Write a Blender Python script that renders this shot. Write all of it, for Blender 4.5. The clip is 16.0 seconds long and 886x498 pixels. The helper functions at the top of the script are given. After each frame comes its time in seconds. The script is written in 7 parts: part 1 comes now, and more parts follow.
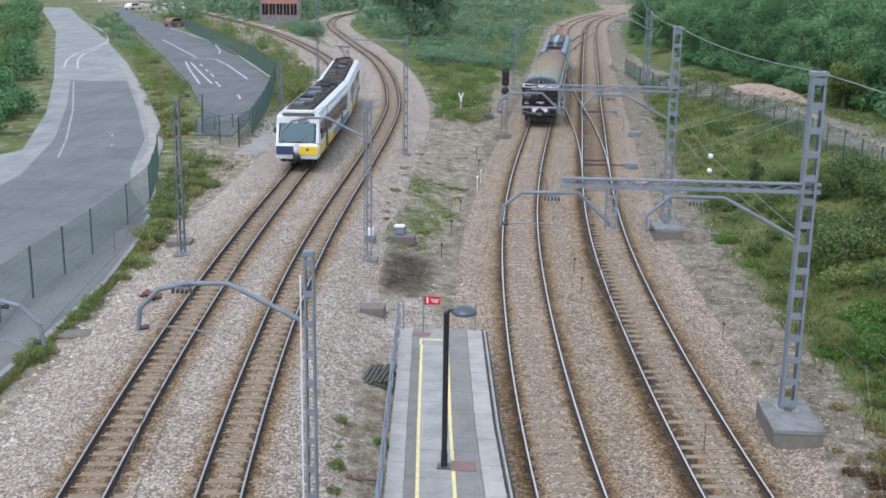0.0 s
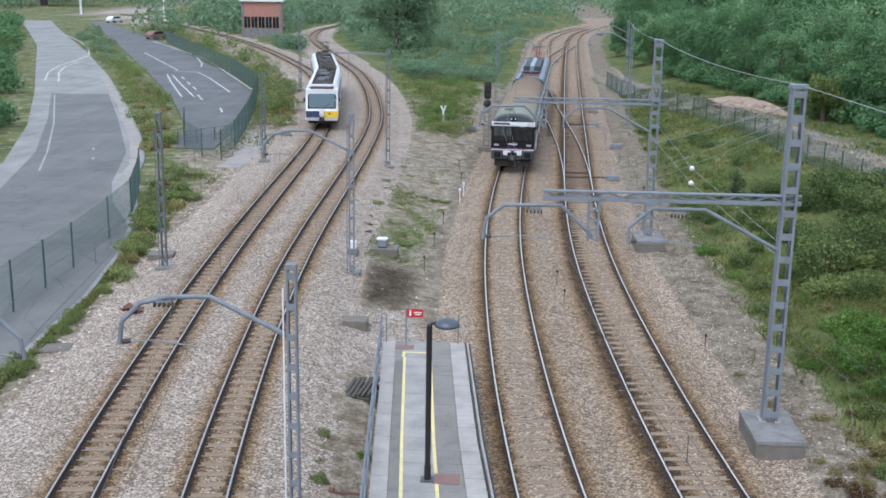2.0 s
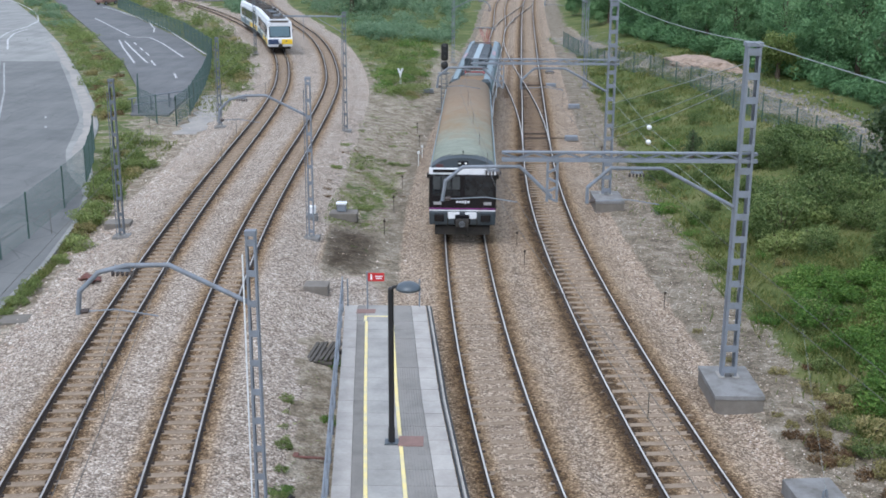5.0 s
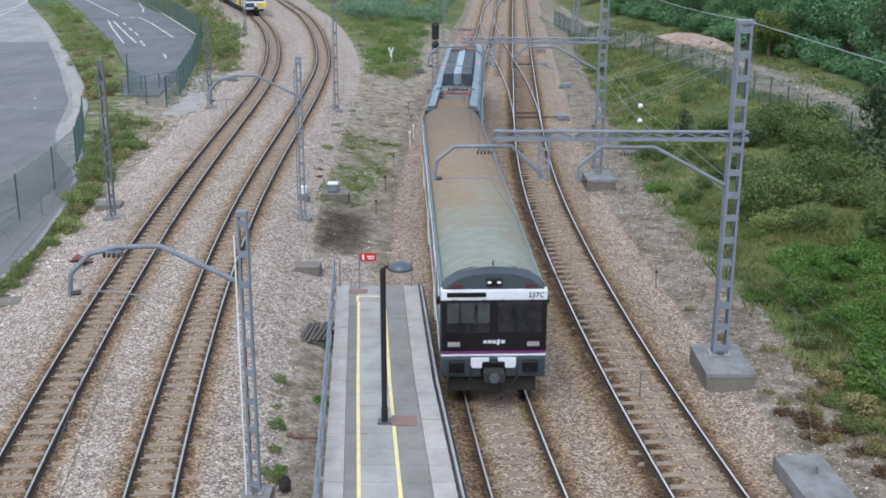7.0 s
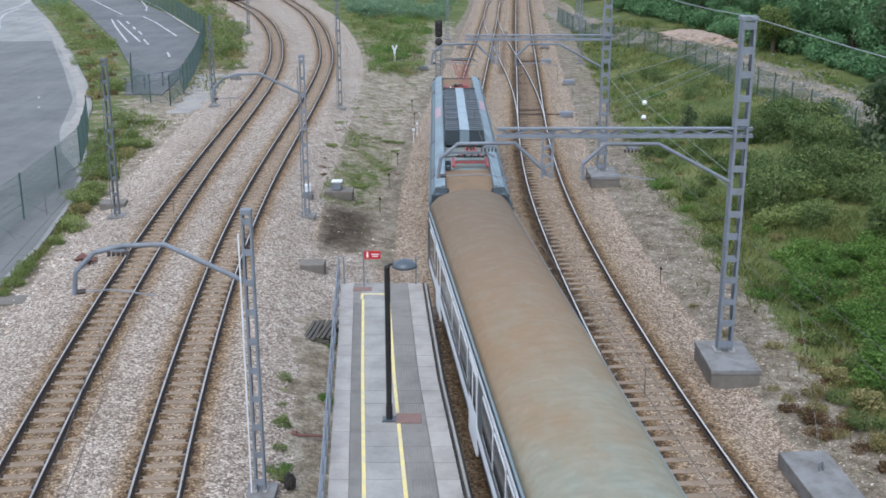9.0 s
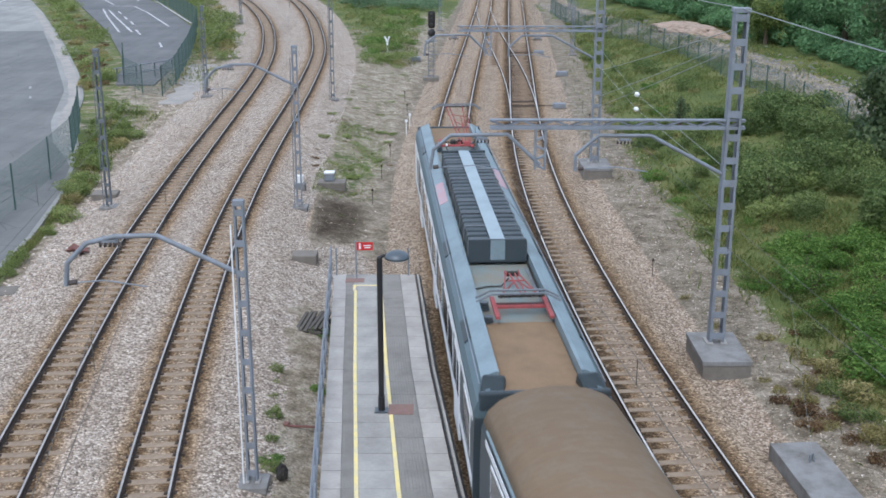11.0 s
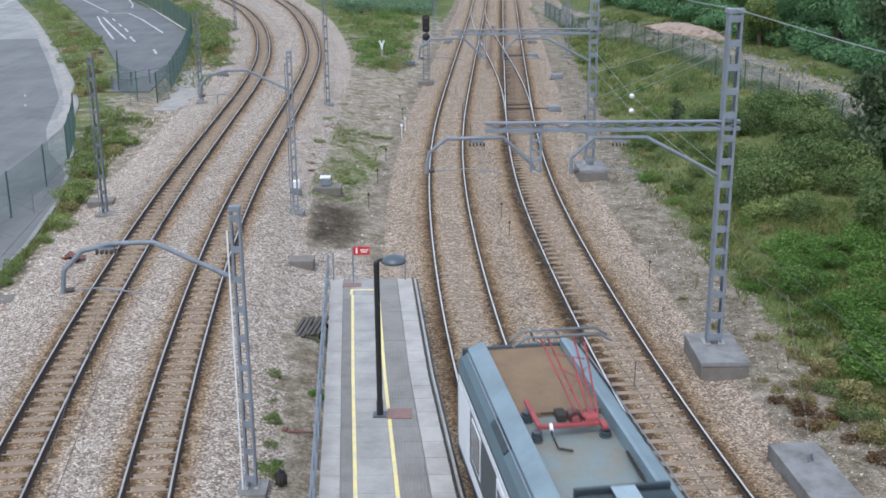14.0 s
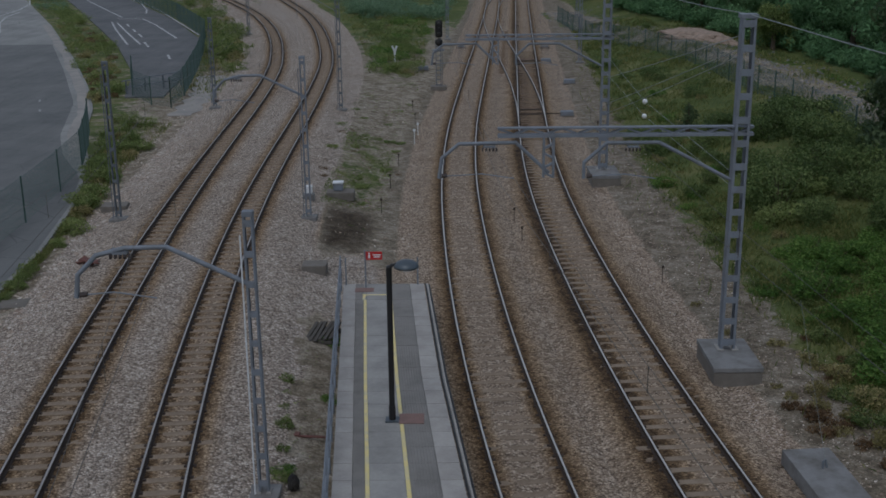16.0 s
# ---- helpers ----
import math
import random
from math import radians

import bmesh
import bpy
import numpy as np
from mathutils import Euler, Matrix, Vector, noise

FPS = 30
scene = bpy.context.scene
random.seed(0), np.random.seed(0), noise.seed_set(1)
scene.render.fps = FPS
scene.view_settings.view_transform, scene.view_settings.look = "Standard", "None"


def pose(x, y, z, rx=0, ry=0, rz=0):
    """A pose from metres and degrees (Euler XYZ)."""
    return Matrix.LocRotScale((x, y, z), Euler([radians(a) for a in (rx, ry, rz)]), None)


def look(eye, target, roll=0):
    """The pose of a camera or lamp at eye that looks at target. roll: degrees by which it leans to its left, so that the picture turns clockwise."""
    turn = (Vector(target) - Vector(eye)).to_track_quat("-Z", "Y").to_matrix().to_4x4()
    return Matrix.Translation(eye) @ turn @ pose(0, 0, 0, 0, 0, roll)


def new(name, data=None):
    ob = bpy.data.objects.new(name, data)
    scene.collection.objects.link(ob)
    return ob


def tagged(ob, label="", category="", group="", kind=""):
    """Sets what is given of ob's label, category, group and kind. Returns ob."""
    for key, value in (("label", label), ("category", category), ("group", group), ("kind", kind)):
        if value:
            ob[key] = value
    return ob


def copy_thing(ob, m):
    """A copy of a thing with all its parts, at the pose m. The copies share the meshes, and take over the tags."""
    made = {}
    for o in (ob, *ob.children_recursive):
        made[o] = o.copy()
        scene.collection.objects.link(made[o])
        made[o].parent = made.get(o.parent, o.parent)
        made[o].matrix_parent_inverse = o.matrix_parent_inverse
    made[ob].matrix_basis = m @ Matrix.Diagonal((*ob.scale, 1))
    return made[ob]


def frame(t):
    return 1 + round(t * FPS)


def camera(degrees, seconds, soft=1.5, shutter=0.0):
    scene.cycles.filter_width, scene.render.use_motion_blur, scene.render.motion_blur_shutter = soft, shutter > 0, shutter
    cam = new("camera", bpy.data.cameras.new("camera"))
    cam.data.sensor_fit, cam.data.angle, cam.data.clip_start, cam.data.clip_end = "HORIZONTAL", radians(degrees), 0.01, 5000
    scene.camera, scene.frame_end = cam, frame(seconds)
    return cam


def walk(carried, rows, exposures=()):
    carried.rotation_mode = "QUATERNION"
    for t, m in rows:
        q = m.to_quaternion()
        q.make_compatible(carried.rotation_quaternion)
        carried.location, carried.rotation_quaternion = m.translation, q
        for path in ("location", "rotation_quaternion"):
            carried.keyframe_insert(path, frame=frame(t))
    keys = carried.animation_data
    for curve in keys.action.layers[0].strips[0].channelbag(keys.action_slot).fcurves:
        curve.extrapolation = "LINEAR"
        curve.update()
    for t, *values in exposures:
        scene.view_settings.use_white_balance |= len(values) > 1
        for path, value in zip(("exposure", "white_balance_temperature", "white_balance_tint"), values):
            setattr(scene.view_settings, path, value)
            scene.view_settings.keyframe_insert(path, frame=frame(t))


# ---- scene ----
from mathutils import Color

EYE = (0.0, 0.0, 13.13)
cam = camera(42.82, 16.0, soft=1.7, shutter=0.3)


def aim(yaw, pitch, roll):
    return pose(*EYE, 90 + pitch, 0, yaw) @ pose(0, 0, 0, 0, 0, roll)


PATH = [
    (0.0, 3.366, -14.545, 0.846), (0.5, 2.819, -13.38, 0.861), (1.0, 2.399, -12.819, 0.841), (1.5, 2.411, -13.114, 0.784),
    (2.0, 2.474, -13.893, 0.916), (2.5, 2.222, -13.818, 0.884), (3.0, 2.06, -13.919, 0.811), (3.5, 2.001, -14.213, 0.734),
    (4.0, 1.29, -15.127, 0.608), (4.2, 1.081, -15.41, 0.534), (6.5, -0.413, -16.106, 0.36), (7.0, -0.076, -16.773, 0.187),
    (7.5, -0.061, -17.06, 0.286), (8.0, 0.201, -17.467, 0.033), (8.5, 0.154, -17.137, -0.062), (9.0, 0.143, -16.899, -0.081),
    (9.5, -0.027, -16.885, 0.014), (12.0, -0.404, -17.582, 0.053), (12.5, -0.683, -17.381, -0.182), (13.0, -0.687, -17.181, -0.24),
    (13.5, -0.603, -17.156, -0.375), (14.0, -0.429, -17.152, -0.433), (14.5, -0.342, -17.239, -0.436), (15.0, 0.0, -17.24, -0.573),
    (15.5, 0.226, -17.05, -0.451), (16.0, 0.233, -16.889, -0.547)]
walk(cam, [(t, aim(y, p, r)) for t, y, p, r in PATH],
     exposures=[(0.0, 0.2, 5700, 10), (15.0, 0.22, 5700, 10), (15.2, 0.07, 5700, 10), (15.5, -0.33, 5700, 10), (16.0, -1.5, 5700, 10)])

# ---- daylight: thin overcast, a weak broad sun from behind the camera ----
SUN_UP, SUN_TURN = 55, 200
world = bpy.data.worlds.new("overcast_sky")
world.use_nodes = True
scene.world = world
_n = world.node_tree.nodes
_sky = _n.new("ShaderNodeTexSky")
_sky.sky_type = "NISHITA"
_sky.sun_disc = False
_sky.sun_elevation, _sky.sun_rotation = radians(SUN_UP), radians(SUN_TURN)
_sky.air_density, _sky.dust_density, _sky.ozone_density = 1.0, 4.0, 1.0
_mixw = _n.new("ShaderNodeMix")
_mixw.data_type = "RGBA"
_mixw.inputs[0].default_value = 0.55
_mixw.inputs[7].default_value = (8.3, 8.9, 9.6, 1)
world.node_tree.links.new(_sky.outputs[0], _mixw.inputs[6])
world.node_tree.links.new(_mixw.outputs[2], _n["Background"].inputs[0])
_n["Background"].inputs[1].default_value = 0.15
sun = new("sun", bpy.data.lights.new("sun", "SUN"))
sun.data.energy, sun.data.angle, sun.data.color = 1.3, radians(20), (1.0, 0.98, 0.95)
_a, _e = radians(SUN_TURN), radians(SUN_UP)
sun.matrix_world = look((0, 0, 60), Vector((0, 0, 60)) - 50 * Vector((math.sin(_a) * math.cos(_e), math.cos(_a) * math.cos(_e), math.sin(_e))))


# ---- materials ----
def srgb(r, g, b):
    return tuple(((c / 255 + 0.055) / 1.055) ** 2.4 if c > 10 else c / 255 / 12.92 for c in (r, g, b)) + (1,)


class Nodes:
    """A small builder of node materials."""

    def __init__(self, name):
        self.mat = bpy.data.materials.new(name)
        self.mat.use_nodes = True
        self.tree = self.mat.node_tree
        self.bsdf = self.tree.nodes["Principled BSDF"]

    def add(self, kind, **inputs):
        n = self.tree.nodes.new("ShaderNode" + kind)
        for k, v in inputs.items():
            self.put(n, k, v)
        return n

    def put(self, n, k, v):
        sock = n.inputs[int(k[1:]) if k[0] == "i" and k[1:].isdigit() else k.replace("_", " ")]
        if isinstance(v, bpy.types.NodeSocket):
            self.tree.links.new(v, sock)
        else:
            sock.default_value = v

    def noise(self, scale, detail=4, rough=0.6, vec=None, stretch=None):
        if vec is None:
            vec = self.add("TexCoord").outputs["Object"]
        if stretch:
            m = self.add("Mapping", Vector=vec)
            m.inputs["Scale"].default_value = stretch
            vec = m.outputs[0]
        return self.add("TexNoise", Vector=vec, Scale=scale, Detail=detail, Roughness=rough).outputs[0]

    def place(self):
        return self.add("NewGeometry").outputs["Position"]

    def ramp(self, fac, stops):
        n = self.add("ValToRGB", Fac=fac)
        e = n.color_ramp.elements
        while len(e) < len(stops):
            e.new(0.5)
        for el, (p, c) in zip(e, stops):
            el.position, el.color = p, c if len(c) == 4 else (*c, 1)
        return n.outputs[0]

    def mix(self, fac, a, b, mode="MIX"):
        n = self.tree.nodes.new("ShaderNodeMix")
        n.data_type, n.blend_type = "RGBA", mode
        for i, v in ((0, fac), (6, a), (7, b)):
            self.put(n, "i%d" % i, v)
        return n.outputs[2]

    def maths(self, op, a, b=0.5):
        n = self.add("Math", i0=a, i1=b)
        n.operation = op
        return n.outputs[0]

    def bump(self, height, strength=0.3, distance=0.02):
        b = self.add("Bump", Height=height, Strength=strength, Distance=distance)
        self.put(self.bsdf, "Normal", b.outputs[0])

    def done(self, color, rough=0.7, metal=0.0, spec=0.5):
        self.put(self.bsdf, "Base Color", color)
        self.put(self.bsdf, "Roughness", rough)
        self.put(self.bsdf, "Metallic", metal)
        self.put(self.bsdf, "Specular IOR Level", spec)
        return self.mat


def plain(name, rgb, rough=0.6, metal=0.0, dirt=0.35, scale=3.0, bump=0.1, dirt_rgb=(0.09, 0.075, 0.055), each=0.0):
    """Paint, metal or concrete with grime at two scales."""
    n = Nodes(name)
    big, fine = n.noise(scale, 5), n.noise(scale * 14, 3)
    m = n.maths("MULTIPLY", n.ramp(big, [(0.42, (0, 0, 0)), (0.75, (1, 1, 1))]), dirt)
    col = n.mix(m, (*rgb, 1), (*dirt_rgb, 1))
    col = n.mix(0.25, col, n.ramp(fine, [(0.3, (0.55, 0.55, 0.55)), (0.7, (1, 1, 1))]), "MULTIPLY")
    if each:
        rnd = n.add("ObjectInfo").outputs["Random"]
        col = n.mix(each, col, n.ramp(rnd, [(0, (0.55, 0.52, 0.5)), (1, (1.0, 1.0, 1.0))]), "MULTIPLY")
    n.bump(fine, bump, 0.01)
    return n.done(col, rough, metal)


def foliage(name, dark, mid, light, rough=0.55, thin=0.48, leafy=0.45):
    n = Nodes(name)
    isl = n.add("NewGeometry").outputs["Random Per Island"]
    rnd = n.add("ObjectInfo").outputs["Random"]
    patch = n.noise(0.35, 3, vec=n.place())
    f = n.maths("ADD", n.maths("MULTIPLY", isl, leafy), n.maths("MULTIPLY", patch, 0.9 - leafy))
    f = n.maths("ADD", f, n.maths("MULTIPLY", rnd, 0.16))
    col = n.ramp(f, [(0.2, dark), (0.5, mid), (0.85, light)])
    n.done(col, rough, 0, 0.25)
    n.put(n.bsdf, "Subsurface Weight", 0.0)
    tr = n.add("BsdfTranslucent", Color=col)
    mixs = n.add("MixShader", Fac=thin)
    out = n.tree.nodes["Material Output"]
    n.tree.links.new(n.bsdf.outputs[0], mixs.inputs[1])
    n.tree.links.new(tr.outputs[0], mixs.inputs[2])
    n.tree.links.new(mixs.outputs[0], out.inputs[0])
    return n.mat


def ground_material():
    n = Nodes("ground_cover")
    pos = n.place()

    def mask(a, soft=0.5, scale=0.9):
        at = n.tree.nodes.new("ShaderNodeAttribute")
        at.attribute_name = a
        w = n.noise(scale, 5, 0.7, pos)
        v = n.maths("ADD", at.outputs["Fac"], n.maths("MULTIPLY", n.maths("SUBTRACT", w, 0.5), soft * 2))
        return n.ramp(v, [(0.42, (0, 0, 0)), (0.58, (1, 1, 1))])

    # crushed stone: each stone has its own tone
    vor = n.add("TexVoronoi", Vector=pos, Scale=17.0)
    tone = n.add("SeparateColor", Color=vor.outputs["Color"])
    stone = n.ramp(tone.outputs[0], [(0.0, srgb(128, 118, 110)), (0.3, srgb(174, 163, 152)), (0.7, srgb(206, 195, 183)), (1.0, srgb(242, 234, 224))])
    gap = n.ramp(vor.outputs["Distance"], [(0.3, (1, 1, 1)), (0.7, (0.6, 0.57, 0.54))])
    stone = n.mix(1.0, stone, gap, "MULTIPLY")
    big = n.noise(0.5, 5, 0.65, pos)
    stone = n.mix(1.0, stone, n.ramp(big, [(0.3, (0.8, 0.765, 0.72)), (0.7, (1, 0.99, 0.975))]), "MULTIPLY")
    vor2 = n.add("TexVoronoi", Vector=pos, Scale=6.5)
    tone2 = n.add("SeparateColor", Color=vor2.outputs["Color"])
    stone = n.mix(0.6, stone, n.ramp(tone2.outputs[0], [(0.0, (0.62, 0.6, 0.58)), (0.5, (0.95, 0.94, 0.93)), (1.0, (1.12, 1.12, 1.12))]), "MULTIPLY")
    st = n.tree.nodes.new("ShaderNodeAttribute")
    st.attribute_name = "stain"
    rust = n.maths("MULTIPLY", st.outputs["Fac"], n.ramp(n.noise(1.6, 4, 0.6, pos), [(0.2, (0.7, 0.7, 0.7)), (0.7, (1, 1, 1))]))
    stone = n.mix(1.0, stone, n.ramp(rust, [(0.0, (1, 1, 1)), (0.45, srgb(226, 209, 184)), (0.72, srgb(176, 156, 127)), (1.0, srgb(92, 79, 64))]), "MULTIPLY")
    # dusty earth
    earth = n.ramp(n.noise(1.4, 7, 0.7, pos), [(0.25, srgb(96, 86, 72)), (0.45, srgb(146, 135, 118)), (0.6, srgb(176, 167, 152)), (0.78, srgb(198, 191, 180))])
    grit = n.noise(24, 3, 0.7, pos)
    earth = n.mix(0.85, earth, n.ramp(grit, [(0.3, (0.5, 0.47, 0.42)), (0.65, (1, 1, 1))]), "MULTIPLY")
    earth = n.mix(0.75, earth, n.ramp(tone.outputs[0], [(0.0, (0.5, 0.48, 0.45)), (0.45, (0.9, 0.89, 0.87)), (1.0, (1.25, 1.25, 1.24))]), "MULTIPLY")
    earth = n.mix(0.6, earth, n.ramp(tone2.outputs[1], [(0.0, (0.62, 0.61, 0.58)), (0.6, (1, 1, 1)), (1.0, (1.15, 1.15, 1.15))]), "MULTIPLY")
    earth = n.mix(rust, earth, n.mix(1.0, earth, srgb(118, 108, 96), "MULTIPLY"))
    # low grass and weeds
    gr = n.ramp(n.noise(0.22, 6, 0.7, pos), [(0.25, srgb(62, 76, 40)), (0.5, srgb(94, 104, 58)), (0.75, srgb(138, 130, 90))])
    gr = n.mix(0.6, gr, n.ramp(n.noise(7, 5, 0.75, pos), [(0.3, (0.42, 0.46, 0.34)), (0.7, (1.05, 1.05, 1.0))]), "MULTIPLY")
    col = n.mix(mask("ballast", 0.35, 1.3), n.mix(mask("grass", 0.75, 0.8), earth, gr), stone)
    h = n.mix(mask("ballast", 0.35, 1.3), n.noise(9, 5, 0.7, pos), n.ramp(vor.outputs["Distance"], [(0, (1, 1, 1)), (0.6, (0, 0, 0))]))
    n.bump(h, 0.9, 0.05)
    return n.done(col, 0.95, 0, 0.2)


def asphalt_material(name, base, light):
    n = Nodes(name)
    pos = n.place()
    big = n.noise(0.18, 6, 0.7, pos)
    col = n.ramp(big, [(0.3, base), (0.7, light)])
    streak = n.noise(1.0, 4, 0.6, pos, (1.2, 0.12, 1))
    col = n.mix(0.5, col, n.ramp(streak, [(0.3, (0.7, 0.7, 0.7)), (0.65, (1.08, 1.08, 1.08))]), "MULTIPLY")
    fine = n.noise(60, 2, 0.7, pos)
    col = n.mix(0.4, col, n.ramp(fine, [(0.3, (0.6, 0.6, 0.6)), (0.7, (1, 1, 1))]), "MULTIPLY")
    crack = n.add("TexVoronoi", Vector=pos, Scale=0.35)
    crack.feature = "DISTANCE_TO_EDGE"
    col = n.mix(n.ramp(crack.outputs["Distance"], [(0.0, (0.45, 0.45, 0.45)), (0.012, (0, 0, 0))]), col, (0.05, 0.05, 0.045, 1))
    n.bump(fine, 0.3, 0.01)
    return n.done(col, 0.9, 0, 0.3)


def brick_material():
    n = Nodes("brick_wall")
    uv = n.add("TexCoord").outputs["Object"]
    rnd = n.noise(6, 2, 0.5, uv)
    col = n.ramp(rnd, [(0.3, srgb(146, 104, 94)), (0.7, srgb(178, 132, 118))])
    n.bump(n.noise(30, 2, 0.5, uv), 0.4, 0.01)
    return n.done(col, 0.9)


def glass_material(name, tint, rough=0.08):
    n = Nodes(name)
    f = n.noise(4, 3)
    col = n.mix(n.ramp(f, [(0.4, (0, 0, 0)), (0.8, (0.1, 0.1, 0.1))]), (*tint, 1), (0.16, 0.17, 0.17, 1))
    return n.done(col, rough, 0, 0.6)


M = {}
M["ground"] = ground_material()
M["asphalt"] = asphalt_material("worn_asphalt", srgb(128, 128, 125), srgb(160, 159, 154))
M["asphalt_mid"] = asphalt_material("resurfaced_asphalt", srgb(102, 103, 102), srgb(126, 126, 123))
M["asphalt_dark"] = asphalt_material("dark_asphalt", srgb(94, 95, 96), srgb(118, 118, 117))
M["road_kerb"] = plain("dusty_road_edge", srgb(158, 152, 144)[:3], 0.95, 0, 1.0, 0.9, 0.3, srgb(130, 128, 124)[:3])
M["paint_faint"] = plain("faded_road_paint", srgb(158, 158, 156)[:3], 0.85, dirt=1.0, scale=0.8, dirt_rgb=srgb(122, 122, 120)[:3])
M["paint"] = plain("road_paint", (0.52, 0.52, 0.51), 0.75, dirt=0.9, scale=1.1, dirt_rgb=srgb(118, 118, 118)[:3])
M["rail_side"] = plain("rusty_rail", (0.06, 0.042, 0.032), 0.85, 0.2, 0.4, 6)
M["rail_top"] = plain("polished_rail_head", (0.74, 0.7, 0.64), 0.45, 0.7, 0.2, 2)
M["rail_top_dull"] = plain("dull_rail_head", (0.5, 0.46, 0.42), 0.4, 0.7, 0.35, 2)
M["sleeper"] = plain("stained_sleeper", srgb(152, 135, 115)[:3], 0.95, dirt=0.9, scale=4, dirt_rgb=srgb(126, 109, 90)[:3], each=0.3, bump=0.6)
M["sleeper_dark"] = plain("oily_turnout_timber", srgb(136, 117, 97)[:3], 0.95, dirt=0.6, scale=4, dirt_rgb=srgb(100, 84, 68)[:3], each=0.4)
M["clip"] = plain("rusty_fastening", (0.07, 0.05, 0.04), 0.8, 0.3)
M["galv"] = plain("painted_grey_steel", srgb(128, 134, 142)[:3], 0.6, 0.1, 0.5, 2.5, dirt_rgb=srgb(94, 92, 88)[:3])
M["galv_dark"] = plain("weathered_steel", srgb(112, 118, 124)[:3], 0.6, 0.3, 0.4, 2.5)
M["concrete"] = plain("plinth_concrete", srgb(132, 131, 129)[:3], 0.9, 0, 0.8, 1.8, 0.4, srgb(86, 80, 72)[:3])
M["concrete_dark"] = plain("old_concrete", srgb(120, 114, 106)[:3], 0.95, 0, 0.5, 2, 0.3)
M["slab"] = plain("platform_paving", srgb(162, 159, 153)[:3], 0.8, 0, 0.8, 0.9, 0.15, srgb(122, 120, 116)[:3], each=0.25)
M["slab_edge"] = plain("platform_edge_paving", srgb(174, 169, 162)[:3], 0.75, 0, 0.7, 1.1, 0.1, srgb(132, 127, 121)[:3], each=0.28)
M["tactile"] = plain("ribbed_tactile_paving", srgb(138, 134, 128)[:3], 0.85, 0, 0.6, 1.6, 0.25, srgb(104, 100, 94)[:3], each=0.2)
M["yellow"] = plain("worn_yellow_line", srgb(226, 208, 140)[:3], 0.7, 0, 1.0, 3, 0.1, srgb(196, 190, 170)[:3])
M["brownplate"] = plain("brown_grating", srgb(136, 108, 100)[:3], 0.8, 0.1, 0.3, 6)
M["black_metal"] = plain("black_painted_steel", (0.02, 0.02, 0.022), 0.4, 0.2, 0.2)
M["lamp_grey"] = plain("grey_lamp_housing", srgb(84, 92, 98)[:3], 0.4, 0.3, 0.2)
M["sign_red"] = plain("red_sign", srgb(188, 36, 38)[:3], 0.4, 0, 0.1)
M["white"] = plain("white_paint", (0.75, 0.76, 0.76), 0.45, 0, 0.25, 1.5, 0.05, (0.3, 0.28, 0.25))
M["white_plain"] = plain("white_enamel", (0.8, 0.8, 0.8), 0.35, 0, 0.1)
M["green_post"] = plain("green_fence_post", srgb(66, 92, 84)[:3], 0.6, 0.1, 0.3)
M["mesh_wire"] = plain("green_wire", srgb(92, 112, 106)[:3], 0.6, 0.2, 0.2)
M["brick"] = brick_material()
M["wire_dark"] = plain("copper_contact_wire", srgb(96, 92, 86)[:3], 0.5, 0.6, 0.2)
M["wire"] = plain("overhead_wire", srgb(150, 156, 152)[:3], 0.5, 0.6, 0.2)
M["insulator"] = plain("dark_insulator", (0.05, 0.035, 0.03), 0.3)
M["rubble"] = plain("rubble_soil", srgb(162, 142, 126)[:3], 0.95, 0, 0.9, 1.3, 0.9, srgb(112, 100, 82)[:3])
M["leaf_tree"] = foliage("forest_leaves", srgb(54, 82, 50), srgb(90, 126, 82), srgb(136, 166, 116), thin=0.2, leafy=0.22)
M["leaf_dark"] = foliage("conifer_needles", srgb(54, 72, 48), srgb(84, 102, 68), srgb(122, 136, 96))
M["leaf_bush"] = foliage("bush_leaves", srgb(60, 76, 42), srgb(104, 122, 68), srgb(154, 162, 102))
M["leaf_bright"] = foliage("bramble_leaves", srgb(54, 82, 34), srgb(92, 126, 54), srgb(142, 166, 88))
M["leaf_shrub"] = foliage("shrub_leaves", srgb(58, 76, 44), srgb(100, 120, 68), srgb(150, 162, 104))
M["leaf_olive"] = foliage("olive_weeds", srgb(78, 96, 50), srgb(122, 138, 78), srgb(168, 174, 112))
M["leaf_brown"] = foliage("withered_weeds", srgb(74, 56, 40), srgb(112, 88, 62), srgb(150, 126, 92))
M["leaf_dry"] = foliage("dry_weeds", srgb(104, 96, 58), srgb(144, 136, 88), srgb(184, 172, 124))
M["grass"] = foliage("grass_blades", srgb(70, 86, 44), srgb(112, 122, 66), srgb(168, 160, 106))
M["bark"] = plain("tree_bark", (0.1, 0.075, 0.05), 0.95, 0, 0.5, 6, 0.6)
# train paints
M["tr_grey"] = plain("train_slate_grey", srgb(56, 65, 70)[:3], 0.45, 0.1, 0.35, 1.2, dirt_rgb=srgb(70, 66, 60)[:3])
M["tr_blue"] = plain("train_blue_grey", srgb(128, 144, 150)[:3], 0.55, 0.1, 0.6, 0.9, dirt_rgb=srgb(98, 108, 110)[:3])


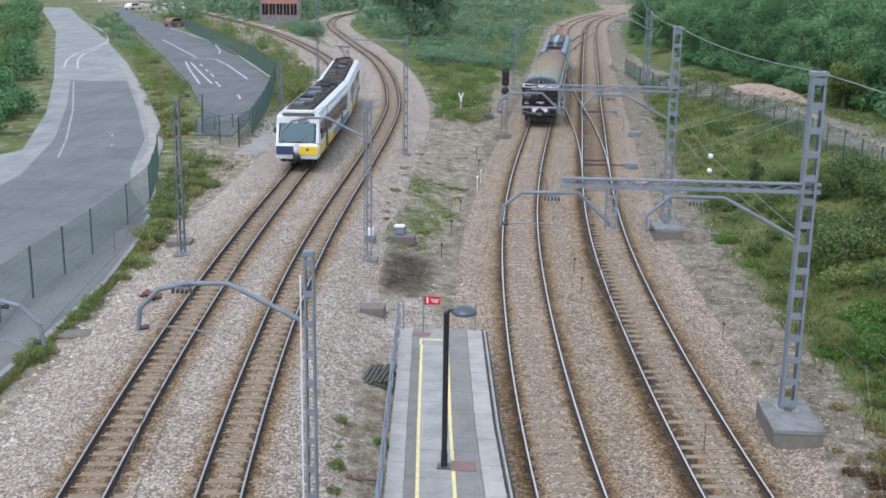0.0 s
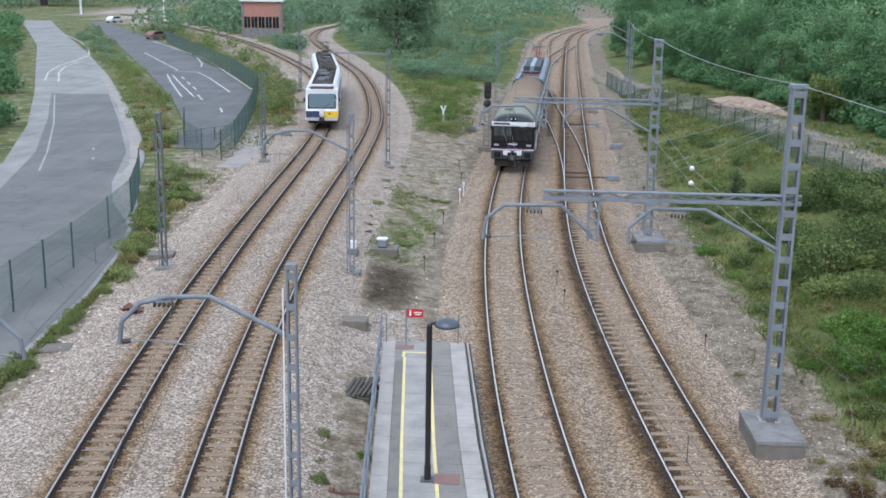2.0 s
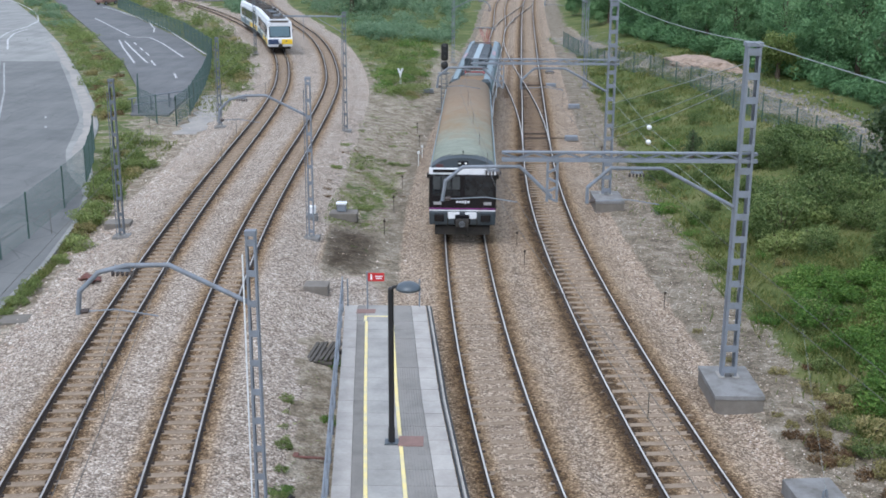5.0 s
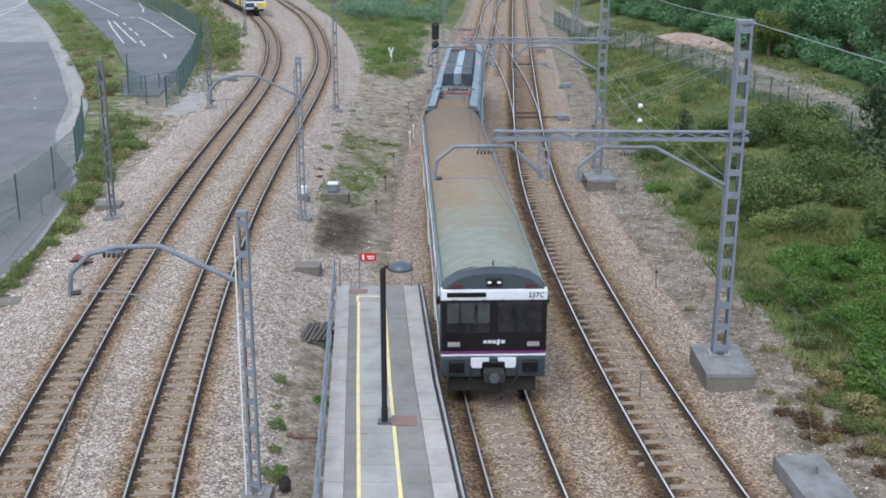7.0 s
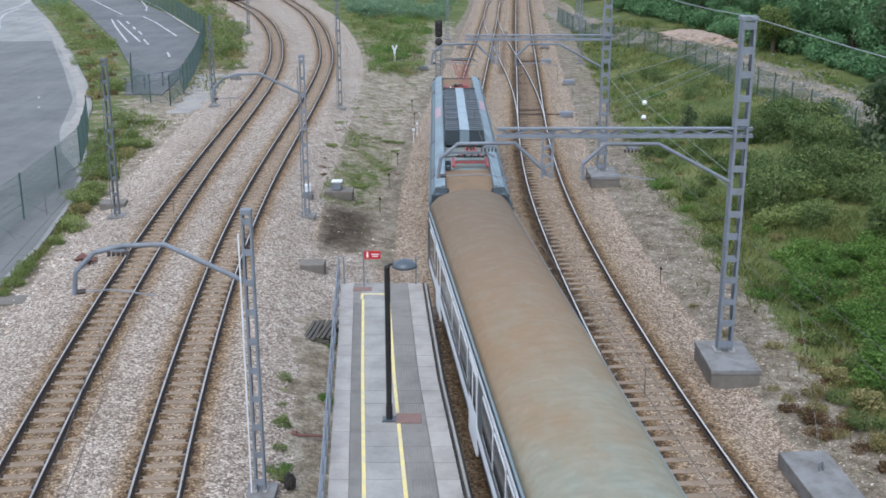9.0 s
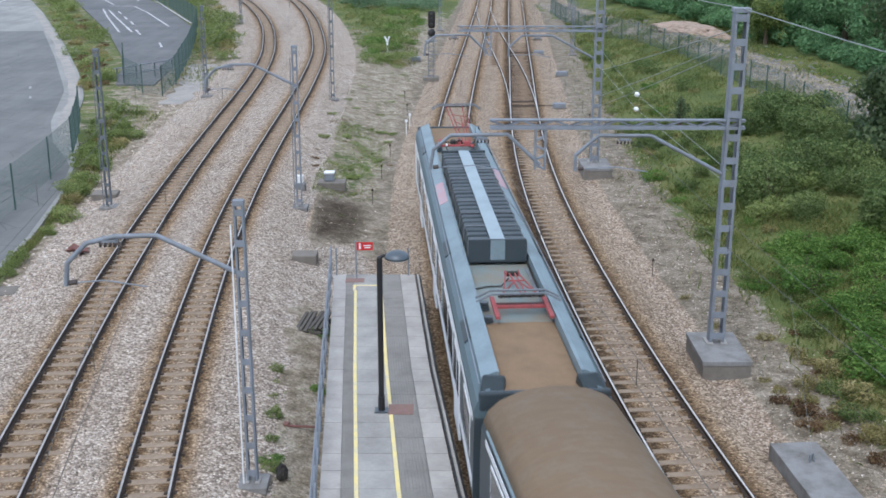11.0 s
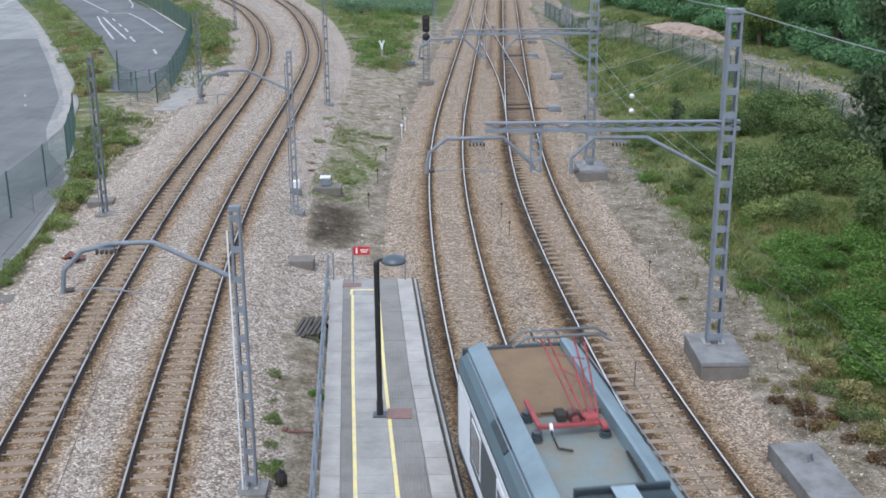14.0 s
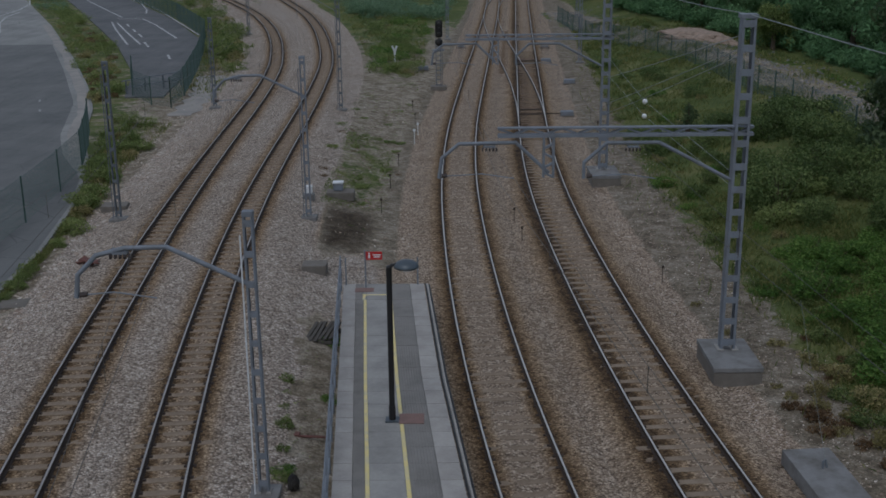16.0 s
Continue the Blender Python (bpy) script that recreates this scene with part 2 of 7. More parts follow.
def roof_material():
    """Greenish grey sheet roof, more and more covered with brown brake dust towards the pantographs."""
    n = Nodes("rust_dusted_roof")
    ob = n.add("TexCoord").outputs["Object"]
    y = n.add("SeparateXYZ", Vector=ob).outputs[1]
    v = n.maths("ADD", n.maths("MULTIPLY", n.maths("ADD", y, 13.0), 1 / 26.0), n.maths("MULTIPLY", n.maths("SUBTRACT", n.noise(0.5, 6, 0.7, ob, (1.0, 0.5, 1.0)), 0.5), 0.9))
    col = n.ramp(v, [(0.1, srgb(120, 126, 114)), (0.3, srgb(128, 120, 101)), (0.55, srgb(132, 108, 80))])
    streak = n.noise(5.0, 4, 0.6, ob, (0.25, 2.0, 1))
    col = n.mix(0.3, col, n.ramp(streak, [(0.3, (0.7, 0.68, 0.64)), (0.65, (1.16, 1.16, 1.14))]), "MULTIPLY")
    blot = n.noise(1.8, 6, 0.75, ob, (1.0, 1.2, 1))
    col = n.mix(n.ramp(blot, [(0.47, (0, 0, 0)), (0.66, (0.16, 0.16, 0.16))]), col, srgb(158, 160, 148))
    worn = n.maths("MULTIPLY", n.ramp(n.noise(3.0, 6, 0.75, ob, (0.5, 1.6, 1)), [(0.45, (0, 0, 0)), (0.62, (0.4, 0.4, 0.4))]), n.ramp(v, [(0.05, (1, 1, 1)), (0.4, (0, 0, 0))]))
    col = n.mix(worn, col, srgb(160, 163, 150))
    n.bump(n.noise(1.0, 3, 0.5, ob, (0.5, 1.2, 1)), 0.25, 0.03)
    return n.done(col, 0.75, 0.05)


M["tr_roof"] = roof_material()
M["tr_teal"] = plain("train_teal_grey", srgb(88, 106, 112)[:3], 0.5, 0.1, 0.4, 0.9, dirt_rgb=srgb(84, 90, 92)[:3])
M["tr_floor"] = plain("roof_well_floor", srgb(122, 134, 132)[:3], 0.7, 0.05, 0.95, 1.1, dirt_rgb=srgb(134, 118, 96)[:3])
M["tr_dust"] = plain("brown_brake_dust", srgb(130, 107, 81)[:3], 0.9, 0, 0.7, 1.4, dirt_rgb=srgb(104, 86, 66)[:3])
M["tr_black"] = plain("train_black_front", (0.006, 0.006, 0.008), 0.22, 0, 0.06)
M["tr_strip"] = plain("pale_walkway", srgb(150, 164, 170)[:3], 0.5, 0, 0.6, 1.2, dirt_rgb=srgb(122, 134, 140)[:3])
# dim grey that paints the lit cab interior onto the windscreen
M["cab_blind"] = plain("painted_cab_light", srgb(72, 75, 75)[:3], 0.2, 0, 0.6, 3, dirt_rgb=srgb(46, 48, 48)[:3])
M["tr_white"] = plain("train_white", (0.72, 0.73, 0.74), 0.4, 0, 0.25, 1.2, dirt_rgb=(0.35, 0.32, 0.3))
M["tr_purple"] = plain("train_purple", srgb(120, 40, 110)[:3], 0.4, 0, 0.1)
M["tr_glass"] = glass_material("train_glass", (0.012, 0.014, 0.016))
M["tr_glass_blue"] = glass_material("tinted_windscreen", (0.07, 0.12, 0.14), 0.15)
M["tr_box"] = plain("black_resistor_cover", srgb(28, 38, 41)[:3], 0.4, 0.1, 0.6, 1.5, dirt_rgb=srgb(58, 68, 68)[:3])
M["tr_red"] = plain("red_pantograph", srgb(156, 74, 74)[:3], 0.75, 0.0, 0.9, 3, dirt_rgb=srgb(104, 62, 58)[:3])
M["tr_under"] = plain("sooty_underframe", (0.03, 0.027, 0.024), 0.9, 0.2, 0.4)
M["tr_yellow"] = plain("train_yellow", srgb(236, 196, 40)[:3], 0.4, 0, 0.15)
M["tr_navy"] = plain("train_navy", srgb(50, 66, 96)[:3], 0.4, 0, 0.15)
M["tr_roof_dark"] = plain("sooty_grey_roof", srgb(92, 86, 80)[:3], 0.85, 0.1, 0.5, 1.0)
M["lens"] = plain("headlamp_lens", (0.7, 0.7, 0.68), 0.2, 0, 0.1)
M["dim_lens"] = plain("unlit_headlamp", (0.32, 0.31, 0.3), 0.25, 0, 0.1)
M["dark_red"] = plain("dark_red_lamp", (0.07, 0.02, 0.02), 0.4)
M["faded_red"] = plain("faded_red_paint", srgb(176, 142, 146)[:3], 0.6, 0, 0.8, 1.5, dirt_rgb=srgb(150, 160, 168)[:3])
M["rust"] = plain("rusty_red_metal", srgb(122, 84, 76)[:3], 0.85, 0.2, 0.4, 5)
M["timber"] = plain("old_dark_timber", srgb(84, 80, 75)[:3], 0.95, 0, 0.4, 5, 0.5)
# distance haze is put into these leaf greens, paler and greyer than near foliage
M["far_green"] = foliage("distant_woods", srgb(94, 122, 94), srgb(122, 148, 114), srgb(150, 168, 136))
M["haze_white"] = plain("pale_distant_wall", srgb(206, 210, 214)[:3], 0.8, 0, 0.2, 0.05)
M["signal_black"] = plain("signal_black", (0.012, 0.012, 0.012), 0.5)


# ---- mesh helpers ----
def part(name, bm, material, parent=None, label=""):
    me = bpy.data.meshes.new(name)
    bm.to_mesh(me)
    bm.free()
    for m in material if isinstance(material, (list, tuple)) else [material]:
        me.materials.append(M[m])
    ob = new(name, me)
    ob.parent = parent
    return tagged(ob, label)


def raw(name, verts, faces, material, parent=None, label="", smooth=False):
    me = bpy.data.meshes.new(name)
    me.from_pydata(verts, [], faces)
    me.update()
    for m in material if isinstance(material, (list, tuple)) else [material]:
        me.materials.append(M[m])
    if smooth:
        me.polygons.foreach_set("use_smooth", [True] * len(me.polygons))
    ob = new(name, me)
    ob.parent = parent
    return tagged(ob, label)


def holder(name, m, label, category, group="", kind=""):
    ob = new(name)
    ob.empty_display_size = 0.3
    ob.matrix_basis = m
    return tagged(ob, label, category, group, kind)


def box(c, s, bm=None, bevel=0.0, turn=None):
    bm = bm or bmesh.new()
    m = Matrix.Translation(c) @ (turn or Matrix()) @ Matrix.Diagonal((*s, 1))
    v = bmesh.ops.create_cube(bm, size=1, matrix=m)["verts"]
    if bevel:
        es = list({e for x in v for e in x.link_edges})
        bmesh.ops.bevel(bm, geom=es, offset=bevel, segments=2, affect="EDGES", profile=0.6)
    return bm


def tube(p, q, r, bm=None, n=8, r2=None):
    bm = bm or bmesh.new()
    p, q = Vector(p), Vector(q)
    d = q - p
    m = Matrix.Translation((p + q) / 2) @ d.to_track_quat("Z", "Y").to_matrix().to_4x4()
    bmesh.ops.create_cone(bm, cap_ends=True, segments=n, radius1=r, radius2=r if r2 is None else r2, depth=d.length, matrix=m)
    return bm


def pipe(pts, r, bm=None, n=8):
    """One bent tube through all the points."""
    bm = bm or bmesh.new()
    pts = [Vector(p) for p in pts]
    rings = []
    ref = None
    for i, p in enumerate(pts):
        d = (pts[min(i + 1, len(pts) - 1)] - pts[max(i - 1, 0)]).normalized()
        if ref is None:
            ref = d.orthogonal().normalized()
        ref = (ref - d * ref.dot(d)).normalized()
        b = d.cross(ref)
        rings.append([bm.verts.new(p + (ref * math.cos(6.28319 * k / n) + b * math.sin(6.28319 * k / n)) * r) for k in range(n)])
    for u, v in zip(rings[:-1], rings[1:]):
        for k in range(n):
            bm.faces.new((u[k], u[(k + 1) % n], v[(k + 1) % n], v[k]))
    bm.faces.new(rings[0][::-1])
    bm.faces.new(rings[-1])
    return bm


def ball(c, r, bm=None, scale=(1, 1, 1), sub=2):
    bm = bm or bmesh.new()
    bmesh.ops.create_icosphere(bm, subdivisions=sub, radius=r, matrix=Matrix.Translation(c) @ Matrix.Diagonal((*scale, 1)))
    return bm


def prism(profile, y0, y1, bm=None, caps=True):
    """A closed x, z outline drawn out along y."""
    bm = bm or bmesh.new()
    a = [bm.verts.new((x, y0, z)) for x, z in profile]
    b = [bm.verts.new((x, y1, z)) for x, z in profile]
    k = len(profile)
    for i in range(k):
        j = (i + 1) % k
        bm.faces.new((a[i], a[j], b[j], b[i]))
    if caps:
        bm.faces.new(a[::-1])
        bm.faces.new(b)
    bmesh.ops.recalc_face_normals(bm, faces=bm.faces[:])
    return bm


def words(text, size, m, material, parent, name="lettering", label=""):
    cu = bpy.data.curves.new(name, "FONT")
    cu.body, cu.size, cu.align_x, cu.align_y, cu.extrude = text, size, "CENTER", "CENTER", 0.004
    tmp = new("tmp_text", cu)
    me = bpy.data.meshes.new_from_object(tmp.evaluated_get(bpy.context.evaluated_depsgraph_get()))
    bpy.data.objects.remove(tmp)
    me.materials.clear()
    me.materials.append(M[material])
    ob = new(name, me)
    ob.parent = parent
    ob.matrix_basis = m
    return tagged(ob, label)


# ---- the plan: centre lines of the four tracks, x over y ----
class Line:
    def __init__(self, rows):
        self.y = np.array([r[0] for r in rows], float)
        self.x = np.array([r[1] for r in rows], float)
        ys = np.arange(self.y[0], self.y[-1] + 0.01, 1.0)
        xs = np.interp(ys, self.y, self.x)
        for _ in range(2):
            k = 5
            pad = np.r_[2 * xs[0] - xs[k:0:-1], xs, 2 * xs[-1] - xs[-2:-k - 2:-1]]
            xs = np.convolve(pad, np.ones(2 * k + 1) / (2 * k + 1), "valid")
        self.ys, self.xs = ys, xs
        self.s = np.r_[0, np.cumsum(np.hypot(np.diff(xs), np.diff(ys)))]

    def at(self, y):
        return float(np.interp(y, self.ys, self.xs))

    def arc(self, y):
        return float(np.interp(y, self.ys, self.s))

    def point(self, s):
        return float(np.interp(s, self.s, self.xs)), float(np.interp(s, self.s, self.ys))


R1 = Line([(-110, 41.4), (-80, 27.9), (-60, 20.4), (-40, 14.1), (-20, 9.0), (0, 5.1), (12, 3.4), (20, 2.44), (25, 1.87), (30, 1.42), (36, 1.05), (42, 0.8), (50, 0.6), (56, 0.58),
           (63, 0.73), (72, 1.1), (83, 1.79), (99, 2.8), (121, 4.25), (145, 5.75), (170, 7.1), (200, 8.3), (223, 9.6), (245, 12.2), (270, 17.5), (300, 26.5), (340, 42)])
R2 = Line([(-110, 45.6), (-60, 24.6), (-20, 13.2), (0, 9.3), (12, 7.6), (20, 6.66), (25, 6.1), (30, 5.68), (36, 5.34), (42, 5.06), (50, 4.85), (56, 4.87), (63, 5.08),
           (72, 5.5), (83, 6.15), (99, 7.05), (121, 8.3), (158, 10.5), (193, 12.7), (225, 14.9), (250, 17.6), (275, 22.5), (305, 31.5), (340, 45)])
L1 = Line([(-40, 0.0), (0, -6.8), (12, -8.4), (24, -9.9), (31, -10.65), (36, -11.05), (43, -11.55), (53, -12.08), (68, -12.6), (80, -13.0), (94, -14.0),
           (111, -16.4), (125, -19.1), (142, -23.4), (162, -30.2), (182, -37.7), (206, -48.2), (242, -67), (300, -100)])
L2 = Line([(-40, 4.0), (0, -3.4), (12, -5.1), (24, -6.7), (31, -7.4), (36, -7.83), (43, -8.35), (53, -8.74), (68, -8.95), (80, -9.2), (94, -9.8),
           (105, -11.0), (122, -13.4), (140, -16.8), (164, -23), (198, -31.4), (215, -34.6), (235, -36.5), (270, -34), (300, -30)])
LEFT_RAIL, RIGHT_RAIL = 0.745, 0.0


def smooth(a, b, v):
    v = np.clip((v - a) / (b - a), 0, 1)
    return v * v * (3 - 2 * v)


def terrain(x, y):
    """Height of the bare ground."""
    x, y = np.asarray(x, float), np.asarray(y, float)
    yy = np.clip(y, -60, 290)
    l1, l2, r1, r2 = (np.interp(yy, t.ys, t.xs) for t in (L1, L2, R1, R2))
    lb, rb, side = LEFT_RAIL - 0.3, -0.3, 0.25
    z = np.where(x < l1 - 1.9, side + (lb - side) * smooth(-4.2, -1.9, x - l1), lb)
    gap = np.maximum(r1 - 1.9 - (l2 + 1.9), 0.5)
    f = smooth(0, 1, (x - l2 - 1.9) / gap)
    mid = lb + (rb - lb) * f + np.sin(np.clip((x - l2 - 1.9) / gap, 0, 1) * np.pi) * (-0.25 + 0.6 * smooth(65, 110, y))
    z = np.where((x > l2 + 1.9) & (x < r1 - 1.9), mid, z)
    z = np.where(x >= r1 - 1.9, rb, z)
    z = np.where(x > r2 + 2.0, rb + 0.1 * smooth(2.4, 3.6, x - r2) + 1.5 * smooth(5, 16, x - r2), z)
    wav = 0.12 * np.sin(x * 0.7 + 1.3 * np.sin(y * 0.23)) * np.cos(y * 0.41 + x * 0.13)
    wild = np.clip(smooth(4.5, 7, x - r2) + smooth(0.3, 0.5, f) * smooth(0.97, 0.8, f) * (x < r1) * 1.0, 0, 1)
    z = z + wav * wild
    z = z + 2.2 * smooth(40, 120, x) + 1.5 * smooth(240, 420, y)
    return z


def tz(x, y):
    return float(terrain(x, y))


def spaced(a, b, step, grow, far):
    v, s = [a], step
    while v[-1] < b:
        v.append(v[-1] + step)
    while v[-1] < far:
        s *= grow
        v.append(v[-1] + s)
    return v


def build_ground():
    xr = spaced(0, 26, 0.4, 1.16, 3500)
    xs = np.array([-v for v in xr[:0:-1]] + xr)
    ys = np.array([-v for v in spaced(0, 2, 1.0, 1.3, 400)[:0:-1]] + list(np.arange(0, 14, 1.0)) + spaced(14, 110, 0.4, 1.05, 4000))
    gx, gy = np.meshgrid(xs, ys)
    gz = terrain(gx, gy)
    nx, ny = len(xs), len(ys)
    verts = np.stack([gx, gy, gz], -1).reshape(-1, 3)
    i = np.arange(nx * ny).reshape(ny, nx)
    faces = np.stack([i[:-1, :-1], i[:-1, 1:], i[1:, 1:], i[1:, :-1]], -1).reshape(-1, 4)
    ob = raw("ground", verts.tolist(), faces.tolist(), "ground", None, "", True)
    tagged(ob, "pinkish-grey track ballast, dusty earth and weedy grass ground", "ground", kind="structure")
    x, y = verts[:, 0], verts[:, 1]
    yy = np.clip(y, -60, 300)
    l1, l2, r1, r2 = (np.interp(yy, t.ys, t.xs) for t in (L1, L2, R1, R2))
    near_l = lambda l: smooth(-4.2, -3.0, x - l) * smooth(4.2, 3.0, x - l)
    wide = (l2 - l1) > 7.0
    bl = np.where(wide, np.maximum(near_l(l1), near_l(l2)), smooth(-4.2, -3.0, x - l1) * smooth(3.6, 2.6, x - l2))
    br = smooth(-3.4, -2.2, x - r1) * smooth(3.6, 2.4, x - r2)
    b = np.maximum(np.maximum(bl, br), np.where((x > l2) & (x < r1), (0.72 - 0.5 * np.exp(-((x + 4.0 - 0.06 * (30 - y)) / 0.5) ** 2) * smooth(38, 34, y)) * smooth(44.5, 41, y + 0.8 * np.sin(x * 2.1)), 0))
    b = b * (y < 330)
    b = np.where((x > -4.4 - 0.104 * (y - 29.6) + 0.15 * np.sin(y * 1.9)) & (x < -2.4) & (y < 35) & (y > 8), 0.32, b)
    st = np.exp(-((x + 4.5) / 1.25) ** 4 - ((y - 46.4) / 3.4) ** 4) + 0.3 * np.exp(-((x - 10.6) / 1.6) ** 2 - ((y - 27.5) / 5.0) ** 2) 
    st = np.clip(1.25 * st, 0, 1) * (1 - np.clip(b * 1.6, 0, 1))
    st = np.maximum(st, 0.28 * (x > r1 - 3.5) * (x < r2 + 6))
    pc = np.interp(y, [45, 58, 72, 84, 97, 108, 121.5, 136, 150], [25.8, 25.3, 24.3, 23.7, 22.2, 20.0, 17.3, 15.8, 14.8])
    gright = smooth(3.8, 7.4, x - r2) * (1 - 0.85 * smooth(2.9, 1.8, np.abs(x - pc)) * (y > 44) * (y < 165))
    gmid = ((x > l2 + 2.5) & (x < r1 - 2.6) & (y > 43)) * (0.15 + 0.42 * np.exp(-((x + 4.3) / 1.5) ** 2 - ((y - 57.5) / 8.0) ** 2)) + smooth(75, 130, y) * ((x > l2 + 3) & (x < r1 - 3.5)) * (0.62 - 0.4 * smooth(0.55, 0.75, (x - l2) / np.maximum(r1 - l2, 1)) * smooth(150, 120, y))
    gleft = smooth(-4.6, -6.0, x - l1) * 0.6 * (1 - 0.8 * np.exp(-((x + 17.5) / 3.5) ** 2 - ((y - 79) / 11.0) ** 2))
    gr = np.clip(gright + gmid + gleft + 0.8 * wide * (x > l1 + 3) * (x < l2 - 3), 0, 1)
    for name, val in (("ballast", b), ("stain", st), ("grass", gr)):
        at = ob.data.attributes.new(name, "FLOAT", "POINT")
        at.data.foreach_set("value", np.asarray(val, np.float32))
    return ob


ground = build_ground()

# ---- tracks ----
RAIL = [(-0.024, 0.0), (0.024, 0.0), (0.036, -0.008), (0.036, -0.035), (0.012, -0.045), (0.012, -0.125), (0.07, -0.14), (0.07, -0.155), (-0.07, -0.155), (-0.07, -0.14), (-0.012, -0.125), (-0.012, -0.045), (-0.036, -0.035), (-0.036, -0.008)]


def sweep_rail(name, pts, tops, parent):
    """A rail of true section along points; its running face is polished."""
    pts = np.array(pts, float)
    d = np.gradient(pts, axis=0)
    r = np.stack([d[:, 1], -d[:, 0], 0 * d[:, 0]], 1)
    r /= np.linalg.norm(r, axis=1)[:, None]
    k = len(RAIL)
    v = np.concatenate([pts[:, None] + r[:, None] * np.array([u for u, _ in RAIL])[None, :, None] + np.array([(0, 0, w) for _, w in RAIL])[None]], 0).reshape(-1, 3)
    f, mats = [], []
    for i in range(len(pts) - 1):
        for j in range(k):
            a, b = i * k + j, i * k + (j + 1) % k
            f.append((a, a + k, b + k, b))
            mats.append(1 if j == 0 else 0)
    f += [tuple(range(k)), tuple(range(len(v) - k, len(v)))[::-1]]
    mats += [0, 0]
    ob = raw(name, v.tolist(), f, ["rail_side", tops], parent)
    ob.data.polygons.foreach_set("material_index", mats)
    return ob


def along(line, y0, y1, step):
    s0, s1 = line.arc(y0), line.arc(y1)
    for s in np.arange(s0, s1, step):
        x, y = line.point(s)
        x2, y2 = line.point(s + 0.5)
        yield x, y, math.atan2(y2 - y, x2 - x) - math.pi / 2


def rail_points(line, off, y0, y1, z, step=1.5):
    return [(x + off * math.cos(a), y + off * math.sin(a), z) for x, y, a in along(line, y0, y1, step)]


def sleeper_mesh(length):
    h = length / 2
    bm = bmesh.new()
    prof = [(-0.13, -0.25), (0.13, -0.25), (0.11, -0.152), (-0.11, -0.152)]
    a = [bm.verts.new((-h, u, w)) for u, w in prof]
    b = [bm.verts.new((h, u, w)) for u, w in prof]
    for i in range(4):
        j = (i + 1) % 4
        bm.faces.new((a[i], a[j], b[j], b[i]))
    bm.faces.new(a[::-1])
    bm.faces.new(b)
    bmesh.ops.recalc_face_normals(bm, faces=bm.faces[:])
    me = bpy.data.meshes.new("sleeper")
    bm.to_mesh(me)
    bm.free()
    me.materials.append(M["sleeper"])
    return me


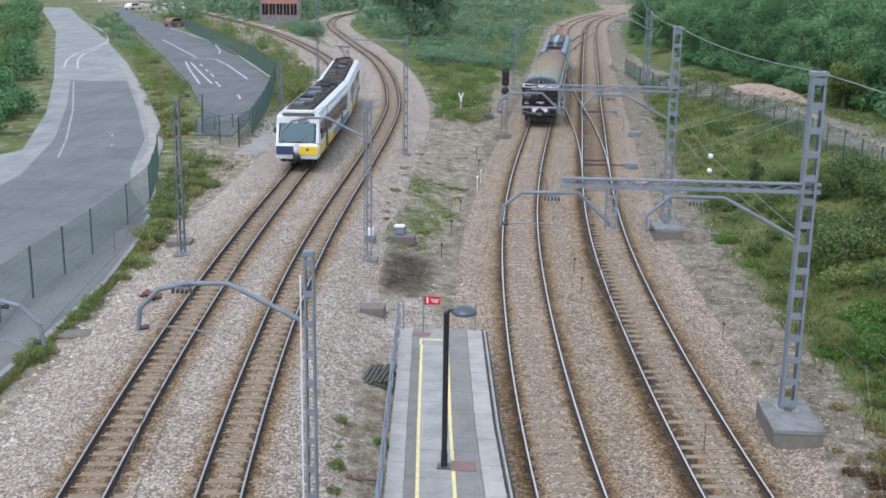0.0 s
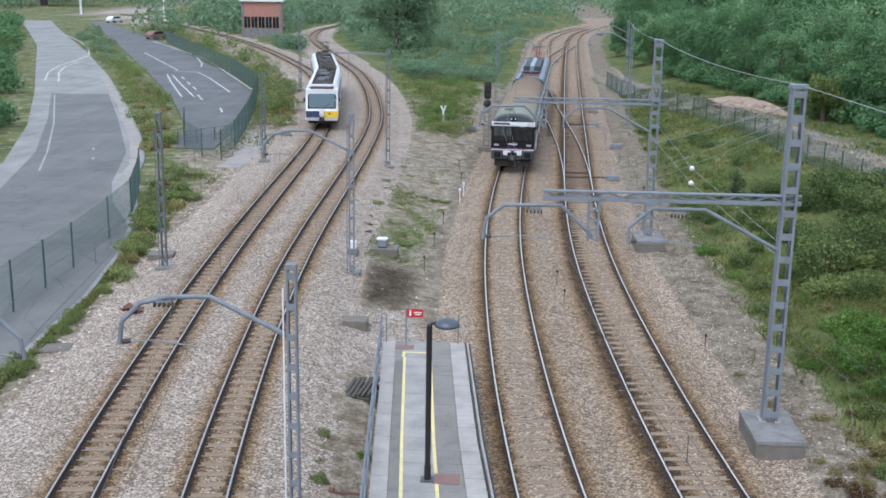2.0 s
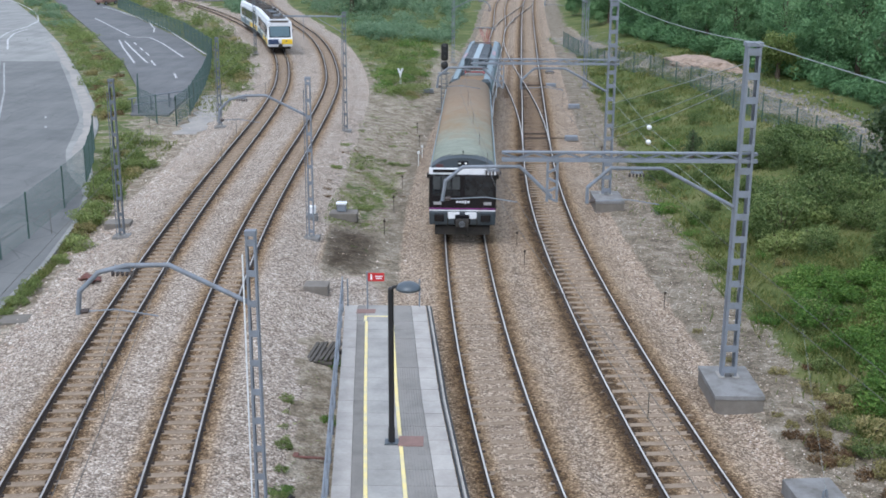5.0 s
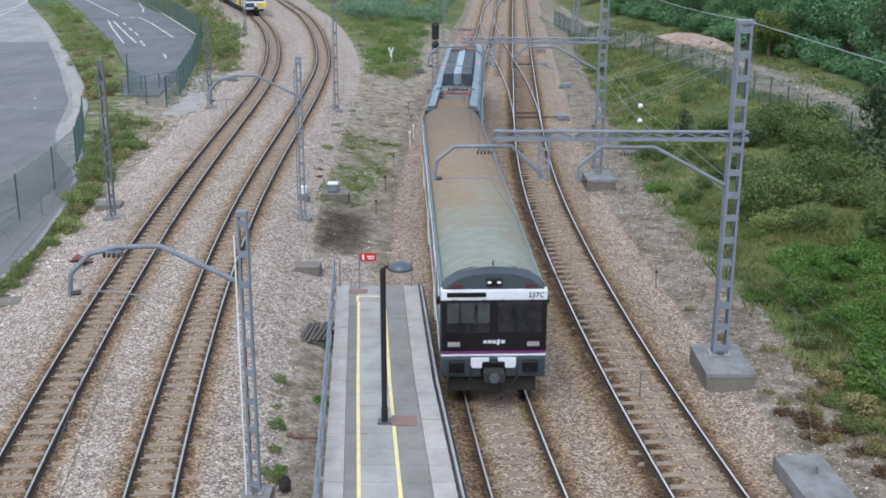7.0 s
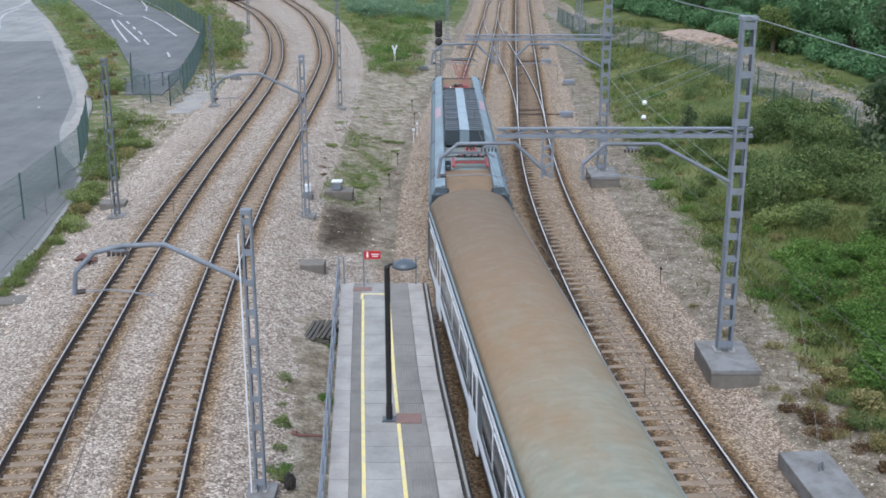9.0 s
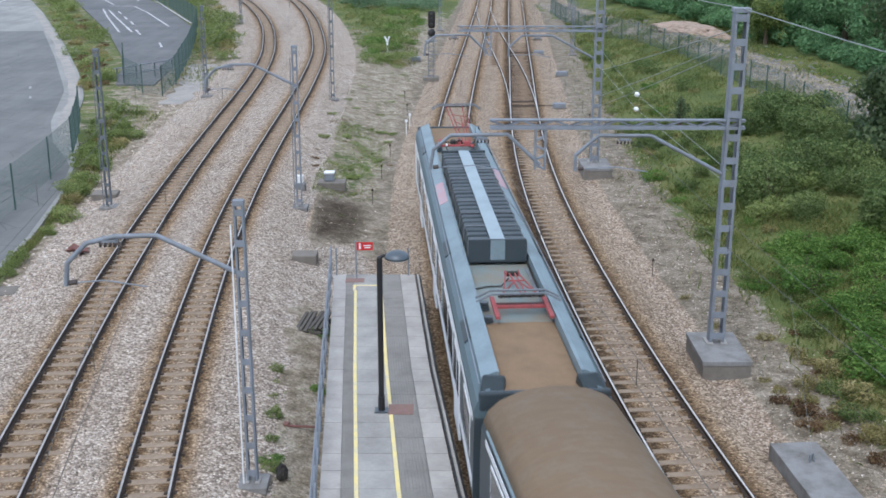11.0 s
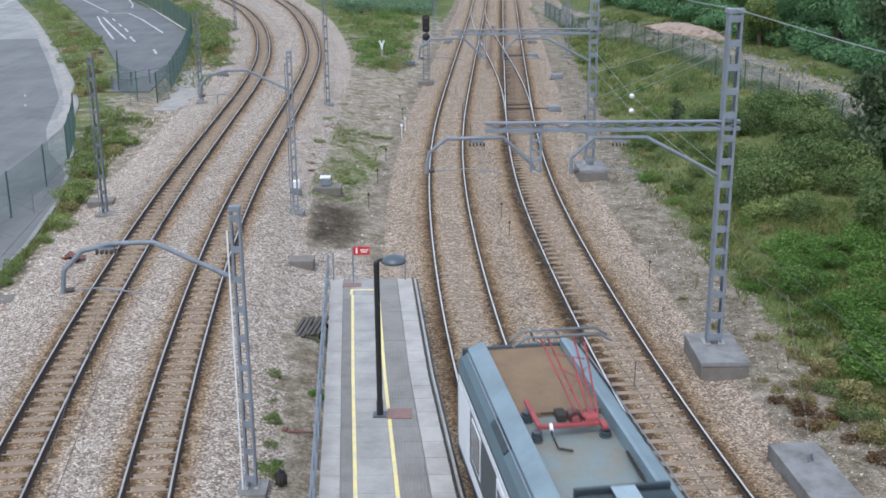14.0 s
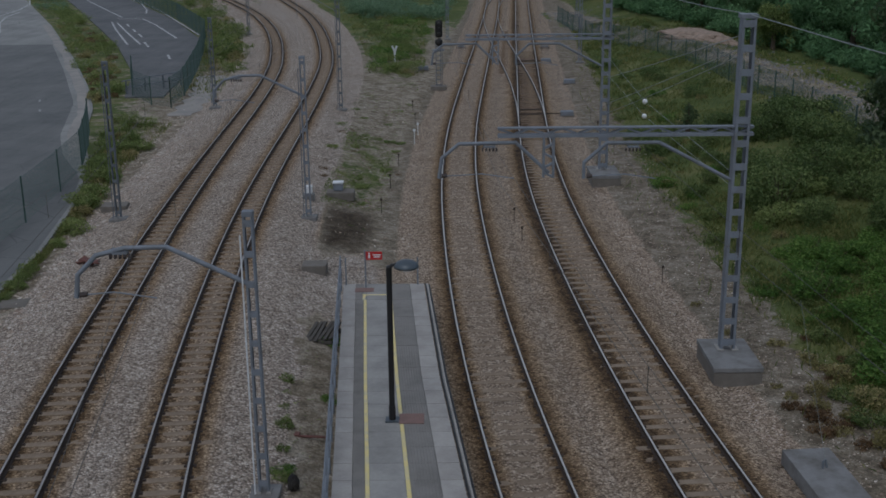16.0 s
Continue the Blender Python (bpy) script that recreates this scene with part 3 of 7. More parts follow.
def build_track(line, gauge, z, y0, y1, near, tops, length, label, dirty=False, bury=0.015, inner=0.72, dust=0.0, shoulder=0.0):
    t = holder("railway_track", Matrix(), label, "railway track", "station tracks")
    half = gauge / 2 + 0.036
    for side in (-1, 1):
        sweep_rail("rail", rail_points(line, side * half, y0, y1, z), tops, t)
    me = sleeper_mesh(length)
    dark = sleeper_mesh(length)
    dark.materials[0] = M["sleeper_dark"]
    v, f = [], []
    cl, cf = [], []
    for x, y, a in along(line, y0, y1, 0.6):
        m = pose(x + random.uniform(-0.02, 0.02), y, z + random.uniform(-0.008, 0.004), 0, 0, math.degrees(a) + random.uniform(-0.6, 0.6))
        if 14 < y < near:
            s = new("sleeper", dark if dirty and 70 < y < 104 else me)
            s.parent = t
            s.matrix_basis = m
            for side in (-1, 1):
                for g in (-0.1, 0.1):
                    n0 = len(cl)
                    for dx, dy, dz in ((-.05, -.05, -.152), (.05, -.05, -.152), (.05, .05, -.152), (-.05, .05, -.152), (-.03, -.04, -.11), (.03, -.04, -.11), (.03, .04, -.11), (-.03, .04, -.11)):
                        cl.append(tuple(m @ Vector((side * half + g + dx, dy, dz))))
                    cf += [tuple(n0 + q for q in fc) for fc in ((4, 5, 6, 7), (0, 1, 5, 4), (1, 2, 6, 5), (2, 3, 7, 6), (3, 0, 4, 7))]
        else:
            n0 = len(v)
            v += [tuple(m @ p.co) for p in me.vertices]
            f += [tuple(n0 + q for q in p.vertices) for p in me.polygons]
    offs = np.array([-3.7, -3.2, -2.7, -2.3, -1.9, -1.5, -1.3, -1.15, -1.0, -0.85, -0.7, -0.55, -0.4, -0.2, 0, 0.2, 0.4, 0.55, 0.7, 0.85, 1.0, 1.15, 1.3, 1.5, 1.9, 2.3, 2.7, 3.2, 3.7])
    lift = np.interp(np.abs(offs), [0, 0.5, 1.5, 1.9, 2.7, 3.7], [-0.215, -0.2, -0.19, -0.22, -0.46, -1.1])
    lift = lift + bury * (np.abs(offs) < 1.75) + shoulder * ((np.abs(offs) > half + 0.1) & (np.abs(offs) < 1.75))
    bv, stain = [], []
    rows = list(along(line, y0, 12, 0.6)) + list(along(line, 12, 75, 0.15)) + list(along(line, 75, y1, 0.6))
    for x, y, a in rows:
        for o, h in zip(offs, lift):
            bv.append((x + o * math.cos(a), y + o * math.sin(a), z + h + 0.016 * noise.noise((x + o * 2.1, y * 1.7, 3)) + 0.014 * noise.noise((x * 5 + o * 9.0, y * 6.0, 7))))
            near_rail = (0.7 if gauge > 1.2 else 0.85) * math.exp(-((abs(o) - half) / (0.27 if abs(o) < half else 0.42)) ** 2)
            if dirty and o < 0:
                near_rail = max(near_rail, math.exp(-((abs(o) - half) / 0.5) ** 2))
            stain.append(min(1.0, 1.0 * near_rail + dust * max(0.0, min(1.0, (3.2 - abs(o)) / 0.8)) * (abs(o) >= half) + (0.75 if dirty and 66 < y < 108 else inner) * (abs(o) < half)))
    w = len(offs)
    bf = [(i * w + j, i * w + j + 1, i * w + w + j + 1, i * w + w + j) for i in range(len(rows) - 1) for j in range(w - 1)]
    bed = raw("ballast_bed", bv, bf, "ground", t, "crushed stone bed, brown beside the rails", True)
    for nm, val in (("ballast", [1.0] * len(bv)), ("stain", stain), ("grass", [0.0] * len(bv))):
        bed.data.attributes.new(nm, "FLOAT", "POINT").data.foreach_set("value", val)
    tagged(raw("sleeper_row", v, f, "sleeper", t, "brown-stained sleepers"), kind="stuff")
    tagged(raw("fastening", cl, cf, "clip", t, "rusty rail fastenings"), kind="stuff")
    return t


build_track(R1, 1.668, 0.0, -20, 330, 135, "rail_top", 2.6, "broad-gauge curved railway track with polished steel rails on ballast", False, 0.048, 0.26, 0.27, 0.014)
build_track(R2, 1.668, 0.0, -20, 330, 135, "rail_top", 2.6, "broad-gauge railway track with a turnout, on stained ballast", True, 0.04, 0.3, 0.3, 0.01)
build_track(L1, 1.0, LEFT_RAIL, -20, 295, 135, "rail_top_dull", 1.95, "metre-gauge curved railway track with brown rails beside the road", False, 0.034, 0.36, 0.06, 0.012)
build_track(L2, 1.0, LEFT_RAIL, -20, 290, 135, "rail_top_dull", 1.95, "metre-gauge curved railway track with dull rails on pale ballast", False, 0.038, 0.28, 0.04, 0.012)


def build_crossover(ya, yb, a, b, label):
    """A connecting track that leaves line a at ya and joins line b at yb."""
    t = holder("track_crossover", Matrix(), label, "railway track")
    ys = np.arange(ya, yb + 0.1, 1.0)
    rows = [(y, a.at(y) + (b.at(y) - a.at(y)) * float(smooth(ya, yb, np.array(y)))) for y in ys]
    for side in (-1, 1):
        sweep_rail("rail", [(x + side * 0.87, y, 0.003) for y, x in rows], "rail_top", t)
    me = sleeper_mesh(3.0)
    me.materials[0] = M["sleeper_dark"]
    for y, x in rows[::1]:
        off = abs(x - a.at(y))
        if 0.9 < off < 3.3 and y < 175:
            s = new("sleeper", me)
            s.parent = t
            s.matrix_basis = pose(x, y + 0.3, -0.012, 0, 0, 0)
    return t


build_crossover(70, 148, R2, R1, "crossover track with worn rails joining the two broad-gauge tracks")
build_crossover(152, 222, R1, R2, "far crossover track between the two broad-gauge tracks")


# ---- roads beyond the left fence ----
def ribbon(name, left, right, z, thick, material, parent, label):
    """A slab between two edge lines (rows of x, y of equal count)."""
    v = [(x, y, z) for x, y in left] + [(x, y, z) for x, y in right]
    v += [(x, y, z - thick) for x, y, z in v]
    n, f = len(left), []
    for i in range(n - 1):
        f.append((i, i + 1, n + i + 1, n + i))
        f.append((2 * n + i, 3 * n + i, 3 * n + i + 1, 2 * n + i + 1))
        f.append((i, 2 * n + i, 2 * n + i + 1, i + 1))
        f.append((n + i, n + i + 1, 3 * n + i + 1, 3 * n + i))
    f += [(0, n, 3 * n, 2 * n), (n - 1, 3 * n - 1, 4 * n - 1, 2 * n - 1)]
    ob = raw(name, v, f, material, parent, label)
    bm = bmesh.new()
    bm.from_mesh(ob.data)
    bmesh.ops.recalc_face_normals(bm, faces=bm.faces[:])
    bm.to_mesh(ob.data)
    bm.free()
    return ob


ROAD_Z = 0.34


def edge(rows, ys):
    r = np.array(rows)
    return [(float(np.interp(y, r[:, 1], r[:, 0])), float(y)) for y in ys]


def build_roads():
    ys = np.arange(20, 262, 2.0)
    a = ribbon("road_1", edge([(-38, 20), (-36, 60), (-32.1, 71.8), (-37.9, 90), (-47.4, 115), (-73.7, 181), (-99.7, 239), (-112, 262)], ys),
               edge([(-15.2, 20), (-15.6, 36), (-15.9, 42.3), (-16.9, 49.8), (-18.1, 55), (-19.5, 60.3), (-21.5, 66), (-23.6, 75), (-27.1, 85.4), (-33.7, 102.8), (-45.3, 131.8), (-62, 170.6), (-89, 230), (-103, 262)], ys),
               ROAD_Z, 0.3, "asphalt", None, "wide worn grey asphalt road with patched surface")
    tagged(a, "wide worn grey asphalt road with patched surface", "road", kind="structure")
    ys = np.arange(80, 262, 2.0)
    b = ribbon("road_2", edge([(-22.0, 76), (-25.5, 92.2), (-32.5, 112.6), (-39.2, 129.4), (-52.1, 161.4), (-70.3, 205.4), (-81.2, 232.6), (-94, 262)], ys),
               edge([(-19.8, 76), (-21, 91), (-25, 116.5), (-32.7, 138), (-43.6, 163.3), (-56.6, 192.6), (-77, 233.9), (-90, 262)], ys),
               ROAD_Z + 0.01, 0.3, "asphalt_dark", None, "")
    tagged(b, "dark asphalt access road with white lane markings", "road", kind="structure")

    def mark(rows, w, par, z=ROAD_Z, paint="paint"):
        pts = [Vector((x, y, 0)) for x, y in rows]
        l, r = [], []
        for i, p in enumerate(pts):
            d = (pts[min(i + 1, len(pts) - 1)] - pts[max(i - 1, 0)]).normalized()
            nrm = Vector((d.y, -d.x, 0)) * w / 2
            l.append((p - nrm)[:2])
            r.append((p + nrm)[:2])
        ribbon("lane_marking", l, r, z + 0.008, 0.006, paint, par, "worn white painted line")

    yp = np.arange(20.0, 113.4, 1.5)
    ribbon("asphalt_patch", edge([(-28.0, 20), (-27.5, 46.0), (-28.6, 63.4), (-31.8, 76.5), (-37.6, 93.5), (-45.0, 113.4)], yp), edge([(-15.5, 20), (-15.8, 36), (-16.1, 42.3), (-17.1, 49.8), (-18.3, 55), (-20.9, 60.3), (-22.9, 66.0), (-25.7, 77.5), (-31.9, 94.5), (-39.6, 114.6)], yp), ROAD_Z + 0.004, 0.01, "asphalt_mid", a, "darker resurfaced asphalt lane")
    for i, rows in enumerate(MARKS_A):
        mark(rows, 0.2 if i < 2 else 0.14, a, ROAD_Z + 0.004, "paint" if i < 2 else "paint_faint")
    yk = np.arange(60.0, 134.0, 1.0)
    out = edge([(-19.7, 60.3), (-21.7, 66), (-23.8, 75), (-27.3, 85.4), (-33.9, 102.8), (-45.5, 131.8), (-46.5, 134)], yk)
    ribbon("dusty_road_edge", [(x - 0.8 + 0.3 * noise.noise((y * 0.12, 0, 3)) + 0.12 * noise.noise((y * 0.6, 1, 3)), y) for x, y in out], out, ROAD_Z + 0.012, 0.01, "road_kerb", a, "pale dusty margin of the road")
    for rows in MARKS_B:
        mark(rows, 0.2, b, ROAD_Z + 0.01)


MARKS_A = [[(-50.5, 125.5), (-53.9, 135.2), (-56.3, 145.0), (-57.0, 153.8), (-58.9, 163.4), (-63.0, 174.6), (-69.4, 189.1), (-76.8, 203.7), (-82.2, 212.8)],
           [(-48.5, 124.4), (-52.7, 135.5), (-54.9, 143.4), (-55.6, 149.9)],
           [(-44.0, 111.6), (-36.1, 91.0), (-31.0, 76.6), (-28.7, 69.4)],
           [(-28.6, 79.1), (-28.3, 78.2)],
           [(-27.2, 75.0), (-26.9, 74.2)]]
MARKS_B = [[(-52.6, 169.3), (-46.7, 156.4), (-39.8, 141.4)],
           [(-38.2, 146.7), (-39.4, 151.8), (-42.9, 162.7), (-47.0, 171.7), (-51.8, 180.6)],
           [(-39.9, 139.6), (-36.7, 139.2), (-33.3, 131.7), (-27.7, 117.6)],
           [(-39.5, 135.7), (-36.6, 127.0), (-31.3, 112.2)],
           [(-38.6, 134.8), (-35.1, 125.4), (-30.1, 112.4)],
           [(-37.0, 133.0), (-35.9, 130.1)],
           [(-34.8, 127.3), (-33.7, 124.3)],
           [(-32.8, 122.2), (-31.6, 118.9)],
           [(-30.2, 114.3), (-28.7, 110.1)],
           [(-25.4, 103.9), (-24.5, 100.9)],
           [(-59.0, 194.5), (-46.7, 172.7), (-37.7, 151.5), (-26.0, 120.5)]]
build_roads()
_ay = np.arange(72.5, 91, 0.75)
tagged(ribbon("concrete_apron", [(x + 0.25 * math.sin(y * 2.3), y) for x, y in edge([(-18.0, 72.5), (-18.3, 80), (-19.8, 90.5)], _ay)], [(x + 0.35 * math.sin(y * 1.7), y) for x, y in edge([(-16.3, 72.5), (-16.5, 80), (-17.8, 90.5)], _ay)], 0.3, 0.3, "road_kerb", None, ""), "pale dusty concrete apron beside the fence", "pavement", kind="structure")


# ---- island platform end ----
def build_platform():
    p = holder("platform", Matrix(), "narrow island platform end with grey paving and yellow lines", "platform", kind="structure")
    y0, y1, top = 4.0, 36.0, 1.0
    lx = lambda y: -1.1 - 2.4 * y / 36.0
    rx = lambda y: float(np.interp(y, [4, 12, 21.3, 28, 36], [2.9, 1.65, 0.42, -0.22, -0.8]))
    ys = [y0 + (y1 - y0) * i / 32 for i in range(33)]
    ribbon("platform_body", [(lx(y) + 0.05, y) for y in ys], [(rx(y) - 0.05, y) for y in ys], top - 0.05, 1.4, "concrete_dark", p, "stained concrete platform wall")
    # paving: rows of edge slabs, tactile strips, centre slabs; each stone is a piece
    n = 40
    cols = [(0.0, 0.155, "slab_edge"), (0.155, 0.252, "tactile"), (0.252, 0.284, "yellow"), (0.284, 0.56, "slab"), (0.56, 0.592, "yellow"), (0.592, 0.82, "tactile"), (0.82, 1.0, "slab_edge")]
    for i in range(n):
        a, b = y0 + (y1 - y0) * i / n, y0 + (y1 - y0) * (i + 1) / n
        for u, w, mat in cols:
            if b > 34.95 and mat in ("yellow",):
                mat = "slab"
            def at(f, y):
                return lx(y) + (rx(y) - lx(y)) * f
            g = 0.006 if mat not in ("yellow",) else 0.0
            z = top + random.uniform(-0.003, 0.003) + (0.004 if mat == "yellow" else 0)
            v = [(at(u, a) + g, a + g, z), (at(w, a) - g, a + g, z), (at(w, b) - g, b - g, z), (at(u, b) + g, b - g, z)]
            v += [(x, y, z - 0.06) for x, y, z in v]
            f = [(0, 1, 2, 3), (0, 4, 5, 1), (1, 5, 6, 2), (2, 6, 7, 3), (3, 7, 4, 0)]
            raw("yellow_line" if mat == "yellow" else "paving_slab", v, f, mat, p)
    # ribs of the tactile strips
    v, f = [], []
    for u0, u1 in ((0.16, 0.25), (0.595, 0.815)):
        for k in range(9):
            u = u0 + (u1 - u0) * (k + 0.5) / 9
            for i in range(32):
                a, b = ys[i], ys[i + 1]
                if a < 16 or b > 34.6:
                    continue
                q = len(v)
                for y in (a, b):
                    x = lx(y) + (rx(y) - lx(y)) * u
                    v += [(x - 0.012, y, top), (x, y, top + 0.009), (x + 0.012, y, top)]
                f += [(q, q + 1, q + 4, q + 3), (q + 1, q + 2, q + 5, q + 4)]
    raw("tactile_ribs", v, f, "tactile", p, "ribbed tactile surface")
    part("grating", box((-0.92, 25.5, top + 0.01), (0.62, 0.55, 0.03), bevel=0.006), "brownplate", p, "brown metal cover plate")
    part("yellow_line", box((-2.3, 34.85, top + 0.006), (0.95, 0.09, 0.012)), "yellow", p)
    for x in (-2.715, -1.9):
        part("yellow_line", box((x, 34.6, top + 0.005), (0.085, 0.42, 0.011)), "yellow", p)
    part("grating", box((-2.75, 35.35, top + 0.006), (0.62, 0.4, 0.02), bevel=0.006), "brownplate", p, "brown strip at the platform end")
    # steel edge rails beside the right-hand edge
    part("edge_rim", pipe([(rx(a) + 0.11, a, top - 0.045) for a in ys], 0.05, n=6), "slab_edge", p, "pale concrete rim between the rubber strips")
    for k, off in enumerate((0.05, 0.18)):
        part("edge_strip", pipe([(rx(a) + off, a, top - 0.02 - 0.03 * k) for a in ys], 0.032, n=6), "signal_black", p, "thin black rubber edge strip along the platform edge")
    return lx, rx


PLX, PRX = build_platform()


def build_railing():
    r = holder("platform_railing", Matrix(), "low galvanised steel railing along the platform edge", "railing")
    ys = [4 + i * 1.6 for i in range(21)]
    for z in (1.98, 1.55, 1.15):
        part("rail_bar", pipe([(PLX(a) - 0.08, a, z) for a in ys], 0.022, n=6), "galv", r)
    for y in ys:
        part("post", tube((PLX(y) - 0.08, y, 0.75), (PLX(y) - 0.08, y, 2.0), 0.025), "galv", r)


build_railing()


def build_lamp():
    l = holder("platform_lamp", pose(-1.39, 25.44, 1.0), "black steel platform lamp post with grey domed head", "lamp post")
    part("base_plate", box((0, 0, 0.02), (0.34, 0.3, 0.04), bevel=0.008), "lamp_grey", l)
    bm = tube((0, 0, 0.02), (0, 0, 0.4), 0.085, n=14)
    tube((0, 0, 0.4), (0, 0, 3.95), 0.07, bm, 14)
    ball((0, 0, 3.95), 0.07, bm)
    part("pole", bm, "black_metal", l)
    part("arm", pipe([(0, 0, 3.9), (0.06, -0.02, 4.02), (0.22, -0.04, 4.06)], 0.04), "black_metal", l)
    bm = bmesh.new()
    bmesh.ops.create_uvsphere(bm, u_segments=20, v_segments=12, radius=0.3, matrix=Matrix.Translation((0.42, -0.05, 3.98)) @ Matrix.Diagonal((1, 1, 0.62, 1)))
    bmesh.ops.delete(bm, geom=[v for v in bm.verts if v.co.z < 3.94], context="VERTS")
    bmesh.ops.solidify(bm, geom=bm.faces[:], thickness=0.012)
    for f in bm.faces:
        f.smooth = True
    part("shade", bm, "lamp_grey", l, "grey domed lamp shade")
    part("diffuser", ball((0.42, -0.05, 3.96), 0.22, scale=(1, 1, 0.3)), "lens", l)


build_lamp()


def build_sign():
    s = holder("platform_sign", pose(-2.5, 35.6, 1.0), "small red end-of-platform warning sign on thin posts", "sign")
    part("post", tube((-0.22, 0, 0), (-0.22, 0, 1.3), 0.025), "galv", s)
    part("panel", box((0.08, -0.03, 1.12), (0.54, 0.025, 0.28), bevel=0.006), "sign_red", s)
    bm = box((-0.08, -0.046, 1.1), (0.06, 0.006, 0.13))
    ball((-0.08, -0.046, 1.2), 0.03, bm, (1, 0.2, 1))
    part("pictogram", bm, "white_plain", s, "white pictogram")
    for q in range(2):
        part("text_bar", box((0.17, -0.046, 1.15 - 0.07 * q), (0.26 - 0.06 * q, 0.006, 0.035)), "white_plain", s)
    r = holder("end_barrier", pose(-1.0, 35.9, 1.0), "thin steel posts closing the platform end", "barrier")
    for x in (-2.4, 0.0):
        part("post", tube((x, 0, 0), (x, 0, 0.95), 0.025), "galv", r)


build_sign()


# ---- lattice masts of the overhead line ----
def channel(w, d, z0, z1, x, bm=None):
    bm = bm or bmesh.new()
    t = 0.02
    box((x, 0, (z0 + z1) / 2), (t, d, z1 - z0), bm)
    s = 1 if x < 0 else -1
    for y in (-d / 2, d / 2):
        box((x + s * w / 2, y, (z0 + z1) / 2), (w, t, z1 - z0), bm)
    return bm


def lattice_mast(m, height, wide, deep, steps, label, plinth=None, slope=0.0, material="galv"):
    """Two channels with cross battens on both faces, on a concrete plinth; it narrows upwards by slope."""
    t = holder("catenary_mast", m, label, "mast", "overhead line masts")
    for s in (-1, 1):
        bm = channel(0.07 if wide > 0.4 else 0.045, deep, 0, height, s * wide / 2)
        for v in bm.verts:
            v.co.x *= 1 - slope * v.co.z / height
        part("upright", bm, material, t)
    for i in range(steps + 1):
        z = 0.25 + (height - 0.4) * i / steps
        w = wide * (1 - slope * z / height)
        part("batten", box((0, -deep / 2 - 0.012, z), (w, 0.014, 0.2 if wide > 0.4 else 0.15), bevel=0.003), material, t)
    part("cap", box((0, 0, height + 0.05), (wide * (1 - slope) + (0.1 if wide > 0.4 else 0.03), deep + 0.05, 0.12), bevel=0.01), material, t)
    if plinth:
        px, py, ph = plinth
        dy = -0.4 if px > 1 else 0
        k = part("plinth", box((0, dy, -ph / 2 - 0.06), (px * 0.97, py * 0.98, ph - 0.12), bevel=0.03), "concrete_dark", t, "stained concrete plinth")
        part("plinth_top", box((0, dy, -0.07), (px, py, 0.14), bevel=0.02), "concrete", k, "pale weathered top of the plinth")
        for s in (-1, 1):
            part("foot_mortar", box((s * wide / 2, 0, 0.015), (wide * 0.5, deep + 0.16, 0.05), bevel=0.02), "slab", t)
    return t


def beam_truss(x0, x1, z, parent, y=0.0):
    for dz, name in ((0.12, "chord"), (-0.1, "chord")):
        part(name, box(((x0 + x1) / 2, y, z + dz), (x1 - x0, 0.2, 0.1 if dz < 0 else 0.05), bevel=0.01), "galv", parent)
    n = int((x1 - x0) / 0.45)
    for i in range(n):
        a, b = x0 + (x1 - x0) * i / n, x0 + (x1 - x0) * (i + 1) / n
        zz = (z - 0.06, z + 0.1) if i % 2 else (z + 0.1, z - 0.06)
        part("brace", tube((a, y - 0.08, zz[0]), (b, y - 0.08, zz[1]), 0.02, n=5), "galv", parent)
        part("brace", tube((a, y + 0.08, zz[0]), (b, y + 0.08, zz[1]), 0.02, n=5), "galv", parent)


def bracket(pts, parent, wire_x=None, y=0.0):
    """A bent tube that carries the wire, with its insulator and steady arm."""
    part("bracket_tube", pipe([(x, y, z) for x, z in pts], 0.055, n=10), "galv", parent)
    if wire_x is None:
        return
    zt = max(z for _, z in pts)
    bm = box((wire_x, y - 0.0, zt - 0.12), (0.34, 0.12, 0.05))
    tube((wire_x - 0.14, y, zt), (wire_x - 0.14, y, zt - 0.14), 0.02, bm, 6)
    tube((wire_x + 0.14, y, zt), (wire_x + 0.14, y, zt - 0.14), 0.02, bm, 6)
    part("hanger", bm, "galv", parent)
    bm = bmesh.new()
    for k in range(5):
        bmesh.ops.create_cone(bm, cap_ends=True, segments=8, radius1=0.07, radius2=0.05, depth=0.05, matrix=Matrix.Translation((wire_x - 0.2 + 0.1 * k, y, zt - 0.2)) @ pose(0, 0, 0, 0, 90, 0))
    part("insulator", bm, "insulator", parent, "dark ribbed insulator")
    ex, ez = pts[-1]
    s = 1 if wire_x > ex else -1
    part("steady_arm", pipe([(ex, y, ez + 0.05), (wire_x - s * 0.2, y, ez + 0.12), (wire_x + s * 0.7, y, ez - 0.02)], 0.018, n=6), "galv", parent)
    part("arm_insulator", tube((ex + s * 0.08, y, ez + 0.06), (ex + s * 0.24, y, ez + 0.08), 0.06), "insulator", parent)


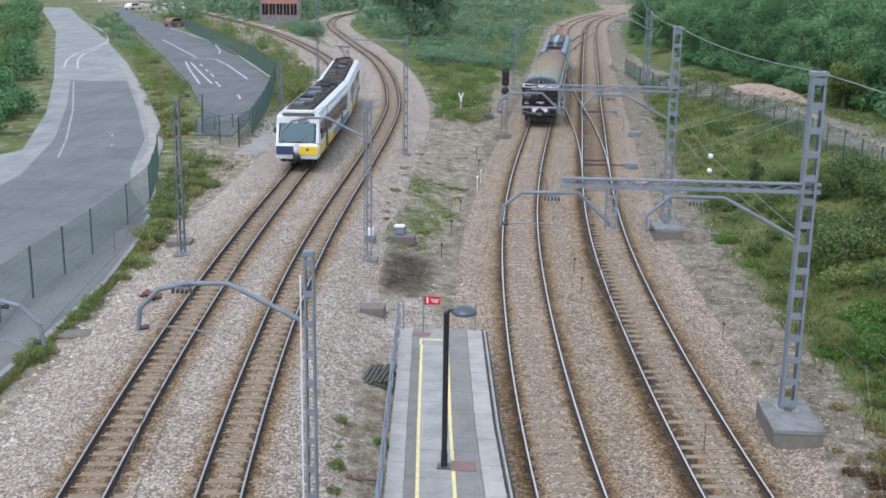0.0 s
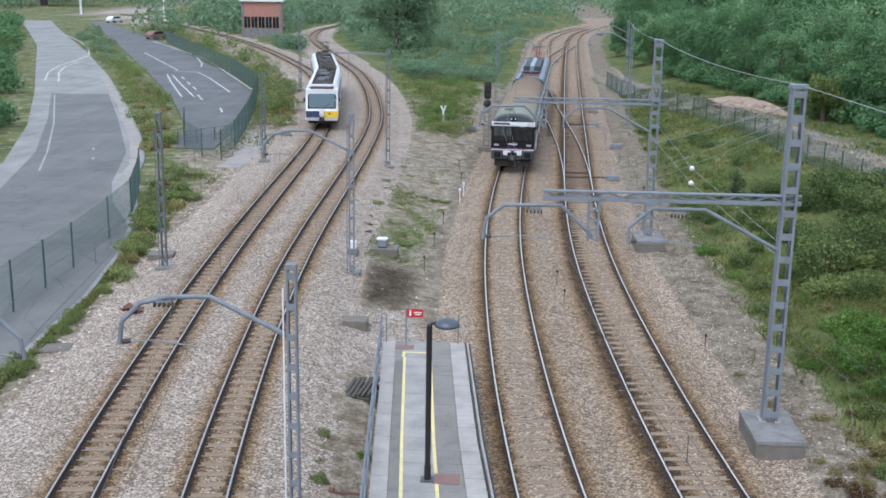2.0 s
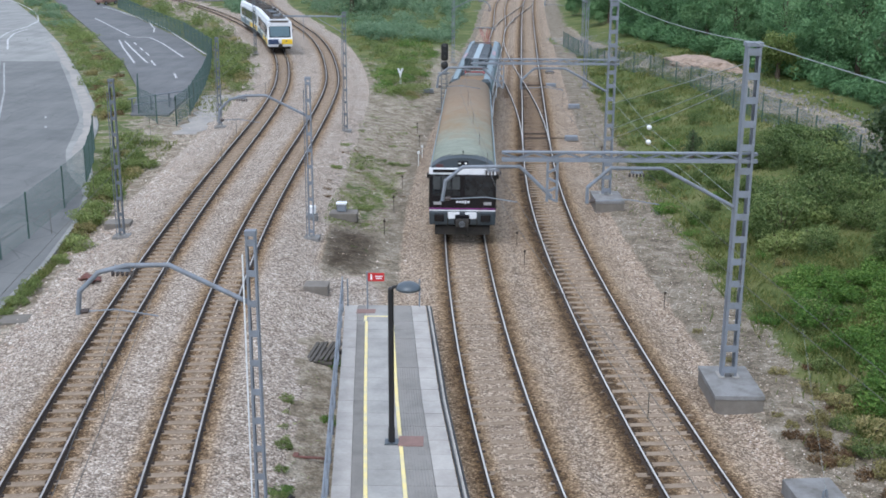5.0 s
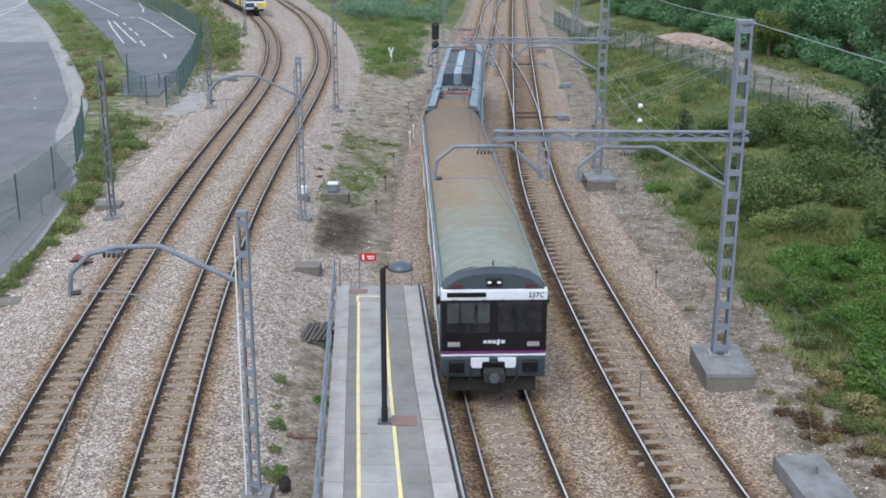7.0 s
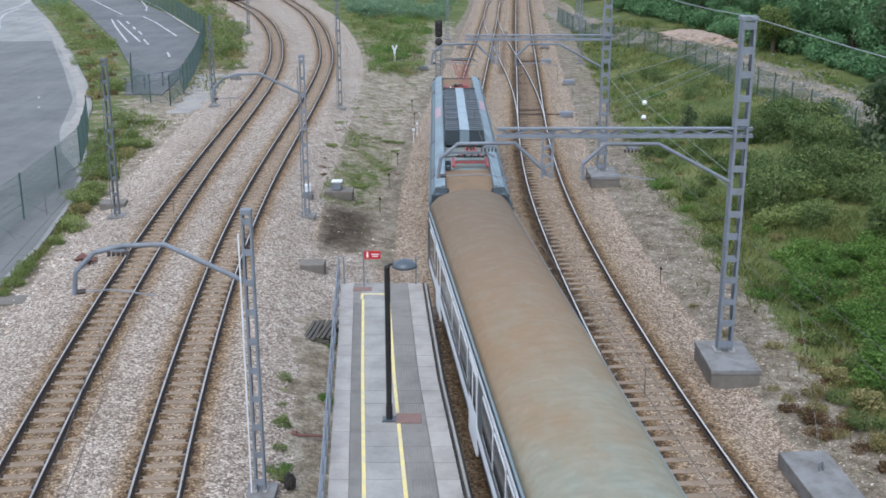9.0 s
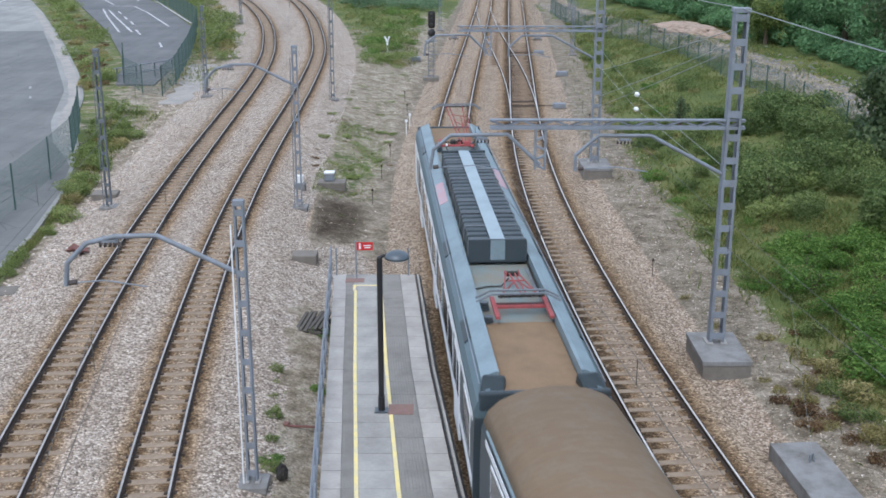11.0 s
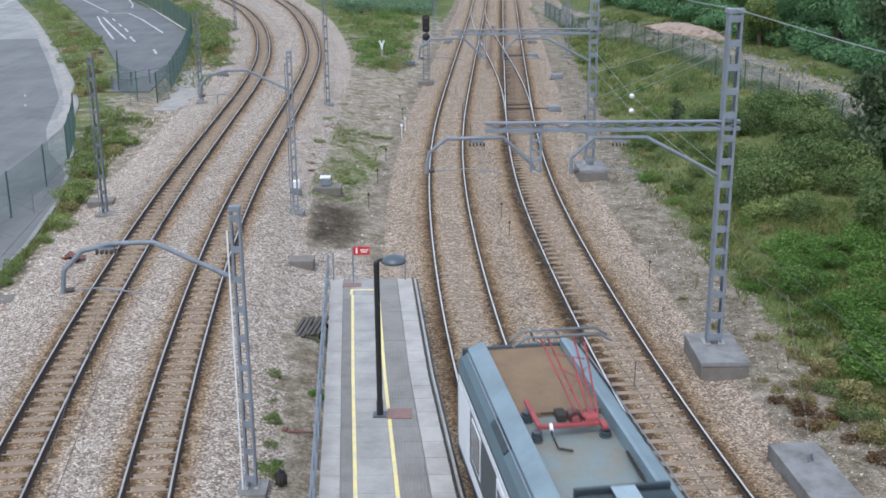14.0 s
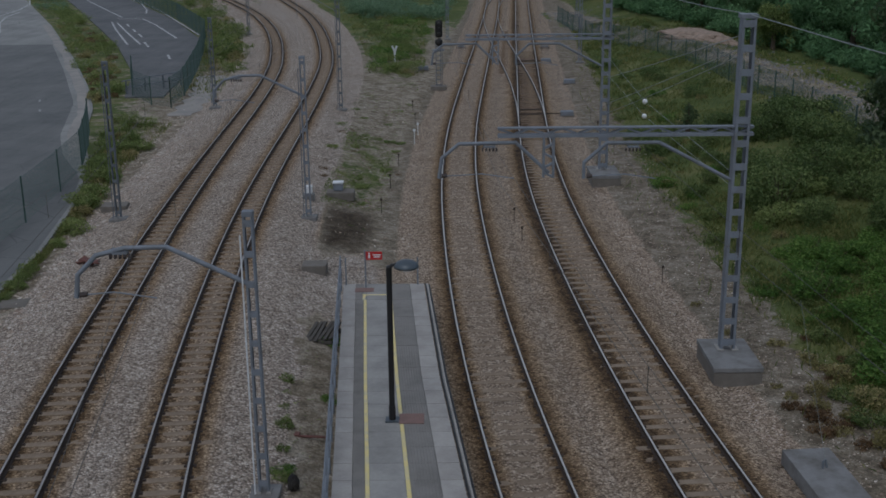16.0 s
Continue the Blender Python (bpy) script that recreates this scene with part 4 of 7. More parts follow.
def portal(ox, oy, height, label, box_z=0.3):
    m = lattice_mast(pose(ox, oy, box_z), height - box_z, 0.43, 0.34, 14, label, (1.45, 2.35, 0.7), 0.12)
    z = lambda v: v - box_z
    beam_truss(1.48 - 8.4, 0.35, z(6.95), m)
    bm = bmesh.new()
    for s in (-0.14, 0.14):
        box((2.94 - 8.4 + s, 0, z(6.28)), (0.06, 0.16, 1.3), bm)
    for k in range(5):
        box((2.94 - 8.4, 0, z(5.7 + 0.28 * k)), (0.28, 0.14, 0.05), bm, turn=pose(0, 0, 0, 0, 25 * (-1) ** k, 0))
    part("drop_post", bm, "galv", m)
    bracket([(x - 8.4, z(h)) for x, h in ((2.94, 5.76), (2.0, 6.65), (0.37, 6.62), (-0.12, 6.21), (-0.21, 5.62))], m, 1.25 - 8.4)
    bracket([(x - 8.4, z(h)) for x, h in ((8.2, 5.5), (6.09, 6.62), (4.6, 6.62), (3.96, 6.05), (3.96, 5.58))], m, 5.35 - 8.4)
    return m


portal(8.38, 31.75, 10.1, "grey lattice mast with a long truss arm over two tracks")
portal(7.9, 56.0, 9.9, "grey lattice overhead line mast further along with a truss arm")


def left_mast(x, y, height, label, side=-1, arm=True, z0=None, wide=0.23):
    z0 = tz(x, y) + 0.1 if z0 is None else z0
    m = lattice_mast(pose(x, y, z0), height - z0, wide, 0.15, 9, label, (0.7, 0.7, 0.5), 0.1, "galv" if arm else "galv_dark")
    part("side_conduit", tube((-0.19, -0.12, -0.3), (-0.17, -0.12, height - z0 - 0.4), 0.018), "white" if arm and z0 == 0.5 else "galv_dark", m, "cable fixed along the mast")
    if arm:
        z = lambda v: v - z0 + (height - 6.96)
        bracket([(side * a, z(h)) for a, h in ((0.0, 5.42), (1.76, 6.29), (2.66, 6.27), (3.27, 6.11), (3.7, 5.68), (3.77, 5.17))], m, side * 2.75)
    return m


left_mast(-4.18, 22.85, 6.96, "slim grey lattice mast with a curved tube bracket", z0=0.5)
left_mast(-5.95, 46.9, 7.15, "slim grey lattice mast with a curved bracket beside the median")
o = left_mast(-6.87, 73.3, 8.0, "slim grey lattice mast with a straight arm outside the curve", arm=False)
part("cantilever_arm", box((-1.9, 0, 7.3), (4.0, 0.1, 0.1), bevel=0.01), "galv", o)
part("arm_stay", pipe([(0, 0, 6.2), (-1.8, 0, 7.25)], 0.02, n=6), "galv", o)
part("dropper", pipe([(-2.6, 0, 7.3), (-2.6, 0, 5.8)], 0.018, n=6), "galv", o)
left_mast(-14.0, 46.5, 7.06, "slim weathered lattice mast in weeds beside the road fence", arm=False)
left_mast(-15.33, 74.5, 6.24, "slim weathered lattice mast on a concrete patch", arm=False)
left_mast(-20.6, 120.0, 8.3, "far lattice mast beside the curve", arm=False)
left_mast(-14.6, 24.6, 5.9, "slim grey mast with a tube bracket over the verge", side=1)
left_mast(16.0, 140.0, 7.5, "far lattice mast beside the broad-gauge tracks", arm=True)
left_mast(11.8, 100.0, 8.7, "far lattice mast with a bracket on the grassy side", arm=True)
left_mast(0.2, 118.0, 7.0, "far slim mast beside the broad-gauge track", side=1)


# ---- overhead wires ----
def wire(name, pts, r, label, sag=0.0, group="overhead wires", mat="wire"):
    v = []
    for a, b in zip(pts[:-1], pts[1:]):
        a, b = Vector(a), Vector(b)
        k = 6
        for i in range(k):
            u = i / k
            p = a.lerp(b, u)
            p.z -= sag * 4 * u * (1 - u)
            v.append(p)
    v.append(Vector(pts[-1]))
    return tagged(part(name, pipe(v, r, n=5), mat), label, "cable", group)


def wires():
    for line, z, ys in ((R1, 5.45, (-5, 31.7, 56, 84, 118, 170)), (R2, 5.45, (-5, 31.7, 56, 84, 118, 170)), (L1, 5.6, (-5, 22.9, 47, 74, 110, 150)), (L2, 5.6, (-5, 22.9, 47, 74, 108, 150))):
        wire("contact_wire", [(line.at(y) + (0.18 if i % 2 else -0.18), y, z) for i, y in enumerate(ys)], 0.007, "thin contact wire over the track", mat="wire_dark")
        m = wire("messenger_wire", [(line.at(y), y, z + 1.05) for y in ys], 0.006, "thin sagging messenger wire over the track", 0.6, mat="wire_dark")
        for a, b in zip(ys[:-1], ys[1:]):
            for u in (0.2, 0.4, 0.6, 0.8):
                y = a + (b - a) * u
                x = line.at(a) + (line.at(b) - line.at(a)) * u
                if y > 8 and b < 120:
                    part("dropper", tube((x, y, z + 0.02), (x, y, z + 1.05 - 2.4 * u * (1 - u)), 0.008, n=5), "wire_dark", m)
    tops = [(8.38, 31.75, 10.2), (7.9, 56, 10.0), (11.6, 100, 8.9), (15.5, 140, 8.0)]
    wire("feeder_wire", [(13.0, -5.0, 10.2)] + tops, 0.015, "grey feeder cable between mast tops", 0.25)
    for z0, z1, x1 in ((9.65, 4.9, 7.9), (9.3, 3.6, 7.9), (9.1, 3.1, 7.9)):
        wire("anchor_wire", [(8.3, 31.75, z0), (x1, 56.0, z1)], 0.013, "thin anchoring wire leaving the mast top", 0.05)
    wire("guy_wire", [(9.05, 24.55, 0.28), (9.2, 27.8, 3.2)], 0.004, "thin slack guy wire at the concrete block")


wires()


# ---- trackside blocks and boxes ----
def block(name, x, y, w, d, h, label, mat="concrete", turn=0, z=None):
    z = tz(x, y) - 0.08 if z is None else z
    o = holder(name, pose(x, y, z, 0, 0, turn), label, "concrete block")
    part("slab", box((0, 0, h / 2), (w, d, h), bevel=0.025), mat, o)
    return o


b = block("anchor_block", 8.98, 24.0, 1.2, 3.0, 0.4, "low concrete anchor block with a steel eye", turn=4, z=-0.28)
part("anchor_eye", pipe([(0.02, 0.45, 0.38), (0.04, 0.5, 0.56), (0.12, 0.55, 0.58), (0.14, 0.48, 0.38)], 0.03), "galv_dark", b)
block("concrete_block", -4.95, 40.1, 0.9, 0.75, 0.36, "weathered concrete block beside the platform end", "concrete_dark")
o = block("concrete_block", -5.0, 51.6, 1.3, 0.9, 0.4, "concrete slab with a grey signal box", "concrete_dark")
part("signal_box", box((-0.1, 0, 0.6), (0.45, 0.4, 0.35), bevel=0.05), "galv", o, "grey metal box")
part("box_lid", box((-0.1, 0, 0.81), (0.5, 0.45, 0.08), bevel=0.03), "white", o)
o = block("concrete_block", -6.3, 50.0, 0.5, 0.5, 0.35, "small plinth with a white junction box", "concrete")
part("junction_box", box((0, 0, 0.55), (0.35, 0.3, 0.35), bevel=0.04), "white", o)
block("concrete_slab", -15.0, 36.2, 1.4, 0.9, 0.16, "flat grey concrete slab in the verge", "concrete_dark", 8)
block("concrete_slab", -14.75, 48.6, 1.1, 0.9, 0.3, "flat grey concrete slab by the mast", "concrete_dark", 5)
for x, y, l in ((8.0, 74.3, "grey point motor box beside the turnout"), (8.9, 101, "small grey trackside box by the far rails"), (9.6, 88, "grey trackside box on a low stand"), (-1.9, 95, "small dark trackside box near the signal")):
    o = holder("point_motor", pose(x, y, tz(x, y)), l, "trackside box")
    part("case", box((0, 0, 0.22), (0.85, 0.5, 0.32), bevel=0.05), "galv", o)
    part("base", box((0, 0, 0.03), (1.0, 0.6, 0.1), bevel=0.02), "concrete_dark", o)


def platform_strip():
    """Things left lying on the trodden strip beside the platform wall."""
    z = tz(-3.5, 26.2) + 0.07
    b = holder("rusty_bar", pose(-3.5, 26.25, z, 0, 0, -6), "rusty red iron bar lying on the gutter", "scrap metal")
    part("bar", box((0, 0, 0.03), (0.8, 0.07, 0.05), bevel=0.012), "rust", b)
    part("bar_end", box((-0.4, 0.05, 0.05), (0.14, 0.2, 0.08), bevel=0.02), "rust", b)
    g = bmesh.new()
    bmesh.ops.create_icosphere(g, subdivisions=3, radius=1)
    for w in g.verts:
        p = w.co.copy()
        w.co = Vector((p.x * 0.13, p.y * 0.2, max(p.z, -0.4) * 0.24)) * (1 + 0.35 * noise.noise(p * 2.5))
    k = part("rubbish_bag", g, "tr_under")
    k.matrix_basis = pose(-3.62, 23.5, tz(-3.62, 23.5) + 0.12)
    tagged(k, "crumpled black plastic rubbish bag beside the mast foot", "bag")


platform_strip()


for y, x1 in ((74.3, 8.0), (76.0, 7.1), (101.0, 8.9)):
    o = holder("point_rod", pose(0, y, 0), "dark steel rod linking the turnout blades", "rod", "turnout rods")
    part("rod", tube((R2.at(y) - 0.95, 0, -0.1), (x1 - 0.3, 0, -0.1), 0.03), "clip", o)
    part("tie_plate", box((R2.at(y), 0, -0.13), (2.1, 0.28, 0.03), bevel=0.006), "clip", o)


def road_barrier():
    o = holder("road_barrier", pose(-22.6, 81.4, ROAD_Z), "grey horizontal barrier bar across the closed road end", "barrier")
    part("bar", pipe([(-0.6, -0.6, 1.0), (2.9, 4.2, 1.05)], 0.045), "galv", o)
    for k in range(4):
        part("post", tube((-0.4 + k * 1.0, -0.3 + k * 1.4, -0.05), (-0.4 + k * 1.0, -0.3 + k * 1.4, 1.0), 0.06), "galv_dark", o)
    part("lower_bar", pipe([(-0.4, -0.3, 0.5), (2.6, 3.9, 0.5)], 0.04), "galv", o)


road_barrier()


def rusty_scrap():
    o = holder("rusty_scrap", pose(-13.2, 39.7, tz(-13.2, 39.7)), "small heap of rusty red scrap metal in the verge", "scrap heap")
    r = random.Random(5)
    for i in range(7):
        part("plate", box((r.uniform(-0.35, 0.35), r.uniform(-0.35, 0.35), 0.1 + 0.05 * i), (r.uniform(0.3, 0.6), r.uniform(0.2, 0.4), 0.05), bevel=0.008, turn=pose(0, 0, 0, r.uniform(-25, 25), r.uniform(-25, 25), r.uniform(0, 180))), "rust", o)


rusty_scrap()


def pile():
    x, y = -4.0, 33.6
    o = holder("plank_pile", pose(x, y, tz(x, y), 0, 0, -14), "weathered dark planks lying side by side near the platform", "timber heap")
    for i in range(6):
        part("plank", box((-0.36 + 0.16 * i, random.uniform(-0.08, 0.08), 0.17 + 0.02 * i), (0.11, random.uniform(1.0, 1.3), 0.06), bevel=0.01, turn=pose(0, 0, 0, 9, 0, random.uniform(-4, 4))), "timber", o)
    part("cross_plank", box((0, -0.52, 0.06), (1.0, 0.12, 0.1), bevel=0.012, turn=pose(0, 0, 0, 0, 2, 3)), "timber", o)
    part("cross_plank", box((0.02, 0.4, 0.12), (0.95, 0.12, 0.14), bevel=0.012, turn=pose(0, 0, 0, 0, 2, -3)), "timber", o)


pile()


for bz, z0, z1 in ((5.74, 5.6, 6.4), (5.16, 5.2, 5.5)):
    wire("ball_wire", [(8.35, 31.75, z0), (7.78, 44.0, bz), (7.6, 56.0, z1)], 0.008, "thin wire carrying a white ball insulator")
    o = part("wire_ball", ball((7.78, 44.0, bz), 0.1, sub=3), "white_plain")
    tagged(o, "white ball insulator on a thin wire", "insulator", "wire balls")


def signal():
    s = holder("railway_signal", pose(-0.56, 86.0, tz(-0.56, 86)), "black two-head colour light signal on a grey lattice post", "railway signal")
    part("base", box((0, 0, 0.15), (1.2, 1.0, 0.3), bevel=0.03), "concrete_dark", s)
    bm = bmesh.new()
    for x in (-0.18, 0.18):
        box((x, 0, 2.0), (0.06, 0.1, 3.8), bm)
    for k in range(10):
        box((0, 0, 0.4 + 0.36 * k), (0.36, 0.06, 0.05), bm)
    part("post", bm, "galv_dark", s)
    part("platform", box((0, 0.1, 3.0), (0.9, 0.6, 0.05)), "galv_dark", s)
    bm = box((0.05, -0.15, 4.6), (0.55, 0.2, 1.3), bevel=0.2)
    part("signal_head", bm, "signal_black", s, "black oval signal head")
    part("lower_head", ball((0.05, -0.15, 3.62), 0.3, scale=(1, 0.5, 1)), "signal_black", s)
    for z in (4.25, 4.6, 4.95):
        part("lens_hood", tube((0.05, -0.22, z), (0.05, -0.42, z), 0.12), "signal_black", s)
    part("ladder", pipe([(0.3, 0.2, 0.2), (0.3, 0.2, 3.6)], 0.02), "galv_dark", s)


signal()


def marker(x, y, h, label, mat="white", r=0.06):
    m = holder("track_marker", pose(x, y, tz(x, y)), label, "marker post", "marker posts")
    part("post", tube((0, 0, 0), (0, 0, h), r * 0.6), mat, m)
    part("plate", box((0, -0.03, h - 0.08), (r * 4, 0.03, r * 4), bevel=0.01), mat, m)


y_mark = holder("track_marker", pose(-4.35, 97, tz(-4.35, 97)), "white Y-shaped track marker post", "marker post", "marker posts")
part("post", tube((0, 0, 0), (0, 0, 0.95), 0.09), "white", y_mark)
for _s in (-1, 1):
    part("fork", tube((0, 0, 0.9), (_s * 0.2, 0, 1.4), 0.08), "white", y_mark)
marker(-1.75, 68.5, 0.8, "short white marker post in the ballast", r=0.035)
marker(-1.9, 66.0, 0.9, "short white marker post in the ballast", r=0.04)
for x, y in ((-2.6, 60), (-2.0, 72), (-2.8, 54.5), (-3.0, 50), (-2.3, 77), (7.9, 39.5), (8.2, 60), (2.95, 48), (3.1, 45), (9.2, 68)):
    marker(x, y, 0.75, "thin dark steel stake in the ballast", "clip", 0.025)


# ---- fences ----
def fence(rows, step, h, label, wire_rows=7, mat="green_post"):
    f = holder("fence", Matrix(), label, "fence", "wire fences")
    pts = []
    for (x0, y0), (x1, y1) in zip(rows[:-1], rows[1:]):
        n = max(1, int(math.hypot(x1 - x0, y1 - y0) / step))
        pts += [(x0 + (x1 - x0) * i / n, y0 + (y1 - y0) * i / n) for i in range(n)]
    pts.append(rows[-1])
    pts = [(x, y, max(tz(x, y), ROAD_Z if x < -15 else -9) - 0.05) for x, y in pts]
    bm = tube((0, 0, 0), (0, 0, h), 0.04)
    p0 = part("post", bm, mat, f)
    p0.matrix_basis = Matrix.Translation(pts[0])
    for p in pts[1:]:
        o = new("post", p0.data)
        o.parent = f
        o.matrix_basis = Matrix.Translation(p)
    v, fc = [], []

    def strand(a, b, r):
        a, b = Vector(a), Vector(b)
        d = (b - a).normalized()
        u = d.cross(Vector((0.3, 0.2, 0.9))).normalized() * r
        w = d.cross(u).normalized() * r
        q = len(v)
        for e in (a, b):
            v.extend([tuple(e + u), tuple(e - u * 0.5 + w * 0.87), tuple(e - u * 0.5 - w * 0.87)])
        for i in range(3):
            fc.append((q + i, q + (i + 1) % 3, q + 3 + (i + 1) % 3, q + 3 + i))

    for a, b in zip(pts[:-1], pts[1:]):
        for k in range(wire_rows):
            z = 0.12 + (h - 0.2) * k / (wire_rows - 1)
            strand((a[0], a[1], a[2] + z), (b[0], b[1], b[2] + z), 0.008)
        L = math.hypot(b[0] - a[0], b[1] - a[1])
        m = max(2, int(L / 0.11))
        for i in range(m):
            t0 = i / m
            x, y, z = (a[j] + (b[j] - a[j]) * t0 for j in range(3))
            strand((x, y, z + 0.1), (x, y, z + h - 0.05), 0.007)
    tagged(raw("wire_mesh", v, fc, "mesh_wire", f, "green wire mesh"), kind="stuff")
    return f


fence([(-17.5, 22), (-17.9, 40), (-18.0, 46.5), (-18.3, 52), (-18.8, 57), (-20.3, 63), (-21.4, 66.8)], 3.0, 2.1, "green wire mesh fence along the worn road")
fence([(-18.5, 75.5), (-18.7, 80.5), (-20.4, 93), (-22.7, 107), (-24.6, 117), (-32.2, 138), (-43.2, 163), (-56, 193)], 3.0, 2.1, "dense green wire fence along the access road", 14)
fence([(-18.5, 75.5), (-20.1, 76.6), (-22.4, 80.5), (-24.4, 88.0)], 2.5, 2.0, "wire fence across the closed road end", 9)
fence([(13.4, 137), (14.0, 126), (15.3, 114), (18.0, 103), (19.4, 92), (20.0, 80), (20.4, 70), (21.0, 61), (21.8, 45), (22.5, 25)], 3.0, 1.9, "green wire fence on top of the grassy bank", 9)


# ---- path, rubble heap and far buildings ----
PATH_ROWS = [(25.8, 45), (25.3, 58), (24.3, 72), (23.7, 84), (22.2, 97), (20.0, 108), (17.3, 121.5), (15.8, 136), (14.8, 150)]


def build_path():
    """A gravelly track whose weedy margins blend into the bank."""
    ys = np.arange(45, 150, 0.7)
    offs = np.linspace(-3.0, 3.0, 13)
    v, weeds = [], []
    for x, y in edge(PATH_ROWS, ys):
        for o in offs:
            px = x + o + 0.5 * noise.noise((y * 0.25, o * 0.2, 1.0))
            edge_w = max(0.0, (abs(o) - 1.3) / 1.4)
            v.append((px, y, tz(px, y) + 0.07 - 0.1 * edge_w + 0.07 * noise.noise((px * 1.3, y * 1.3, 2)) + 0.05 * noise.noise((px * 4, y * 4, 5))))
            weeds.append(min(1.0, edge_w + 0.35 * max(0.0, noise.noise((px * 0.5, y * 0.3, 9)))))
    w = len(offs)
    f = [(i * w + j, i * w + j + 1, i * w + w + j + 1, i * w + w + j) for i in range(len(ys) - 1) for j in range(w - 1)]
    ob = raw("path", v, f, "ground", None, "", True)
    for nm, val in (("ballast", [0.0] * len(v)), ("stain", [0.0] * len(v)), ("grass", weeds)):
        ob.data.attributes.new(nm, "FLOAT", "POINT").data.foreach_set("value", val)
    tagged(ob, "pale dirt path with rubble below the woods", "path", kind="structure")
    g = bmesh.new()
    bmesh.ops.create_icosphere(g, subdivisions=5, radius=1)
    for w in g.verts:
        p = w.co.copy()
        w.co = Vector((p.x * 2.6, p.y * 6.5, max(p.z, -0.2) * 1.6)) * (1 + 0.16 * noise.noise(p * 3) + 0.06 * noise.noise(p * 9))
    o = part("soil_heap", g, "rubble")
    o.matrix_basis = pose(23.0, 105, tz(23.0, 105) - 0.15, 0, 0, 22) @ Matrix.Diagonal((0.75, 0.85, 0.62, 1))
    tagged(o, "heap of pale brown stony soil beside the path", "soil heap")


build_path()


def path_rubble():
    rng = np.random.default_rng(31)
    n = 5200
    y = rng.uniform(46, 148, n)
    c = np.interp(y, [r[1] for r in PATH_ROWS], [r[0] for r in PATH_ROWS])
    x = c + rng.normal(0.2, 1.5, n)
    z = terrain(x, y) + 0.05
    r = rng.uniform(0.05, 0.22, n) ** 1.2
    d = np.array([(1, 0, 0), (0, 1, 0), (-1, 0, 0), (0, -1, 0), (0, 0, 0.7)], float)
    v = d[None] * r[:, None, None] * (1 + rng.uniform(-0.4, 0.4, (n, 5, 1))) + np.stack([x, y, z], 1)[:, None]
    f = (np.arange(n)[:, None, None] * 5 + np.array([(0, 1, 4), (1, 2, 4), (2, 3, 4), (3, 0, 4)])[None]).reshape(-1, 3)
    tagged(raw("rubble_stones", v.reshape(-1, 3).tolist(), f.tolist(), "concrete"), "loose pale rubble along the dirt path", "rubble", kind="stuff")


path_rubble()


def brick_building():
    o = holder("brick_building", pose(-43.4, 212.6, 0.3, 0, 0, 6), "small red-brick railway building with a flat white-edged roof", "building")
    part("wall", box((0, 0, 3.3), (7.0, 5.5, 6.6)), "brick", o)
    part("roof", box((0, 0, 6.85), (8.0, 6.4, 0.5), bevel=0.05), "white", o, "flat roof with pale fascia")
    part("roof_edge", box((0, 0, 7.15), (7.6, 6.0, 0.15)), "brownplate", o, "reddish roof rim")
    part("base_course", box((0, -2.77, 0.9), (7.04, 0.06, 1.8)), "concrete", o)
    for k in range(5):
        w = part("window", box((-2.6 + 1.3 * k, -2.78, 2.9), (1.1, 0.1, 2.0), bevel=0.02), "tr_glass", o, "tall dark window")
        part("frame", box((-2.6 + 1.3 * k, -2.82, 2.9), (0.08, 0.08, 2.0)), "galv", w)
    for x in (-3.45, 3.45):
        part("corner_pier", box((x, -2.8, 3.3), (0.35, 0.2, 6.6)), "concrete", o)


brick_building()


def far_things():
    o = holder("overpass", pose(-162, 335, 0.3, 0, 0, 0), "long grey concrete road overpass in the distance", "bridge")
    part("deck", box((0, 0, 4.6), (90, 9, 0.9), bevel=0.1), "concrete_dark", o)
    part("parapet", box((0, -4.4, 5.4), (90, 0.3, 0.9)), "galv", o)
    for x in (-30, -12, 9, 28):
        part("pier", box((x, 0, 2.1), (1.4, 6, 4.2), bevel=0.1), "concrete_dark", o)
    r = random.Random(9)
    for i in range(26):
        x, y = -60 + i * 9 + r.uniform(-3, 3), 640 + r.uniform(-40, 80)
        w, h = r.uniform(8, 26), r.uniform(4, 9)
        b = holder("distant_building", pose(x, y, 1.0), "pale industrial building far away behind trees", "building", "distant buildings")
        part("wall", box((0, 0, h / 2), (w, 12, h)), "haze_white" if i != 12 else "brick", b)
        part("roof", box((0, 0, h + 0.15), (w + 0.6, 12.6, 0.4)), "concrete", b)
        for k in range(int(w / 4)):
            part("window", box((-w / 2 + 2 + 4 * k, -6.02, h * 0.6), (1.6, 0.1, 1.2)), "tr_glass_blue", b)
    for x, y, h in ((-77.6, 266.5, 16), (-106, 290, 15), (-42, 330, 14)):
        l = holder("street_lamp", pose(x, y, 0.3), "tall slim white street lamp far along the road", "street lamp", "far street lamps")
        part("pole", tube((0, 0, 0), (0, 0, h), 0.32, r2=0.16), "white", l)
        part("lamp_arm", pipe([(0, 0, h), (1.5, 0, h + 0.5)], 0.08), "white", l)


far_things()


